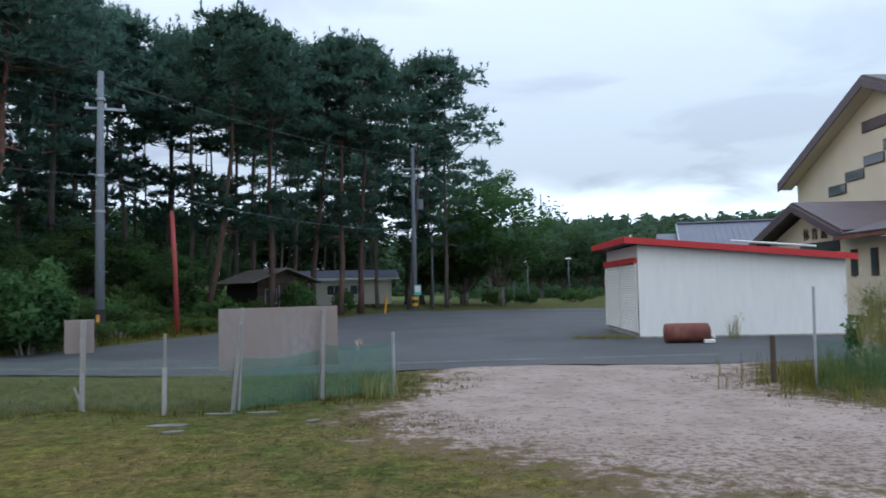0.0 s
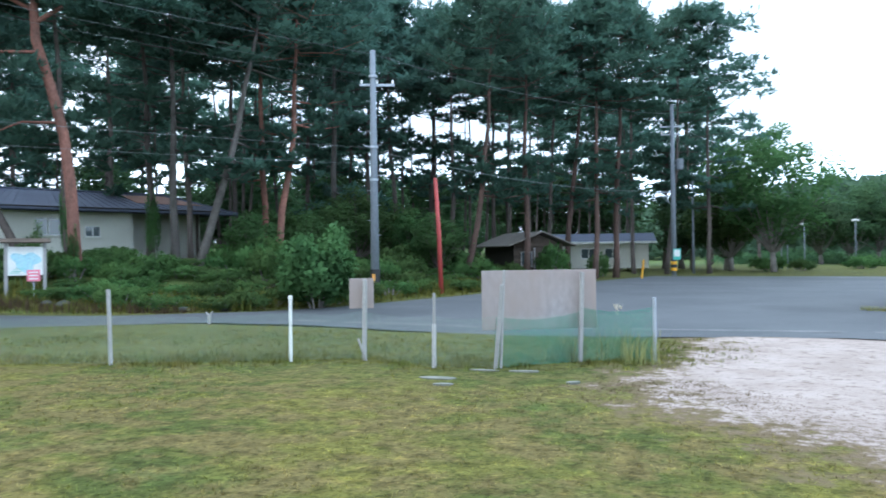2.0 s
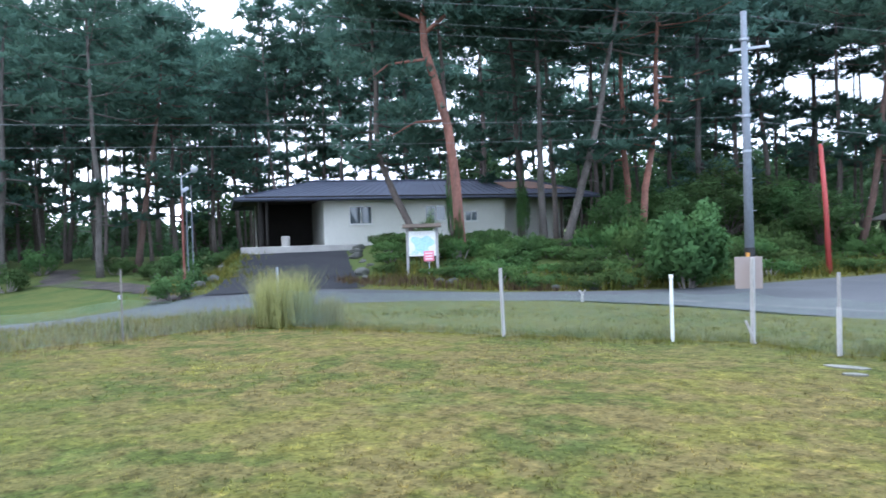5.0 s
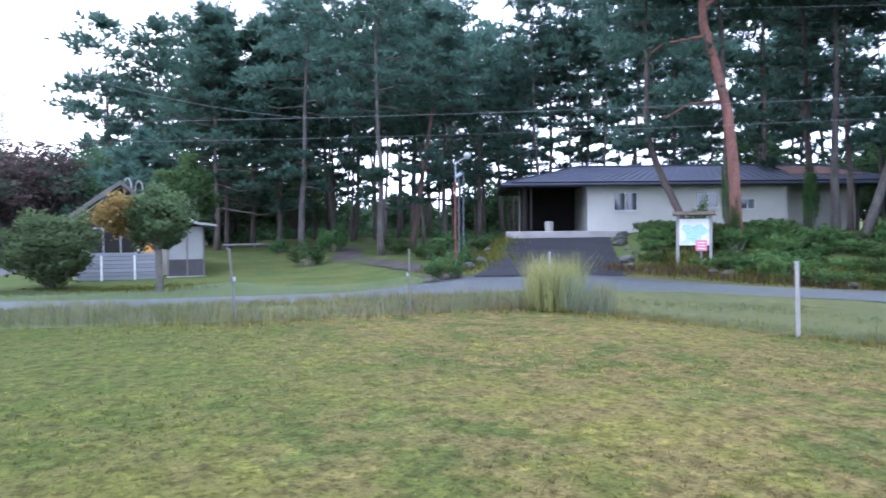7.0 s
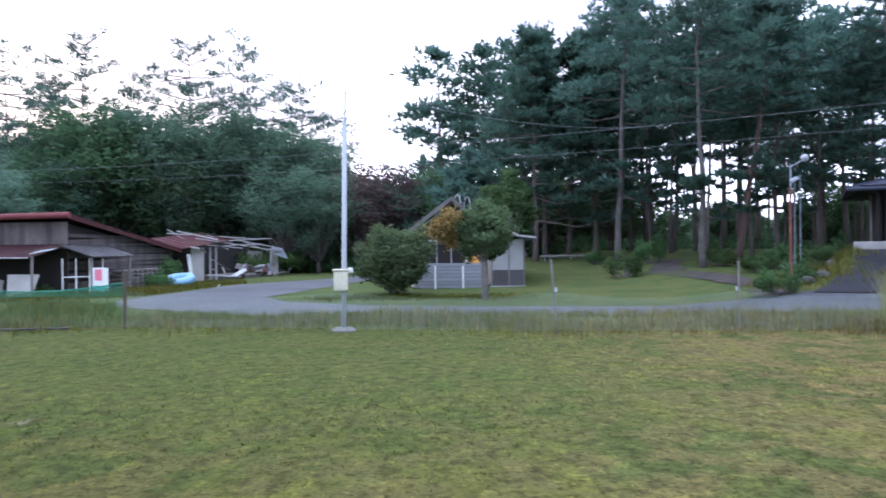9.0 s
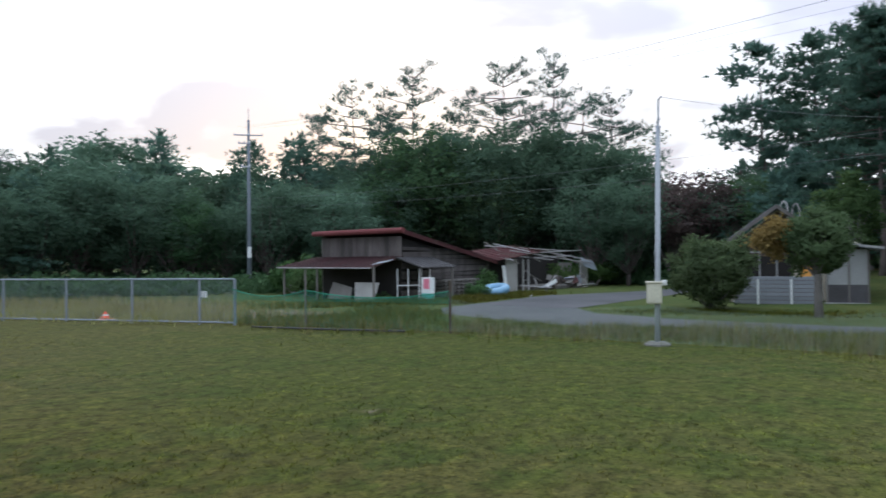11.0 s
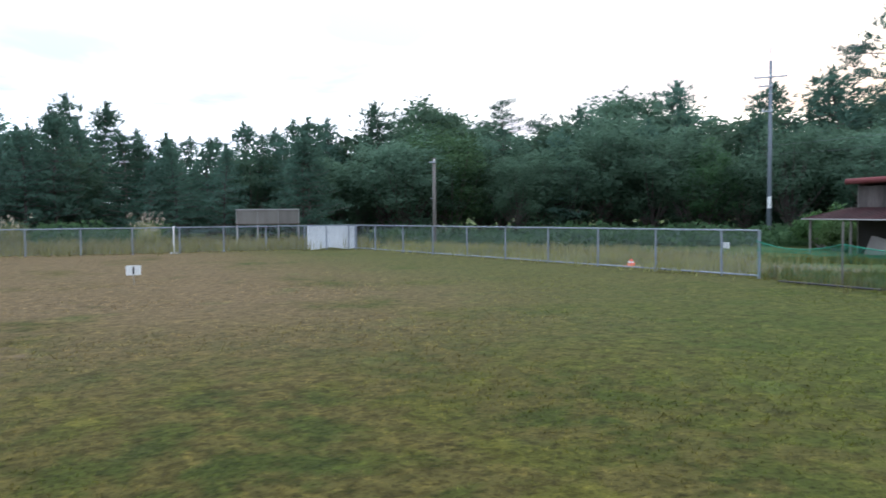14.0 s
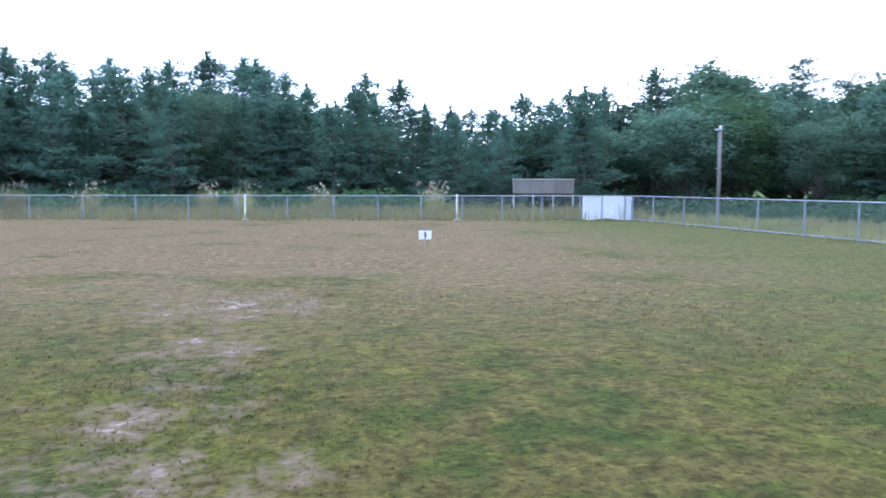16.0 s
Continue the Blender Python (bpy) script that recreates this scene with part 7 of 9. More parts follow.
# ---- the pine grove
def grove_pine(seed, bole, crown, radius, spread, bark, limbs=31, fine=25, stubs=12, cone=False):
    """A red pine: a bole along the points given, level limbs with side branches, domed pads of needles on them."""
    r = np.random.default_rng(seed)
    bole = [Vector(p) for p in bole]
    heights = [p.z for p in bole]
    tall, n = heights[-1], len(bole)
    wood = Build().tube(bole, [radius * ((1.25 if i == 0 else 1.0) - 0.86 * max(0, p.z) / tall) for i, p in enumerate(bole)], 9)

    def on_bole(z):
        return Vector([np.interp(z, heights, [p[k] for p in bole]) for k in (0, 1)] + [z])

    for _ in range(stubs):                                     # dead branches under the crown
        z, a, ln = crown * r.uniform(0.45, 1.05), r.uniform(0, 6.28), r.uniform(0.3, 1.3)
        p = on_bole(z); q = p + Vector((math.cos(a) * ln, math.sin(a) * ln, ln * r.uniform(-0.25, 0.3)))
        wood.tube([p, p.lerp(q, 0.5) + Vector((0, 0, 0.08)), q], [0.03, 0.02, 0.006], 3, False)
    pads = []
    ang = r.uniform(0, 6.28)
    for i in range(limbs):
        rel = min(max((i + r.uniform(-0.4, 0.4)) / (limbs - 1), 0.0), 1.0)
        z = crown + (tall - 0.3 - crown) * rel
        low = not cone and i < 8
        if low:                                                # stray limbs below the crown
            z = crown * r.uniform(0.55, 1.0)
        ang += 2.4 + r.normal(0, 0.35)
        shape = 0.55 + 0.6 * rel if rel < 0.4 else 0.79 * (1 - ((rel - 0.4) / 0.6) ** 1.7) + 0.16
        if cone:
            shape = 1.12 - 0.95 * rel
        if low:
            shape = r.uniform(0.3, 0.6)
        ln = spread * shape * r.uniform(0.65, 1.2)
        out = Vector((math.cos(ang), math.sin(ang), 0)); side = Vector((-out.y, out.x, 0))
        rise = -0.08 + 0.75 * rel ** 1.5 + r.normal(0, 0.08)
        p = on_bole(z)
        mid = p + out * ln * 0.5 + Vector((0, 0, ln * rise * 0.45 - 0.05 * ln))
        tip = p + out * ln + Vector((0, 0, ln * rise + 0.08 * ln))
        rb = radius * 0.30 * (1 - z / tall) + 0.022
        wood.tube([p, mid, tip], [rb, rb * 0.6, 0.012], 4, False)
        size = 0.18 * spread * (0.72 + 0.3 * math.sin(math.pi * min(1, 0.1 + rel))) * r.uniform(0.8, 1.2)
        pads.append((tip, size))
        if low:
            pads[-1] = (tip, size * 0.6)
            pads.append((mid, size * 0.45))
            continue
        if rel > 0.2 or r.random() < 0.5:
            pads.append((mid.lerp(tip, 0.35) + Vector((0, 0, 0.15)), size))
        if rel > 0.45:
            pads.append((p.lerp(mid, 0.75) + Vector((0, 0, 0.12)), size * 0.8))
        for sgn in (-1, 1) if rel > 0.25 else (r.choice((-1, 1)),):
            u = r.uniform(0.45, 0.8)
            base = mid.lerp(tip, (u - 0.5) * 2) if u > 0.5 else mid
            e = base + side * sgn * ln * r.uniform(0.25, 0.42) + out * ln * 0.12 + Vector((0, 0, r.normal(0.1, 0.12)))
            wood.tube([base, e], [0.022, 0.008], 3, False)
            pads.append((e, size * r.uniform(0.7, 0.95)))
    pads.append((on_bole(tall - 0.2), 0.11 * spread))
    vs, fs, ns, k = [], [], [], 0
    axis_z = crown + 0.45 * (tall - crown)
    for c, size in pads:
        c = np.array(c)
        # a core of broad sprays, a dome of fine needles above it
        for m, length, width, low in ((9 if cone else 7, 0.50, 0.22, -0.2), (fine, 0.30, 0.07, 0.0)):
            d = r.normal(0, 1, (m, 3)); d[:, 2] = np.abs(d[:, 2]) * 0.9 + low
            d /= np.linalg.norm(d, axis=1, keepdims=True)
            q = c + d * r.uniform(0.25, 1.0, (m, 1)) * (size, size, size * 0.42)
            v, f = blades(q, d * (1, 1, 0.6) + (0, 0, 0.25), length, width, 2 if low else 3, 0.55, r)
            face = np.repeat(d, 2 if low else 3, 0) + (0, 0, 0.5)
            hub = c - (on_bole(c[2]).x, on_bole(c[2]).y, axis_z)
            face = face / np.linalg.norm(face, axis=1, keepdims=True) + 0.7 * hub / (np.linalg.norm(hub) + 1e-6)
            vs.append(v); fs.append(f + k); k += len(v)
            ns.append(face / np.linalg.norm(face, axis=1, keepdims=True))
    top = [c for c, size in pads if c.z > tall - 2.6]
    for c in top:                                              # shoots that stand up along the tops
        for _ in range(2):
            e = np.array(c) + r.normal(0, 0.3, 3) * (1, 1, 0.3)
            q = e + np.stack([r.normal(0, 0.05, 7), r.normal(0, 0.05, 7), r.uniform(0.1, 0.75, 7)], 1)
            v, f = blades(q, np.tile([[0, 0, 1.6]], (7, 1)), 0.26, 0.06, 3, 0.55, r)
            vs.append(v); fs.append(f + k); k += len(v)
            ns.append(np.tile([[0, 0, 1.0]], (len(f), 1)))
    return wood.mesh("trunk", bark, True), raw_mesh("crown", np.concatenate(vs), np.concatenate(fs), NEEDLE, facing=np.concatenate(ns))


def leaning_bole(r, tall, slope):
    """Points of a bole that leans towards +x and straightens as it rises."""
    zs = np.array([-0.3, 1.2, 3.0, 5.0, 7.0, 9.0, 11.0, 13.0, 15.0]) * (tall / 16.5)
    zs = np.append(zs, tall)
    wob = np.cumsum(r.normal(0, 0.07, (len(zs), 2)), 0)
    return [(slope * (z - 0.032 * z * z) + wob[i, 0], wob[i, 1], z) for i, z in enumerate(zs)]


# yaw, distance, height, slope of the bole (to the right of one who looks from the field), bark
GROVE_EAST = [(-0.2, 53, 18.2, 0.03, 0), (2.7, 52, 17.8, 0.10, 0), (4.8, 53, 18.8, 0.03, 0), (6.3, 46, 17.0, 0.02, 1), (7.9, 44, 16.8, 0.05, 1), (9.8, 44, 16.3, 0.10, 1), (11.3, 55, 18.6, 0.06, 0), (13.1, 41, 15.9, 0.0, 1),
              (14.3, 52, 18.4, 0.02, 0), (15.6, 48, 17.2, 0.05, 0), (17.7, 38, 15.6, 0.20, 1), (18.8, 45, 16.8, 0.0, 0), (20.3, 49, 17.6, 0.0, 0), (23.0, 44, 17.4, -0.05, 0), (25.2, 46, 18.0, 0.02, 0)]
GROVE_MID = [(27.3, 40, 17.2, 0.0, 3), (29.8, 47, 18.4, 0.03, 0), (32.1, 34, 16.4, 0.20, 2), (32.6, 36, 16.8, -0.04, 2), (35.0, 44, 17.6, 0.0, 0), (37.3, 33, 15.6, 0.30, 3), (38.1, 40, 17.0, 0.0, 0), (39.2, 34, 16.2, 0.0, 3),
             (40.7, 36, 16.2, -0.04, 0), (43.6, 44, 17.2, 0.0, 0), (46.0, 31, 15.6, -0.02, 0), (49.6, 50, 17.0, 0.0, 0), (52.5, 51, 17.0, 0.05, 0), (55.5, 54, 16.8, -0.04, 0), (58.5, 51, 15.6, 0.0, 0), (61.2, 54, 15.6, 0.04, 0)]
GROVE_WEST = [(64.0, 52, 15.4, 0.0, 0), (66.6, 47, 13.6, 0.0, 0), (69.3, 42, 14.8, 0.22, 1), (71.5, 40, 16.2, -0.05, 3), (73.8, 53, 15.0, 0.05, 0), (75.2, 55, 15.6, 0.0, 0), (77.6, 44, 16.6, 0.08, 3), (79.5, 51, 16.2, 0.0, 0),
              (81.3, 53, 16.4, 0.03, 0), (83.2, 52, 16.4, -0.03, 0), (84.0, 50, 16.2, 0.0, 0), (88.6, 57, 8.5, 0.0, 0)]
for k, (yaw, d, tall, slope, bark) in enumerate(GROVE_EAST + GROVE_MID + GROVE_WEST):
    r = np.random.default_rng(400 + k)
    x, y = out_at(yaw, d)
    z, tall = z_at(x, y), tall * 0.955
    share = 0.25 if 24 < yaw < 28 else 0.48 if yaw < 36 else 0.43 if yaw < 66 else 0.34 if yaw < 78 else 0.22
    crown, wide = tall * (share + r.normal(0, 0.03)), r.uniform(3.5, 4.2) * (1.25 if yaw < 0 or yaw > 80 else 1)
    parts = grove_pine(400 + k, leaning_bole(r, tall - z, slope), crown, (0.17, 0.18, 0.19, 0.19)[bark] * r.uniform(0.9, 1.1), wide, (BARK_DARK, BARK_MID, BARK_RED, BARK_ASH)[bark],
                       42 if yaw > 78 else 31, cone=yaw > 78)
    label = ("tall dark green pine with a bare dark bole", "tall pine with a bare brown bole", "tall pine with a reddish leaning bole", "tall pine with a bare grey bole")[bark]
    plant("pine_tree", (x, y, z), parts, label, "tree", "pines of the grove", yaw)

# the great red pine by the map board


def great_pine():
    r = np.random.default_rng(5)
    path = [(0, 0, -0.3), (-0.02, 0, 1.2), (-0.12, 0, 3.0), (-0.32, 0, 4.8), (-0.75, 0, 6.6), (-1.15, 0, 8.0), (-1.2, 0, 9.2), (-0.9, 0.1, 10.6), (-0.7, 0.2, 13.0), (-0.8, 0, 16.0)]
    wood = Build().tube(path, [0.27, 0.205, 0.185, 0.175, 0.165, 0.155, 0.135, 0.105, 0.075, 0.03], 12)
    limbs = [((-1.05, 0, 7.6), (-2.6, 0.2, 7.5), (-3.4, 0.1, 6.9), 0.07), ((-0.42, 0, 5.2), (-1.6, 0.2, 5.2), (-2.6, 0.3, 4.7), 0.06), ((-1.15, 0, 8.6), (0.2, -0.2, 9.6), (2.2, -0.3, 10.0), 0.09),
             ((-1.2, 0, 9.0), (-2.6, 0.6, 9.8), (-4.4, 0.8, 10.2), 0.09), ((-0.9, 0.1, 10.6), (0.4, 0.8, 11.6), (2.4, 1.4, 11.8), 0.08), ((-0.9, 0.1, 10.6), (-1.6, -1.4, 11.4), (-2.6, -3.2, 11.6), 0.08),
             ((-0.8, 0.2, 12.0), (-2.6, 0.2, 12.8), (-4.6, 0, 13.0), 0.08), ((-0.7, 0.2, 12.6), (1.0, -0.6, 13.4), (3.2, -1.0, 13.8), 0.07), ((-0.7, 0.1, 13.8), (-1.4, 1.2, 14.6), (-2.6, 2.6, 15.0), 0.06),
             ((-0.7, 0.1, 14.4), (0.6, 0.3, 15.2), (2.4, 0.2, 15.6), 0.06), ((-0.8, 0, 15.2), (-2.0, -0.4, 15.8), (-3.4, -0.6, 16.2), 0.05)]
    cent, dirs = [], []
    for i, (a, b, c, w) in enumerate(limbs):
        wood.tube([a, b, c], [w, w * 0.7, 0.02], 6, False)
        for k in range(15 if i > 1 else 3):
            f = 0.25 + 0.75 * (k + r.random()) / 15 if i > 1 else 0.7 + 0.3 * r.random()
            p = np.array(a) * (1 - f) ** 2 + 2 * np.array(b) * f * (1 - f) + np.array(c) * f * f
            p = p + r.normal(0, 0.6, 3) * (1, 1, 0.5)
            q = r.normal(0, 1, (60, 3)) * (0.5, 0.5, 0.16) + p + (0, 0, 0.15)
            cent.append(q); dd = q - (p - (0, 0, 0.5)); dirs.append(dd / np.linalg.norm(dd, axis=1, keepdims=True))
    q = np.concatenate(cent)
    v, f = blades(q, np.concatenate(dirs), 0.30, 0.08, 5, 0.55, r)
    return wood.mesh("trunk", BARK_RED, True), raw_mesh("crown", v, f, NEEDLE, facing=np.repeat(rounded(q, q * (0, 0, 1) - (0.9, 0, 0.8), (1, 1, 1), 0.55, r), 5, 0))


gx, gy = -20.7, 20.3
plant("red_pine_tree", (gx, gy, z_at(gx, gy)), great_pine(), "tall red-barked pine with a kinked bole beside the board", "tree", turn=45)
# the slender pine that leans before the house, then stands upright
x, y = out_at(49.2, 32.5)
BENT = [(0.2, 0, -0.3), (-0.1, 0, 0.8), (-0.75, 0, 2.2), (-1.3, 0, 3.6), (-1.45, 0.1, 5.0), (-1.4, 0.2, 7.0), (-1.5, 0.1, 9.0), (-1.35, 0, 11.5), (-1.45, 0, 14.0)]
plant("pine_tree", (x, y, z_at(x, y)), grove_pine(470, BENT, 5.8, 0.17, 3.9, BARK_DARK), "slender pine leaning before the house", "tree", "pines of the grove", 49)

# slender pines between the front row and the deep grove: bare boles, small high crowns
SLENDER = [grove_pine(480 + k, leaning_bole(np.random.default_rng(480 + k), 15.5, sl), 8.6, 0.115, 2.6, BARK_DARK, 17, 12, 12) for k, sl in enumerate((0.0, 0.06, -0.05, 0.12))]
ST = np.random.default_rng(23)
for yaw in np.concatenate([np.arange(5.0, 36.0, 1.1), np.arange(36.5, 63.0, 1.5), np.arange(64.0, 79.0, 1.2)]):
    x, y = out_at(yaw + ST.normal(0, 0.35), ST.uniform(47, 60) + (14 if yaw < 15 else 0))
    k = ST.uniform(0.85, 1.08)
    plant("pine_tree", (x, y, z_at(x, y)), SLENDER[int(ST.integers(0, 4))], "slender dark pine within the grove", "tree", "slender pines of the grove", ST.uniform(0, 360), (k, k, k))

# ---- fill of the grove behind the front rows
DEEP = [pine_parts(31 + k, 17.0, cr, 0.2, sp, ln, 0.42, None, BARK_DARK, bare=2, blade=(0.55, 0.24, 3)) for k, (cr, sp, ln) in enumerate(((7.5, 4.2, (0.5, 0)), (8.5, 4.4, (-0.8, 0.5)), (6.5, 3.9, (0.3, -0.6)), (8.0, 4.8, (0.9, 0.3))))]
FILL = np.random.default_rng(21)
for yaw in np.arange(-3.0, 62.0, 1.15):
    d = FILL.uniform(60, 88)
    if FILL.random() < (0.85 if 8 < yaw < 25 else 0.4):
        continue
    x, y = out_at(yaw + FILL.normal(0, 0.4), d)
    s = FILL.uniform(0.85, 1.15)
    plant("pine_tree", (x, y, z_at(x, y)), DEEP[int(FILL.integers(0, 4))], "pine deep in the grove", "tree", "pines behind the grove", FILL.uniform(0, 360), (s, s, s))
for yaw in np.arange(62.5, 91.0, 1.1):
    d = FILL.uniform(60, 92)
    x, y = out_at(yaw + FILL.normal(0, 0.4), d)
    s = FILL.uniform(0.9, 1.2)
    plant("pine_tree", (x, y, z_at(x, y)), DEEP[int(FILL.integers(0, 4))], "pine deep in the grove", "tree", "pines behind the grove", FILL.uniform(0, 360), (s, s, s))

# ---- woods to the west and south: the height of the tree line by direction (yaw, degrees above the eye)
WOODS = {
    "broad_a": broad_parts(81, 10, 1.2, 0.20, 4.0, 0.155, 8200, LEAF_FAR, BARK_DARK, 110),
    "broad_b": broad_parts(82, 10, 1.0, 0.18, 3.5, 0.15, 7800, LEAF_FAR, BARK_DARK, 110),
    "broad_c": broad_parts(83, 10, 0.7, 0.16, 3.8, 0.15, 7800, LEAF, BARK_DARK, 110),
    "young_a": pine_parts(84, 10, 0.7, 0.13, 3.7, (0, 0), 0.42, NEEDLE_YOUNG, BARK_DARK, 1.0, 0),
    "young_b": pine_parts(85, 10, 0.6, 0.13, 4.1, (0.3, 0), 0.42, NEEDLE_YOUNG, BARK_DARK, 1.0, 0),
    "old": old_pine(86),
    "old_b": old_pine(97, 14, 6.0, 4.8),
    "old_c": old_pine(91, 14, 4.0, 3.6),
    "green": broad_parts(88, 10, 0.8, 0.16, 3.8, 0.19, 6000, LEAF_BUSH, BARK_DARK, 84),
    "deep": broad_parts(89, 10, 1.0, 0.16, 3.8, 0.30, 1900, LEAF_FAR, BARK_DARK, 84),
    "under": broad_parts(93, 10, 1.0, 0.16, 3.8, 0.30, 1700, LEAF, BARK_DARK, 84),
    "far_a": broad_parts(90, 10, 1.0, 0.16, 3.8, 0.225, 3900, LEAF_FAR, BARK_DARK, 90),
    "rust": broad_parts(87, 9, 1.6, 0.16, 3.0, 0.14, 6000, LEAF_RUST, BARK_GREY, 80),
    "rust_thin": broad_parts(92, 9, 2.4, 0.14, 2.4, 0.13, 2200, LEAF_RUST, BARK_GREY, 60),
}
SIZE = {"old": 14.0, "old_b": 14.0, "old_c": 14.0, "rust": 9.0}
LINE = [(88, 9.0), (93, 8.6), (96, 8.8), (98, 9.2), (101, 9.6), (104, 10.1), (107, 10.5), (112, 10.5), (117, 10.1), (120, 9.0), (123, 8.0), (127, 7.8), (130, 7.4), (132, 7.0), (133.6, 6.3), (135, 8.3), (137.4, 9.5), (139.5, 8.8),
        (141.5, 8.2), (144, 7.4), (146, 7.3), (150, 8.3), (153, 8.9), (155.5, 8.2), (158, 7.2), (161, 6.0), (165, 5.8), (168.5, 5.5), (172, 4.9), (174, 5.2), (176, 5.6), (179.5, 7.0), (183, 7.2), (187, 7.6), (193, 8.2), (198, 7.2), (206, 7.2)]
LY, LE = np.array(LINE).T
WR = np.random.default_rng(33)


def woods(yaws, near, far, share, kinds, weights, group):
    for yaw in yaws:
        yaw = yaw + WR.normal(0, 0.5)
        d = WR.uniform(near, far)
        x, y = out_at(yaw, d)
        z = z_at(x, y)
        tall = (d * math.tan(radians(np.interp(yaw, LY, LE))) + 1.6 - z) * 1.1
        kind = kinds[int(WR.choice(len(kinds), p=weights))]
        tall *= WR.uniform(*share)
        s = tall / SIZE.get(kind, 10.0)
        w = s * (WR.uniform(1.05, 1.4) if kind[0] == "y" else WR.uniform(0.9, 1.25))
        label = {"old": "tall pine above the wood", "rust": "tree with russet leaves at the wood's edge"}.get(kind, "dense young pine of the wood" if kind[0] == "y" else "dark leafy tree of the wood")
        plant("pine_tree" if kind[0] in "yo" else "wood_tree", (x, y, z), WOODS[kind], label, "tree", group, WR.uniform(0, 360), (w, w, s))


woods(np.arange(89, 124, 1.6), 62, 70, (0.55, 0.84), ("broad_a", "broad_b", "broad_c"), (0.4, 0.3, 0.3), "trees of the western wood")
woods(np.arange(90, 124, 1.9), 72, 84, (0.60, 0.84), ("far_a", "deep", "young_a"), (0.45, 0.25, 0.3), "trees of the western wood")
for k, (yaw, up) in enumerate(((121.4, 13.1), (118.8, 11.4), (116.6, 14.3), (113.2, 11.6), (109.9, 14.1), (106.0, 14.7), (103.8, 12.2), (101.4, 11.4), (124.0, 10.4))):
    d = 70 + 4 * (k % 3)
    x, y = out_at(yaw, d)
    s = (d * math.tan(radians(up)) + 2.1) / 14.0
    plant("pine_tree", (x, y, z_at(x, y)), WOODS[("old", "old_b", "old_c")[k % 3]], "tall feathery pine standing above the wood", "tree", "tall pines of the western wood", k * 77, (s * 0.78, s * 0.78, s))
woods(np.arange(100.5, 121, 1.7), 66, 73, (0.84, 1.0), ("broad_a", "broad_b", "broad_c"), (0.4, 0.3, 0.3), "trees of the western wood")
woods(np.arange(123, 164, 1.5), 56, 64, (0.62, 0.88), ("broad_a", "broad_b", "broad_c", "young_a"), (0.25, 0.25, 0.2, 0.3), "trees of the southern wood")
woods(np.arange(123, 164, 1.9), 66, 78, (0.85, 1.03), ("far_a", "young_b", "old_c"), (0.55, 0.3, 0.15), "trees of the southern wood")
woods(np.arange(123, 212, 1.5), 80, 92, (0.78, 0.93), ("deep",), (1.0,), "back trees of the southern wood")
woods(np.arange(163, 212, 1.15), 52, 60, (0.68, 0.95), ("young_a", "young_b", "broad_b"), (0.45, 0.4, 0.15), "young pines of the southern wood")
woods(np.arange(162, 212, 2.0), 62, 74, (0.88, 1.05), ("young_a", "young_b"), (0.5, 0.5), "young pines of the southern wood")
for yaw, d, h, kind in ((100.5, 58, 8.0, "broad_b"), (103.0, 60, 8.5, "broad_a"), (97.6, 62, 9.6, "rust"), (95.4, 64, 10.8, "rust"), (93.4, 63, 8.6, "rust_thin"), (92.0, 65, 7.2, "rust_thin")):
    x, y = out_at(yaw, d); s = h / 9.0
    plant("wood_tree", (x, y, z_at(x, y)), WOODS[kind], "tree with russet leaves at the wood's edge" if kind[0] == "r" else "dark leafy tree of the wood", "tree", "trees of the western wood", yaw * 7, (s * 1.1, s * 1.1, s))

# ---- leafy understorey between and behind the pines
for yaw in np.arange(3.0, 50.0, 1.25):
    d = FILL.uniform(50, 74)
    x, y = out_at(yaw + FILL.normal(0, 0.5), d)
    if abs(yaw - 9) < 7 and d < 66:
        continue
    h = FILL.uniform(3.5, 7.0) * (1.15 if yaw > 20 else 0.8)
    plant("understorey_tree", (x, y, z_at(x, y)), WOODS["under"], "leafy tree growing under the pines", "tree", "understorey of the grove", FILL.uniform(0, 360), (h / 10 * 1.2, h / 10 * 1.2, h / 10))
for yaw in np.arange(19.5, 45.0, 1.5):
    d = FILL.uniform(33, 46)
    x, y = out_at(yaw + FILL.normal(0, 0.5), d)
    if x < -20 and y < 36:
        continue
    h = FILL.uniform(2.2, 5.0)
    plant("understorey_tree", (x, y, z_at(x, y)), WOODS["green"], "leafy tree growing under the pines", "tree", "understorey of the grove", FILL.uniform(0, 360), (h / 10 * 1.3, h / 10 * 1.3, h / 10))
for yaw in np.arange(56.0, 92.0, 1.7):
    d = FILL.uniform(74, 92)
    x, y = out_at(yaw + FILL.normal(0, 0.5), d)
    h = FILL.uniform(3.0, 6.0)
    plant("understorey_tree", (x, y, z_at(x, y)), WOODS["under"], "leafy tree growing under the pines", "tree", "understorey of the grove", FILL.uniform(0, 360), (h / 10 * 1.3, h / 10 * 1.3, h / 10))

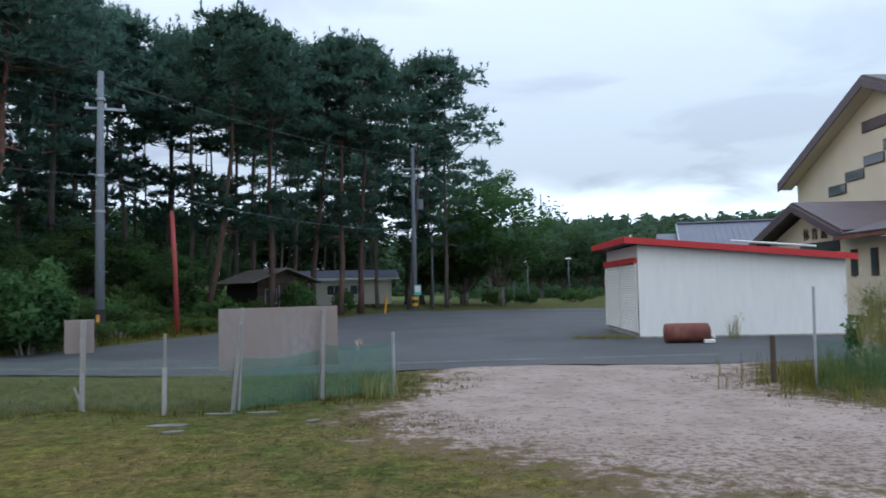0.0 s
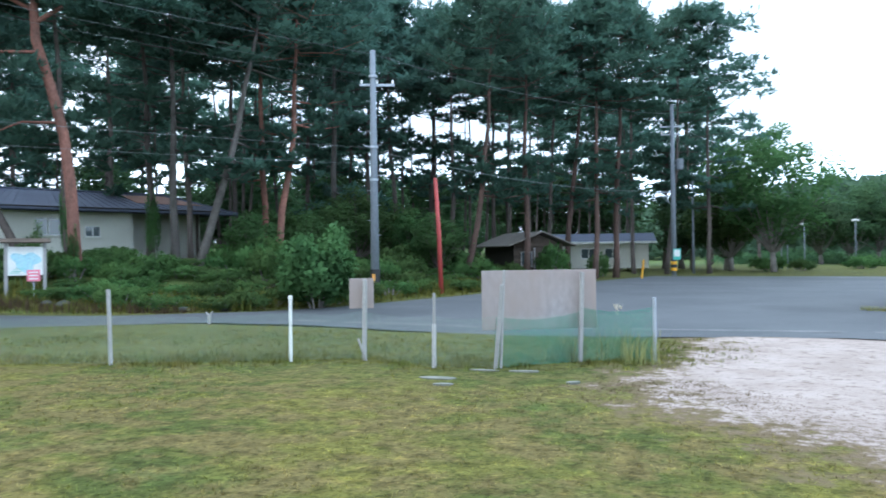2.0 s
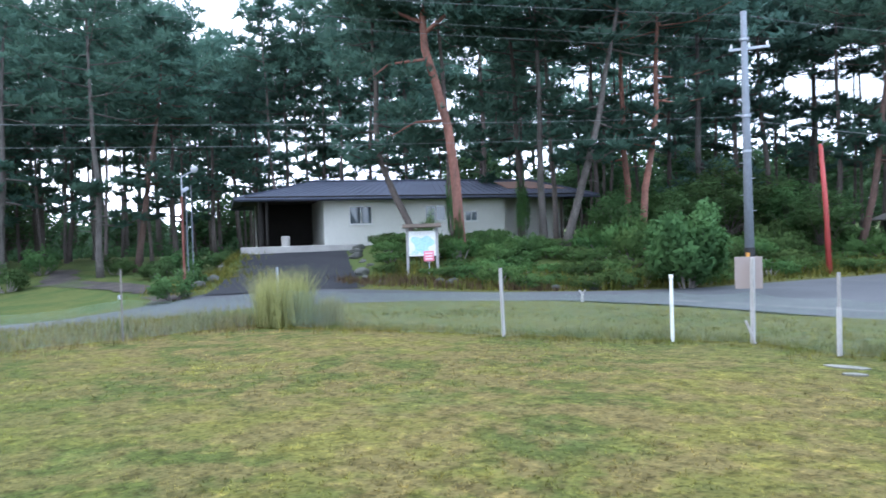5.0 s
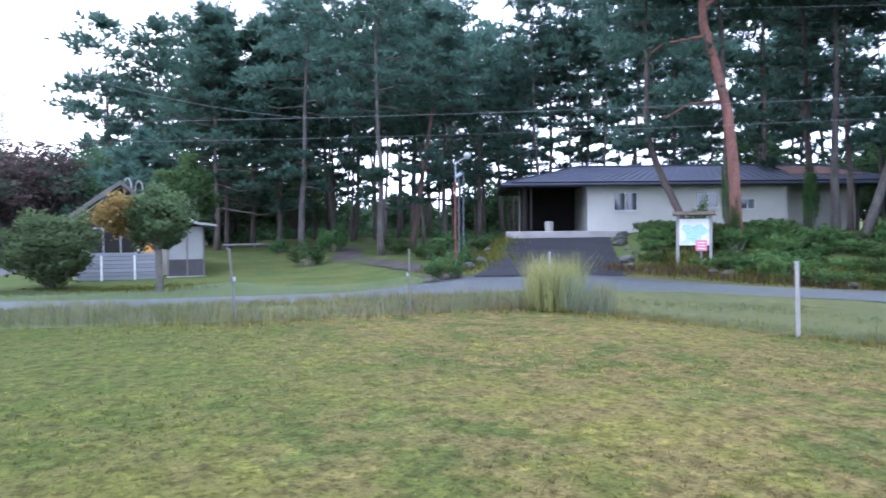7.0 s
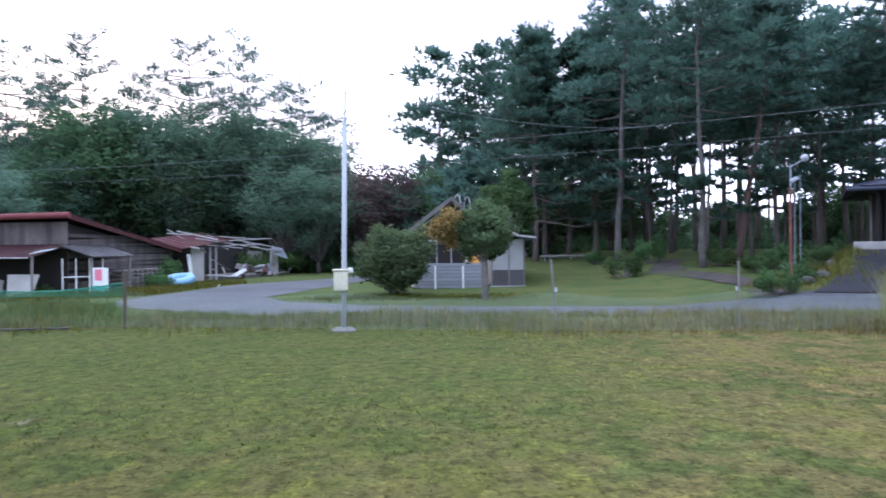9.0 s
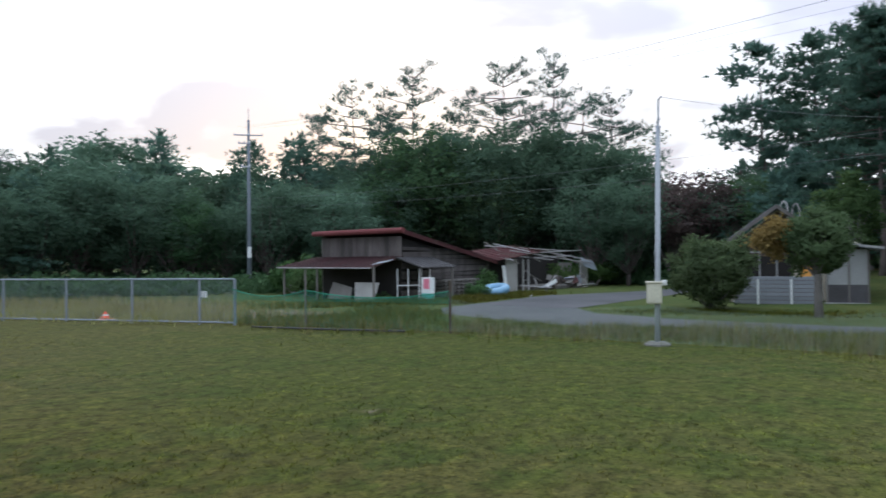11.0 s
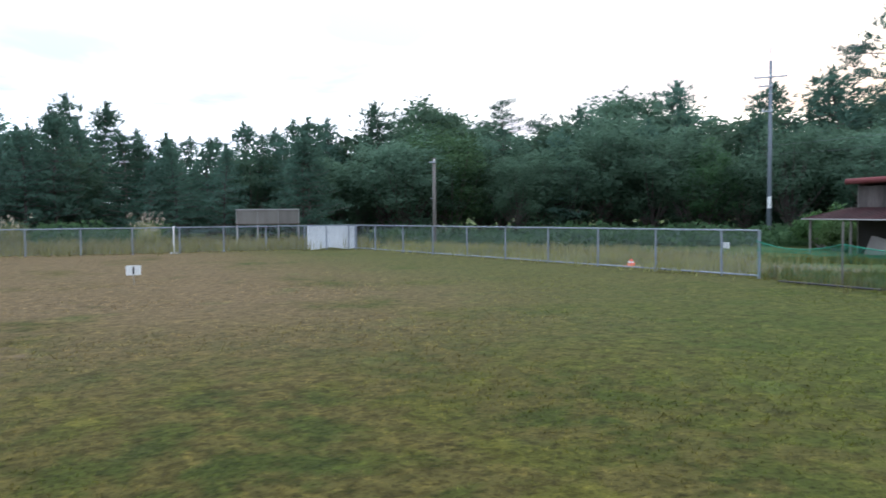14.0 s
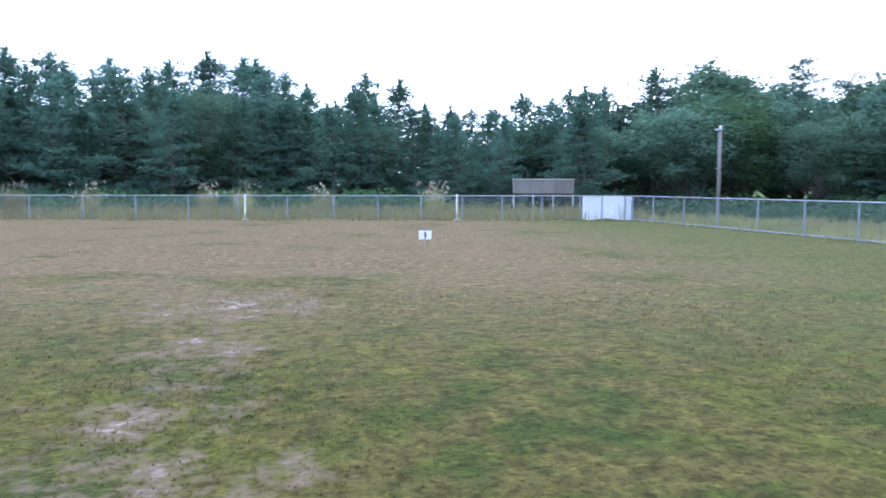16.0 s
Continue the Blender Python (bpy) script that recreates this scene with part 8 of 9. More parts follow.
for yaw in np.arange(76.6, 92.0, 0.8):
    d = FILL.uniform(60, 76)
    x, y = out_at(yaw, d)
    h = FILL.uniform(5.0, 9.0)
    plant("understorey_tree", (x, y, z_at(x, y)), WOODS["under"], "leafy tree closing the end of the grove", "tree", "understorey of the grove", FILL.uniform(0, 360), (h / 10 * 1.1, h / 10 * 1.1, h / 10))
for yaw in np.arange(6.0, 64.0, 1.25):
    x, y = out_at(yaw + FILL.normal(0, 0.4), FILL.uniform(76, 94))
    h = FILL.uniform(6.0, 8.6) * (1.3 if yaw < 34 else 1.0)
    plant("understorey_tree", (x, y, z_at(x, y)), WOODS["under"], "leafy tree at the back of the grove", "tree", "understorey of the grove", FILL.uniform(0, 360), (h / 10 * 1.4, h / 10 * 1.4, h / 10))

# ---- leafy trees at the far end of the car park
for k, (yaw, d, h, w) in enumerate(((-4.6, 56, 11.4, 4.4), (-1.8, 60, 8.5, 3.6), (-9.5, 88, 8.5, 4.0), (-12.5, 92, 8.0, 4.0), (-7.6, 84, 8.0, 3.8), (-15.0, 90, 8.5, 4.0), (-1.5, 64, 7.5, 3.4), (1.5, 66, 8.0, 3.4), (-11.0, 90, 10, 4.5), (-18, 95, 9.5, 4.4), (-21, 100, 10, 4.4))):
    x, y = out_at(yaw, d)
    plant("broadleaf_tree", (x, y, z_at(x, y)), broad_parts(120 + k, h, h * 0.12, 0.2, w, 0.20 if k < 2 else 0.22, 9000 if k < 2 else 4600, LEAF_BUSH if k < 2 else LEAF, BARK_GREY, 84, 0.95), "spreading leafy tree past the car park", "tree", "trees past the car park")
# ---- wooded hill in the distance: too many trees to count
HR = np.random.default_rng(9)


def far_woods():
    vs, fs, k = [], [], 0
    for _ in range(1100):
        yaw, d = HR.uniform(-34, 6), HR.uniform(120, 330)
        x, y = out_at(yaw, d)
        z = z_at(x, y)
        h, w = HR.uniform(5, 9), HR.uniform(2.0, 3.6)
        c = HR.normal(0, 1, (46, 3)); c /= np.linalg.norm(c, axis=1, keepdims=True)
        c = c * HR.uniform(0.6, 1.05, (46, 1)) * (w, w, h * 0.5) + (x, y, z + h * 0.5)
        v, f = leaves(c, 1.2, HR)
        vs.append(v); fs.append(f + k); k += len(v)
    for _ in range(330):
        yaw, d = HR.uniform(50, 130), HR.uniform(92, 150)
        x, y = out_at(yaw, d)
        z = z_at(x, y)
        h, w = HR.uniform(4, 7.5), HR.uniform(2.2, 3.6)
        c = HR.normal(0, 1, (60, 3)); c /= np.linalg.norm(c, axis=1, keepdims=True)
        c = c * HR.uniform(0.6, 1.05, (60, 1)) * (w, w, h * 0.5) + (x, y, z + h * 0.45)
        v, f = leaves(c, 0.75, HR)
        vs.append(v); fs.append(f + k); k += len(v)
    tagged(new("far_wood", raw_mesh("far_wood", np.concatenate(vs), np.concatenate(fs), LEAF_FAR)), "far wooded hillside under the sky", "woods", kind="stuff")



def wood_edge():
    """Brambles and saplings that close the foot of the woods."""
    vs, fs, k = [], [], 0
    for yaw0, yaw1, d0, d1, n in ((90, 106, 60, 66, 140), (91, 124, 56, 66, 150), (122, 166, 50, 60, 230), (160, 212, 47, 56, 230), (-24, -1, 84, 104, 130), (62, 92, 62, 80, 90)):
        for _ in range(n):
            x, y = out_at(HR.uniform(yaw0, yaw1), HR.uniform(d0, d1))
            if -58 < x < -30 and -26 < y < -8 or -19 < x < -5 and y > -56:
                continue
            h, w = HR.uniform(0.5, 1.7), HR.uniform(1.0, 2.0)
            c = HR.normal(0, 1, (80, 3)); c /= np.linalg.norm(c, axis=1, keepdims=True)
            c = c * HR.uniform(0.5, 1.05, (80, 1)) * (w, w, h * 0.55) + (x, y, z_at(x, y) + h * 0.42)
            v, f = leaves(c, 0.24, HR, 1.0, True)
            vs.append(v); fs.append(f + k); k += len(v)
    tagged(new("wood_edge_scrub", raw_mesh("wood_edge_scrub", np.concatenate(vs), np.concatenate(fs), LEAF)), "scrub and brambles at the foot of the woods", "scrub", kind="stuff")


far_woods()
wood_edge()

# ---- shrubs
def shrub_parts(seed, wide, tall, leaf, count, mat, deep=None, tri=False):
    r = np.random.default_rng(seed)
    wood = Build()
    cent, outw = [], []
    for i in range(26):
        a, k = r.uniform(0, 6.28), r.uniform(0.1, 1.0) ** 0.6
        hh = tall * (0.25 + 0.68 * r.random() * math.sqrt(max(0.05, 1 - (k * 0.9) ** 2)))
        c = np.array([math.cos(a) * wide * k * 0.85, math.sin(a) * (deep or wide) * k * 0.85, hh])
        m = int(count / 26)
        q = r.normal(0, 1, (m, 3)); q /= np.linalg.norm(q, axis=1, keepdims=True)
        cent.append(c + q * r.uniform(0.35, 1.05, (m, 1)) * (wide * 0.32, wide * 0.32, tall * 0.2))
        outw.append(rounded(cent[-1], np.array([0, 0, tall * 0.3]), (1, 1, 1), 0.2, r, 0.25) + 0.6 * q)
        if i % 3 == 0:
            wood.tube([(c[0] * 0.2, c[1] * 0.2, -0.1), (c[0] * 0.6, c[1] * 0.6, hh * 0.5), tuple(c)], [0.035, 0.025, 0.008], 5, False)
    q = np.concatenate(cent); q[:, 2] = np.maximum(q[:, 2], 0.02)
    v, f = leaves(q, leaf, r, 1.0, tri)
    o = np.concatenate(outw); o /= np.linalg.norm(o, axis=1, keepdims=True) + 1e-9
    return wood.mesh("stem", BARK_GREY), raw_mesh("foliage", v, f, mat, facing=o)


SHRUBS = [shrub_parts(200, 1.0, 0.75, 0.08, 1400, LEAF_HEDGE, None, True), shrub_parts(201, 1.2, 0.65, 0.08, 1400, LEAF_HEDGE, None, True), shrub_parts(202, 0.9, 0.9, 0.08, 1350, LEAF_HEDGE, None, True)]
ROUND = shrub_parts(203, 1.0, 1.3, 0.06, 2400, LEAF_BUSH)


def shrub(x, y, kind, w, h, label, group="", turn=0.0, name="shrub"):
    plant(name, (x, y, z_at(x, y) - 0.03), kind, label, "shrub", group, turn, (w, w, h), ("stem", "foliage"))


shrub(-20.85, 18.85, ROUND, 0.6, 1.5, "leafy shrub behind the map board", "", 15)
# undergrowth on the bank below the house and along the car park
SR = np.random.default_rng(44)
bank = [(-19.6, 18.0), (-18.4, 17.9), (-17.2, 18.2), (-16.0, 18.0), (-14.8, 18.4), (-13.6, 19.0), (-12.6, 20.0), (-11.8, 21.5), (-11.2, 23.2), (-10.7, 25.0), (-10.2, 26.8), (-9.8, 28.8), (-9.3, 31.0), (-8.8, 33.5), (-8.2, 36.2), (-7.6, 39)]
for x, y in bank:
    for row in range(3):
        px, py = x - row * 1.5 + SR.normal(0, 0.35), y + row * 1.6 + SR.normal(0, 0.35)
        shrub(px, py, SHRUBS[int(SR.integers(0, 3))], SR.uniform(0.75, 1.15), SR.uniform(0.6, 1.15), "low leafy undergrowth on the bank", "undergrowth on the bank", SR.uniform(0, 360))
for x, y in ((-21.6, 17.5), (-22.6, 18.4), (-23.8, 19.2), (-25.2, 20.4), (-26.6, 21.2), (-22.0, 19.6), (-23.6, 21.0), (-25.4, 22.4), (-27.4, 22.8), (-19.0, 19.4), (-18.0, 20.6), (-20.2, 21.8), (-21.8, 23.2), (-23.4, 24.6), (-25.0, 26.0), (-19.0, 23.5), (-17.0, 22.5)):
    shrub(x, y, SHRUBS[int(SR.integers(0, 3))], SR.uniform(0.8, 1.15), SR.uniform(0.5, 0.85), "low green ground cover on the bank", "ground cover on the bank", SR.uniform(0, 360))
for _ in range(46):
    x, y = SR.uniform(-27, -9), SR.uniform(23, 44)
    if float(within(MOUND, np.array(x), np.array(y))) < 3 or (x < -20 and y < 33) or (-12.8 < x < -6.5 and 38 < y < 47):
        continue
    shrub(x, y, SHRUBS[int(SR.integers(0, 3))], SR.uniform(1.0, 1.5), SR.uniform(1.2, 2.2), "undergrowth between the pines", "undergrowth in the grove", SR.uniform(0, 360))

# ---------------------------------------------------------------- shrubs and trees that stand alone
x, y = -31.6, -2.6
plant("round_bush", (x, y, z_at(x, y)), broad_parts(301, 3.2, 0.04, 0.07, 1.95, 0.095, 13000, LEAF_GARDEN, BARK_GREY, 130), "large rounded dull green bush", "bush", names=("stem", "foliage"))


def turning_tree():
    x, y = -28.5, 1.05
    t = plant("garden_tree", (x, y, z_at(x, y)), broad_parts(310, 3.85, 1.65, 0.13, 1.28, 0.085, 13000, LEAF_GARDEN, BARK_GREY, 120), "small tree with rounded crown, part turned yellow", "tree")
    r = np.random.default_rng(4)
    c = r.normal(0, 1, (22, 3)); c /= np.linalg.norm(c, axis=1, keepdims=True)
    c = c * r.uniform(0.3, 1, (22, 1)) * (0.7, 0.85, 0.72) + (0.3, -1.4, 2.75)
    q = np.repeat(c, 120, 0); q = q + r.normal(0, 0.14, q.shape)
    v, f = leaves(q, 0.07, r)
    part("yellow_crown", raw_mesh("yellow_crown", v, f, LEAF_YELLOW), None, t, "yellowing side of the crown")
    b = Build().tube([(0, 0, 1.3), (0.05, -0.5, 1.9), (0.1, -1.1, 2.6)], [0.06, 0.04, 0.015], 6)
    part("limb", b, BARK_GREY, t)


turning_tree()
x, y = -40.4, 2.9
plant("leafy_tree", (x, y, z_at(x, y)), broad_parts(311, 5.9, 1.4, 0.12, 1.7, 0.12, 8000, LEAF_BUSH, BARK_GREY, 70), "bright green leafy tree behind the chalet", "tree")
x, y = -10.95, 19.9
plant("leafy_shrub", (x, y, z_at(x, y) - 0.05), shrub_parts(302, 1.25, 2.55, 0.085, 9000, LEAF_BUSH), "tall bright green shrub beside the pole", "shrub", names=("stem", "foliage"))
for x, y, w, h in ((-36.9, 8.3, 0.95, 1.0), (-44.4, 8.4, 0.7, 0.7), (-41.8, 10.9, 0.9, 1.2), (-24.4, 10.4, 0.75, 0.8), (-26.6, 12.2, 0.6, 0.7), (-38.6, 13.4, 1.0, 0.8), (-34.6, 14.2, 1.1, 0.8), (-36.4, 16.0, 1.3, 1.0), (-33.2, 16.6, 0.9, 0.7)):
    shrub(x, y, ROUND, w, h, "clipped round bush on the lawn", "bushes on the lawn", x * 40, "round_bush")
for x, y, w, h in ((4.4, 58.5, 1.2, 1.9), (6.6, 60.0, 0.9, 1.5), (11.6, 64.0, 1.3, 1.8), (15.0, 62.0, 1.0, 2.2)):
    shrub(x, y, SHRUBS[1], w, h, "dark clipped bush past the car park", "bushes past the car park", x * 40, "round_bush")
for x, y, w, h in ((-7.75, 40.2, 1.0, 2.6), (-6.2, 46.6, 0.8, 2.0)):
    shrub(x, y, SHRUBS[0], w, h, "dark bush beside the timber hut", "bushes beside the hut", x * 50, "round_bush")
for x, y, w, h in ((9.3, 16.4, 0.7, 1.0), (10.4, 16.3, 0.9, 1.2), (8.6, 15.6, 0.4, 0.6)):
    shrub(x, y, ROUND, w, h, "rank weeds beside the sandy way", "weeds beside the way", x * 50, "weed_clump")


# ---------------------------------------------------------------- grasses
GR = np.random.default_rng(77)


def strands(name, pts, tall, width, count, mat, label, bend=0.35, plume=0.0, single=False):
    """Long grass: each point a tuft of bent strands."""
    pts = np.asarray(pts, float)
    n = len(pts) * count
    base = np.repeat(pts, count, 0) + np.concatenate([GR.normal(0, 0.035, (n, 2)), np.zeros((n, 1))], 1)
    h = np.repeat(np.broadcast_to(tall, len(pts)), count)[:, None] * GR.uniform(0.55, 1.15, (n, 1))
    a = GR.uniform(0, 2 * math.pi, n)
    d = np.stack([np.cos(a), np.sin(a), np.zeros(n)], -1)
    s = np.stack([-np.sin(a), np.cos(a), np.zeros(n)], -1) * width
    k = h * bend * GR.uniform(0.2, 1.2, (n, 1))
    mid = base + (0, 0, 1) * h * 0.6 + d * k * 0.35
    tip = base + (0, 0, 1) * h * 0.97 + d * k
    v = np.stack([base - s, base + s, mid + s * 0.7, mid - s * 0.7, tip], 1).reshape(-1, 3)
    o = np.arange(n)[:, None] * 5
    f = np.concatenate([o + (0, 1, 2), o + (0, 2, 3), o + (3, 2, 4)], 1).reshape(-1, 3)
    up = np.tile([[0.0, 0, 1.0]], (len(f), 1)) + np.repeat(d, 3, 0) * 0.7
    return raw_mesh(name, v, f, mat, facing=up / np.linalg.norm(up, axis=1, keepdims=True)), tip


def on_land(x, y):
    return np.stack([x, y, land(x, y) - 0.01], -1)


def turf():
    n = 70000
    yaw = np.radians(GR.uniform(-36, 210, n))
    r = 2.6 + 19 * GR.random(n) ** 1.25
    x, y = -np.sin(yaw) * r, np.cos(yaw) * r
    bare = within(SAND, x, y)
    keep = (bare < GR.normal(-0.25, 0.45, n)) & (within(ROAD, x, y) < -0.3) & (x > -15.5)
    patch = np.array([noise.noise((a * 0.8, b * 0.8, 3.3)) for a, b in zip(x, y)])
    keep &= patch > GR.normal(-0.45, 0.25, n)
    x, y = x[keep], y[keep]
    p = on_land(x, y)
    v, f = blades(p, np.tile([[0, 0, 1.0]], (len(p), 1)), 0.036, 0.008, 4, 1.0, GR)
    v[:, 2] = np.maximum(v[:, 2], np.repeat(p[:, 2], 12) - 0.01)
    n_up = np.tile([[0.0, 0, 1]], (len(f), 1)) + GR.normal(0, 0.18, (len(f), 3))
    tagged(new("turf", raw_mesh("turf", v, f, TURF, facing=n_up / np.linalg.norm(n_up, axis=1, keepdims=True))), "short yellow-green turf of the field", "grass", kind="stuff")


turf()


def along(points, n, width, lo, hi):
    """Random places beside a line, with tuft heights."""
    pts = np.array(points, float)
    seg = np.hypot(*np.diff(pts, axis=0).T)
    cum = np.concatenate([[0], np.cumsum(seg)])
    t = GR.uniform(0, cum[-1], n)
    x = np.interp(t, cum, pts[:, 0]) + GR.normal(0, width, n)
    y = np.interp(t, cum, pts[:, 1]) + GR.normal(0, width, n)
    m = np.array([noise.noise((a * 0.5, b * 0.5, 8.0)) + 0.6 * noise.noise((a * 2.1, b * 2.1, 3.0)) for a, b in zip(x, y)])
    h = lo + (hi - lo) * np.clip(0.5 + 0.9 * m + GR.normal(0, 0.15, n), 0, 1)
    ok = within(ROAD, x, y) < -0.15
    return on_land(x, y)[ok], h[ok]


FRINGE = blade_material("fringe_grass", (1.6, 1.55, 1.1))


def fringe(name, points, n, width, lo, hi, mat, label, w=0.0045, count=5):
    p, h = along(points, n, width, lo, hi)
    me, tip = strands(name, p, h, w, count, mat, label)
    tagged(new(name, me), label, "grass", kind="stuff")


DEAD = leaf_material("dead_grass", (0.10, 0.075, 0.045), (0.20, 0.15, 0.085))
fringe("dead_grass", [(-0.4, 10.5), (-0.5, 9.2), (0.1, 8.2), (0.9, 7.5), (2.0, 6.8), (3.4, 6.3), (5.0, 6.0)], 3000, 0.75, 0.006, 0.03, DEAD, "thin dead grass at the edge of the sand", 0.004, 6)
fringe("dead_grass", [(-0.2, 12.6), (1.5, 9.5), (3.0, 8.0), (5.0, 7.0)], 420, 1.5, 0.004, 0.018, DEAD, "scattered dead tufts on the sand", 0.005, 6)
fringe("dead_grass", [(5.2, 13.6), (5.0, 11.6), (5.6, 10.2), (6.8, 8.8)], 900, 0.5, 0.006, 0.035, DEAD, "thin dead grass at the edge of the sand", 0.004, 6)
N_LINE = [(-13.2, 8.0), (-8.4, 9.4), (-5.9, 10.4), (-3.6, 10.4), (-1.7, 11.2), (-0.4, 11.4)]
fringe("fence_grass", N_LINE, 3400, 0.34, 0.02, 0.16, FRINGE, "uncut grass along the net fence", 0.004, 5)
fringe("verge_grass", [(-13.5, 11.0), (-9.5, 12.9), (-4.5, 12.6), (-0.6, 13.0)], 3600, 0.8, 0.02, 0.09, FRINGE, "grass verge between fence and road", 0.0045, 5)
W_LINE = [(-13.9, 8.6), (-14.0, 5.0), (-14.4, 1.5), (-15.6, -0.8), (-15.7, -3.4), (-15.4, -6.6), (-15.4, -10.3), (-15.9, -12.6)]
fringe("fence_grass", W_LINE, 1800, 0.55, 0.03, 0.50, STRAW, "tall straw grass along the western net", 0.0038)
fringe("fence_grass", W_LINE, 2300, 0.6, 0.03, 0.42, FRINGE, "uncut green grass along the western net", 0.0045)
fringe("dead_grass", W_LINE, 900, 0.45, 0.08, 0.36, DEAD, "brown grass along the western net", 0.005, 5)
fringe("verge_grass", [(-17.4, 8.0), (-18.2, 3.0), (-18.8, -2.0), (-19.8, -6.5), (-21.5, -10.0)], 3200, 1.0, 0.06, 0.30, FRINGE, "grass verge beside the road", 0.006, 4)
fringe("fence_grass", [(5.6, 11.2), (6.5, 12.2), (8.5, 12.8), (12, 13)], 1500, 0.7, 0.1, 0.5, FRINGE, "rank grass beside the sandy way")
fringe("bank_grass", [(-21.5, 17.4), (-19.4, 17.6), (-16.0, 17.9), (-13.6, 19.0), (-11.8, 21.5), (-10.2, 26.8), (-8.8, 33.5), (-7.6, 39.0)], 3000, 1.0, 0.12, 0.55, FRINGE, "rank grass on the bank", 0.008)
fringe("bank_grass", [(-25.6, 11.8), (-28.3, 13.6), (-31.0, 15.2), (-33.5, 16.5)], 1200, 0.8, 0.1, 0.45, FRINGE, "rank grass on the bank", 0.009)
fringe("dead_grass", [(-22.6, 16.0), (-20.8, 16.4), (-19.0, 16.9), (-16.5, 17.1), (-14.0, 17.6)], 900, 0.25, 0.1, 0.4, DEAD, "dry brown grass at the foot of the bank", 0.008, 5)
S_LINE = [(-13.6, -36.0), (0, -37.4), (12, -38.6), (24, -40)]
fringe("meadow_grass", S_LINE, 2600, 1.0, 0.3, 0.8, STRAW, "tall pale meadow grass behind the fence", 0.012)
fringe("meadow_grass", [(-13.8, -40.0), (0, -41.5), (14, -43.0), (26, -44)], 1800, 2.0, 0.4, 0.9, STRAW, "tall pale meadow grass behind the fence", 0.014)
fringe("meadow_grass", [(-16.0, -14.0), (-15.3, -22.0), (-14.0, -33.0)], 2000, 0.55, 0.12, 0.55, STRAW, "straw grass behind the side fence", 0.010)
fringe("meadow_grass", [(-22.0, -20.0), (-24.0, -28.0), (-22.0, -38.0)], 1800, 2.4, 0.2, 0.7, STRAW, "straw grass in the waste ground", 0.012)
fringe("barn_grass", [(-16.5, -11.5), (-20.5, -12.0), (-24.5, -13.0), (-27.0, -15.0)], 2400, 0.9, 0.12, 0.42, FRINGE, "rank grass between field and barn", 0.008)
fringe("barn_grass", [(-27.0, -22.0), (-30.5, -17.5), (-33.0, -14.5), (-37.0, -14.2), (-42.5, -12.9)], 2600, 0.7, 0.12, 0.42, FRINGE, "rank grass before the barn", 0.012)
fringe("lawn_edge_grass", [(-29.5, -5.5), (-30, -1.0), (-29.6, 2.0)], 1200, 0.8, 0.04, 0.16, FRINGE, "longer grass round the chalet", 0.012)


def clump(x, y, radius, tall, n, label, plumes):
    c = thing("grass_clump", (x, y, z_at(x, y)), label, "grass clump", "tall grass clumps")
    a, r = GR.uniform(0, 6.28, n), radius * np.sqrt(GR.random(n))
    p = np.stack([np.cos(a) * r, np.sin(a) * r, np.zeros(n)], -1)
    me, tip = strands("tuft", p, np.full(n, tall), 0.005, 6, STRAW, "", 0.5)
    part("tuft", me, None, c)
    if plumes:
        t = tip[GR.choice(len(tip), plumes)] + (0, 0, tall * 0.08)
        v, f = blades(np.repeat(t, 6, 0) + GR.normal(0, 0.03, (plumes * 6, 3)) * (1, 1, 2.2), np.tile([[0, 0, 1.0]], (plumes * 6, 1)), 0.10, 0.02, 3, 0.5, GR)
        tagged(part("seed_head", raw_mesh("seed_head", v, f, PLUME), None, c), "pale feathery seed heads", kind="stuff")


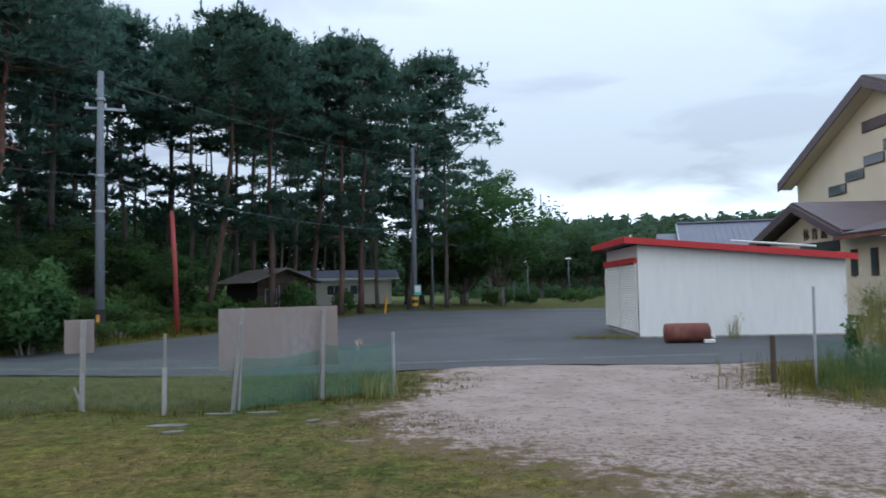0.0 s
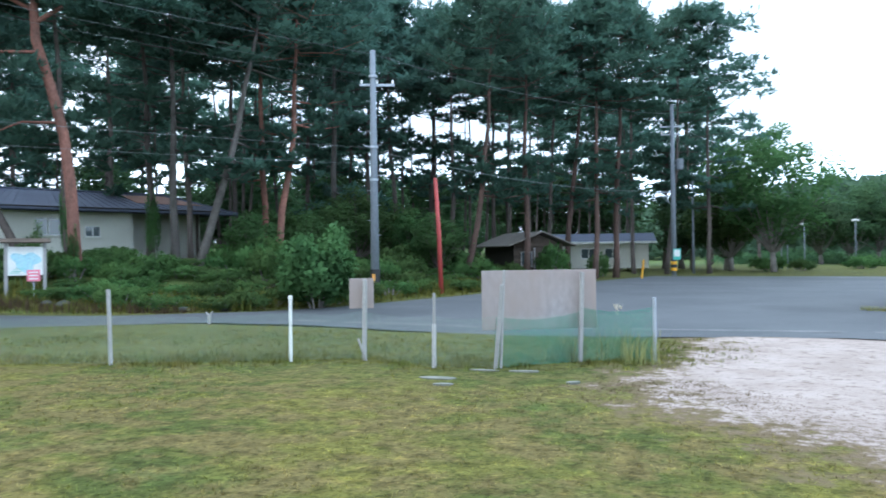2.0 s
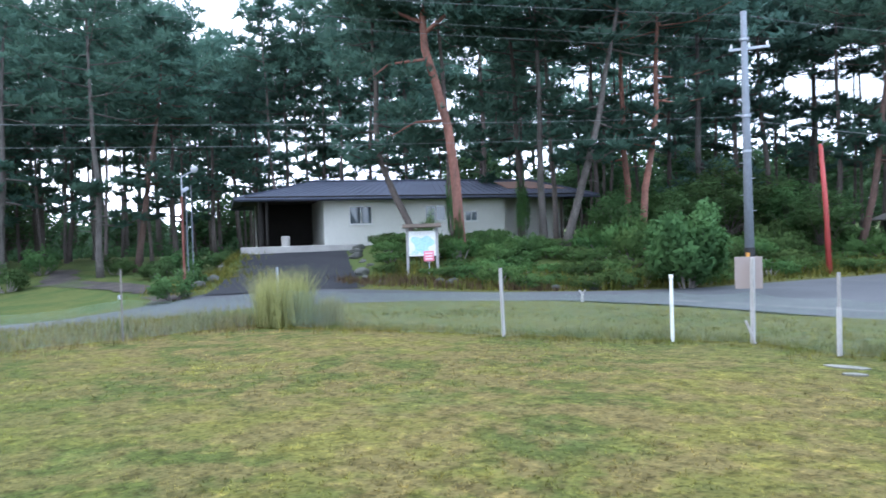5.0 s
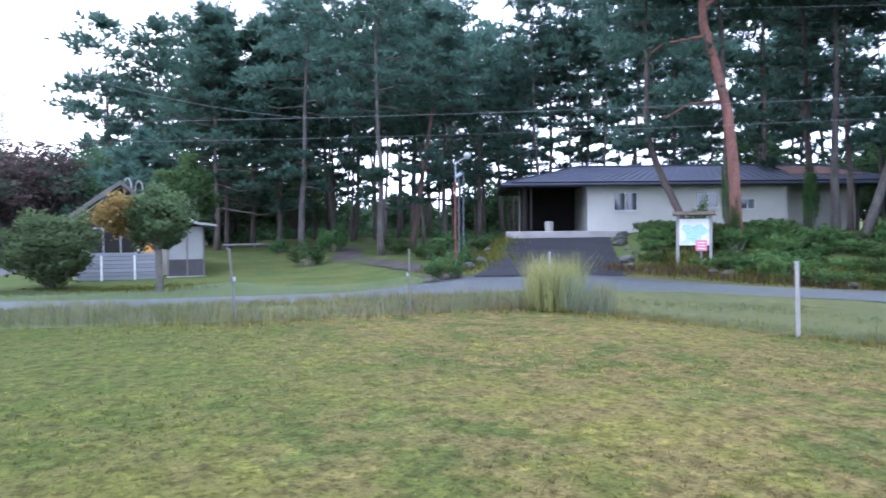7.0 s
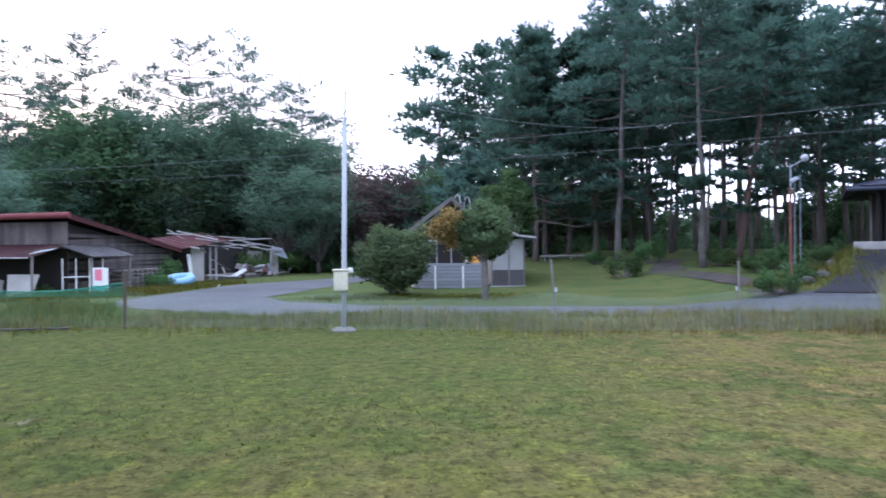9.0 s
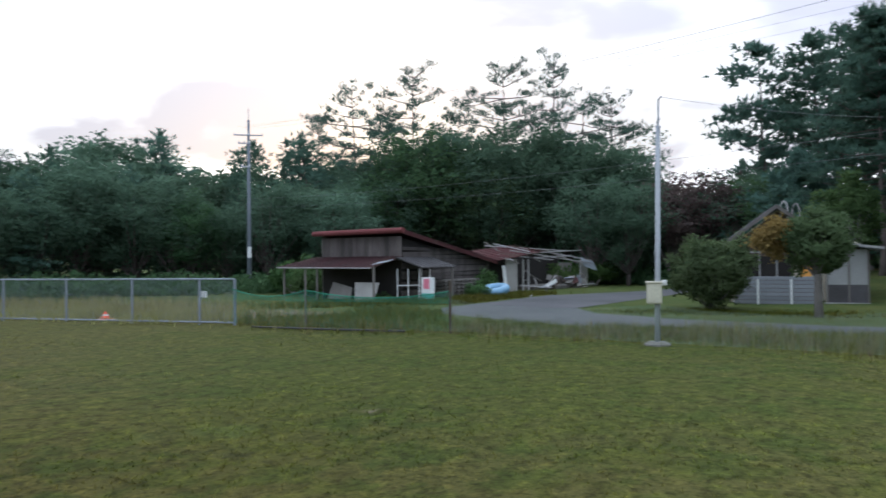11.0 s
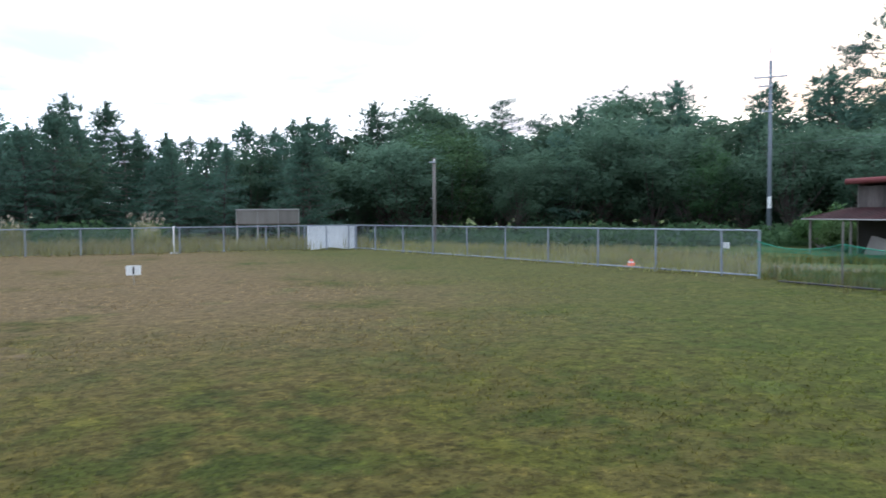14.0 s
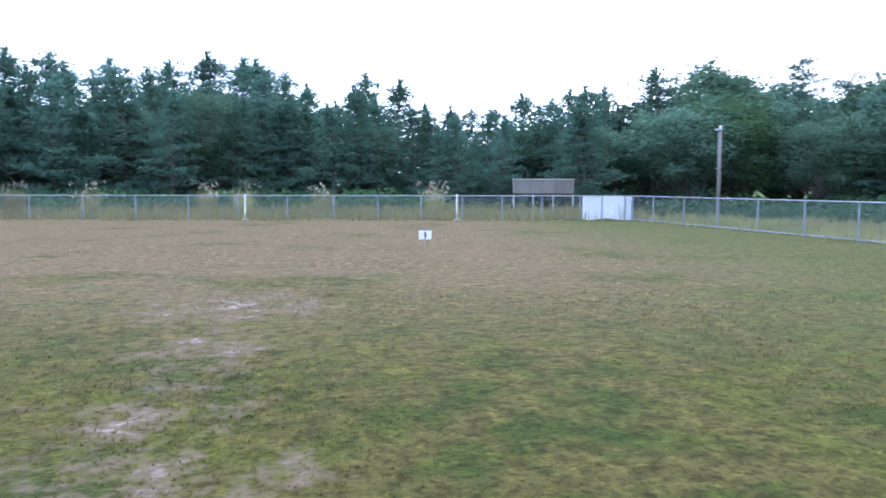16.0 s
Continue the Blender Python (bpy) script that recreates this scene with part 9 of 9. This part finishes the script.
for x, y, w, h in ((-38.6, -15.6, 0.8, 0.7), (-41.6, -16.2, 0.9, 1.2), (-43.0, -17.0, 0.8, 1.3), (-38.0, -26.5, 1.6, 1.5), (-36.6, -25.6, 1.1, 0.9), (-40.0, -28.5, 2.0, 1.9), (-33.6, -18.9, 0.6, 0.4), (-34.3, -21.5, 0.5, 0.4)):
    shrub(x, y, ROUND, w, h, "rank green weeds growing round the barn", "weeds round the barn", x * 60, "weed_clump")
for yaw, d in ((103.5, 58), (105.5, 57)):
    x, y = out_at(yaw, d)
    shrub(x, y, SHRUBS[1], 2.2, 3.1, "dense scrub at the foot of the wood", "scrub before the wood", x * 30, "scrub_bush")
vx, vy = out_at(46.0, 31)
shrub(vx, vy, ROUND, 0.3, 2.9, "climbing vine on the dark pine's bole", "vines on boles", 30, "climbing_vine")
shrub(gx + 0.15, gy - 0.2, ROUND, 0.2, 1.3, "climbing vine on the red pine's bole", "vines on boles", 70, "climbing_vine")
vx, vy = out_at(40.7, 36)
shrub(vx, vy, ROUND, 0.35, 2.6, "climbing vine on a dark bole", "vines on boles", 130, "climbing_vine")
clump(-13.25, 7.95, 0.55, 1.12, 300, "tall pale grass clump at the field's corner", 0)
clump(-12.6, 8.6, 0.3, 0.6, 90, "small pale grass clump at the field's corner", 0)
clump(-0.95, 11.2, 0.3, 0.5, 14, "thin tall grass beside the last stake", 0)
clump(-1.25, 11.2, 0.25, 0.7, 5, "thin tall grass beside the last stake", 1)
clump(-2.0, 11.3, 0.3, 0.38, 50, "tall grass clump under the plywood", 0)
for x, y, h in ((8.2, 14.4, 0.9), (8.7, 15.2, 1.5), (9.2, 15.6, 1.7), (9.9, 15.9, 1.6), (8.0, 13.2, 0.6), (7.2, 12.6, 0.45)):
    clump(x, y, 0.32, h, 60, "tall grass clump beside the sandy way", 8)
for x, y in ((4.0, 21.9), (4.4, 21.6), (4.8, 21.7), (5.2, 21.4), (5.0, 22.0)):
    clump(x, y, 0.28, 0.13, 26, "low weeds before the shed's shutters", 0)
clump(8.1, 20.9, 0.14, 0.65, 9, "weeds before the shed wall", 3)
for x, y in ((-3.6, -39.4), (6.5, -40.5), (8.3, -40.2), (14.5, -41.0), (17.6, -39.6), (2.2, -40.0)):
    clump(x, y, 0.5, 1.5, 110, "plumed silver grass behind the fence", 60 if x < -3 else 22)
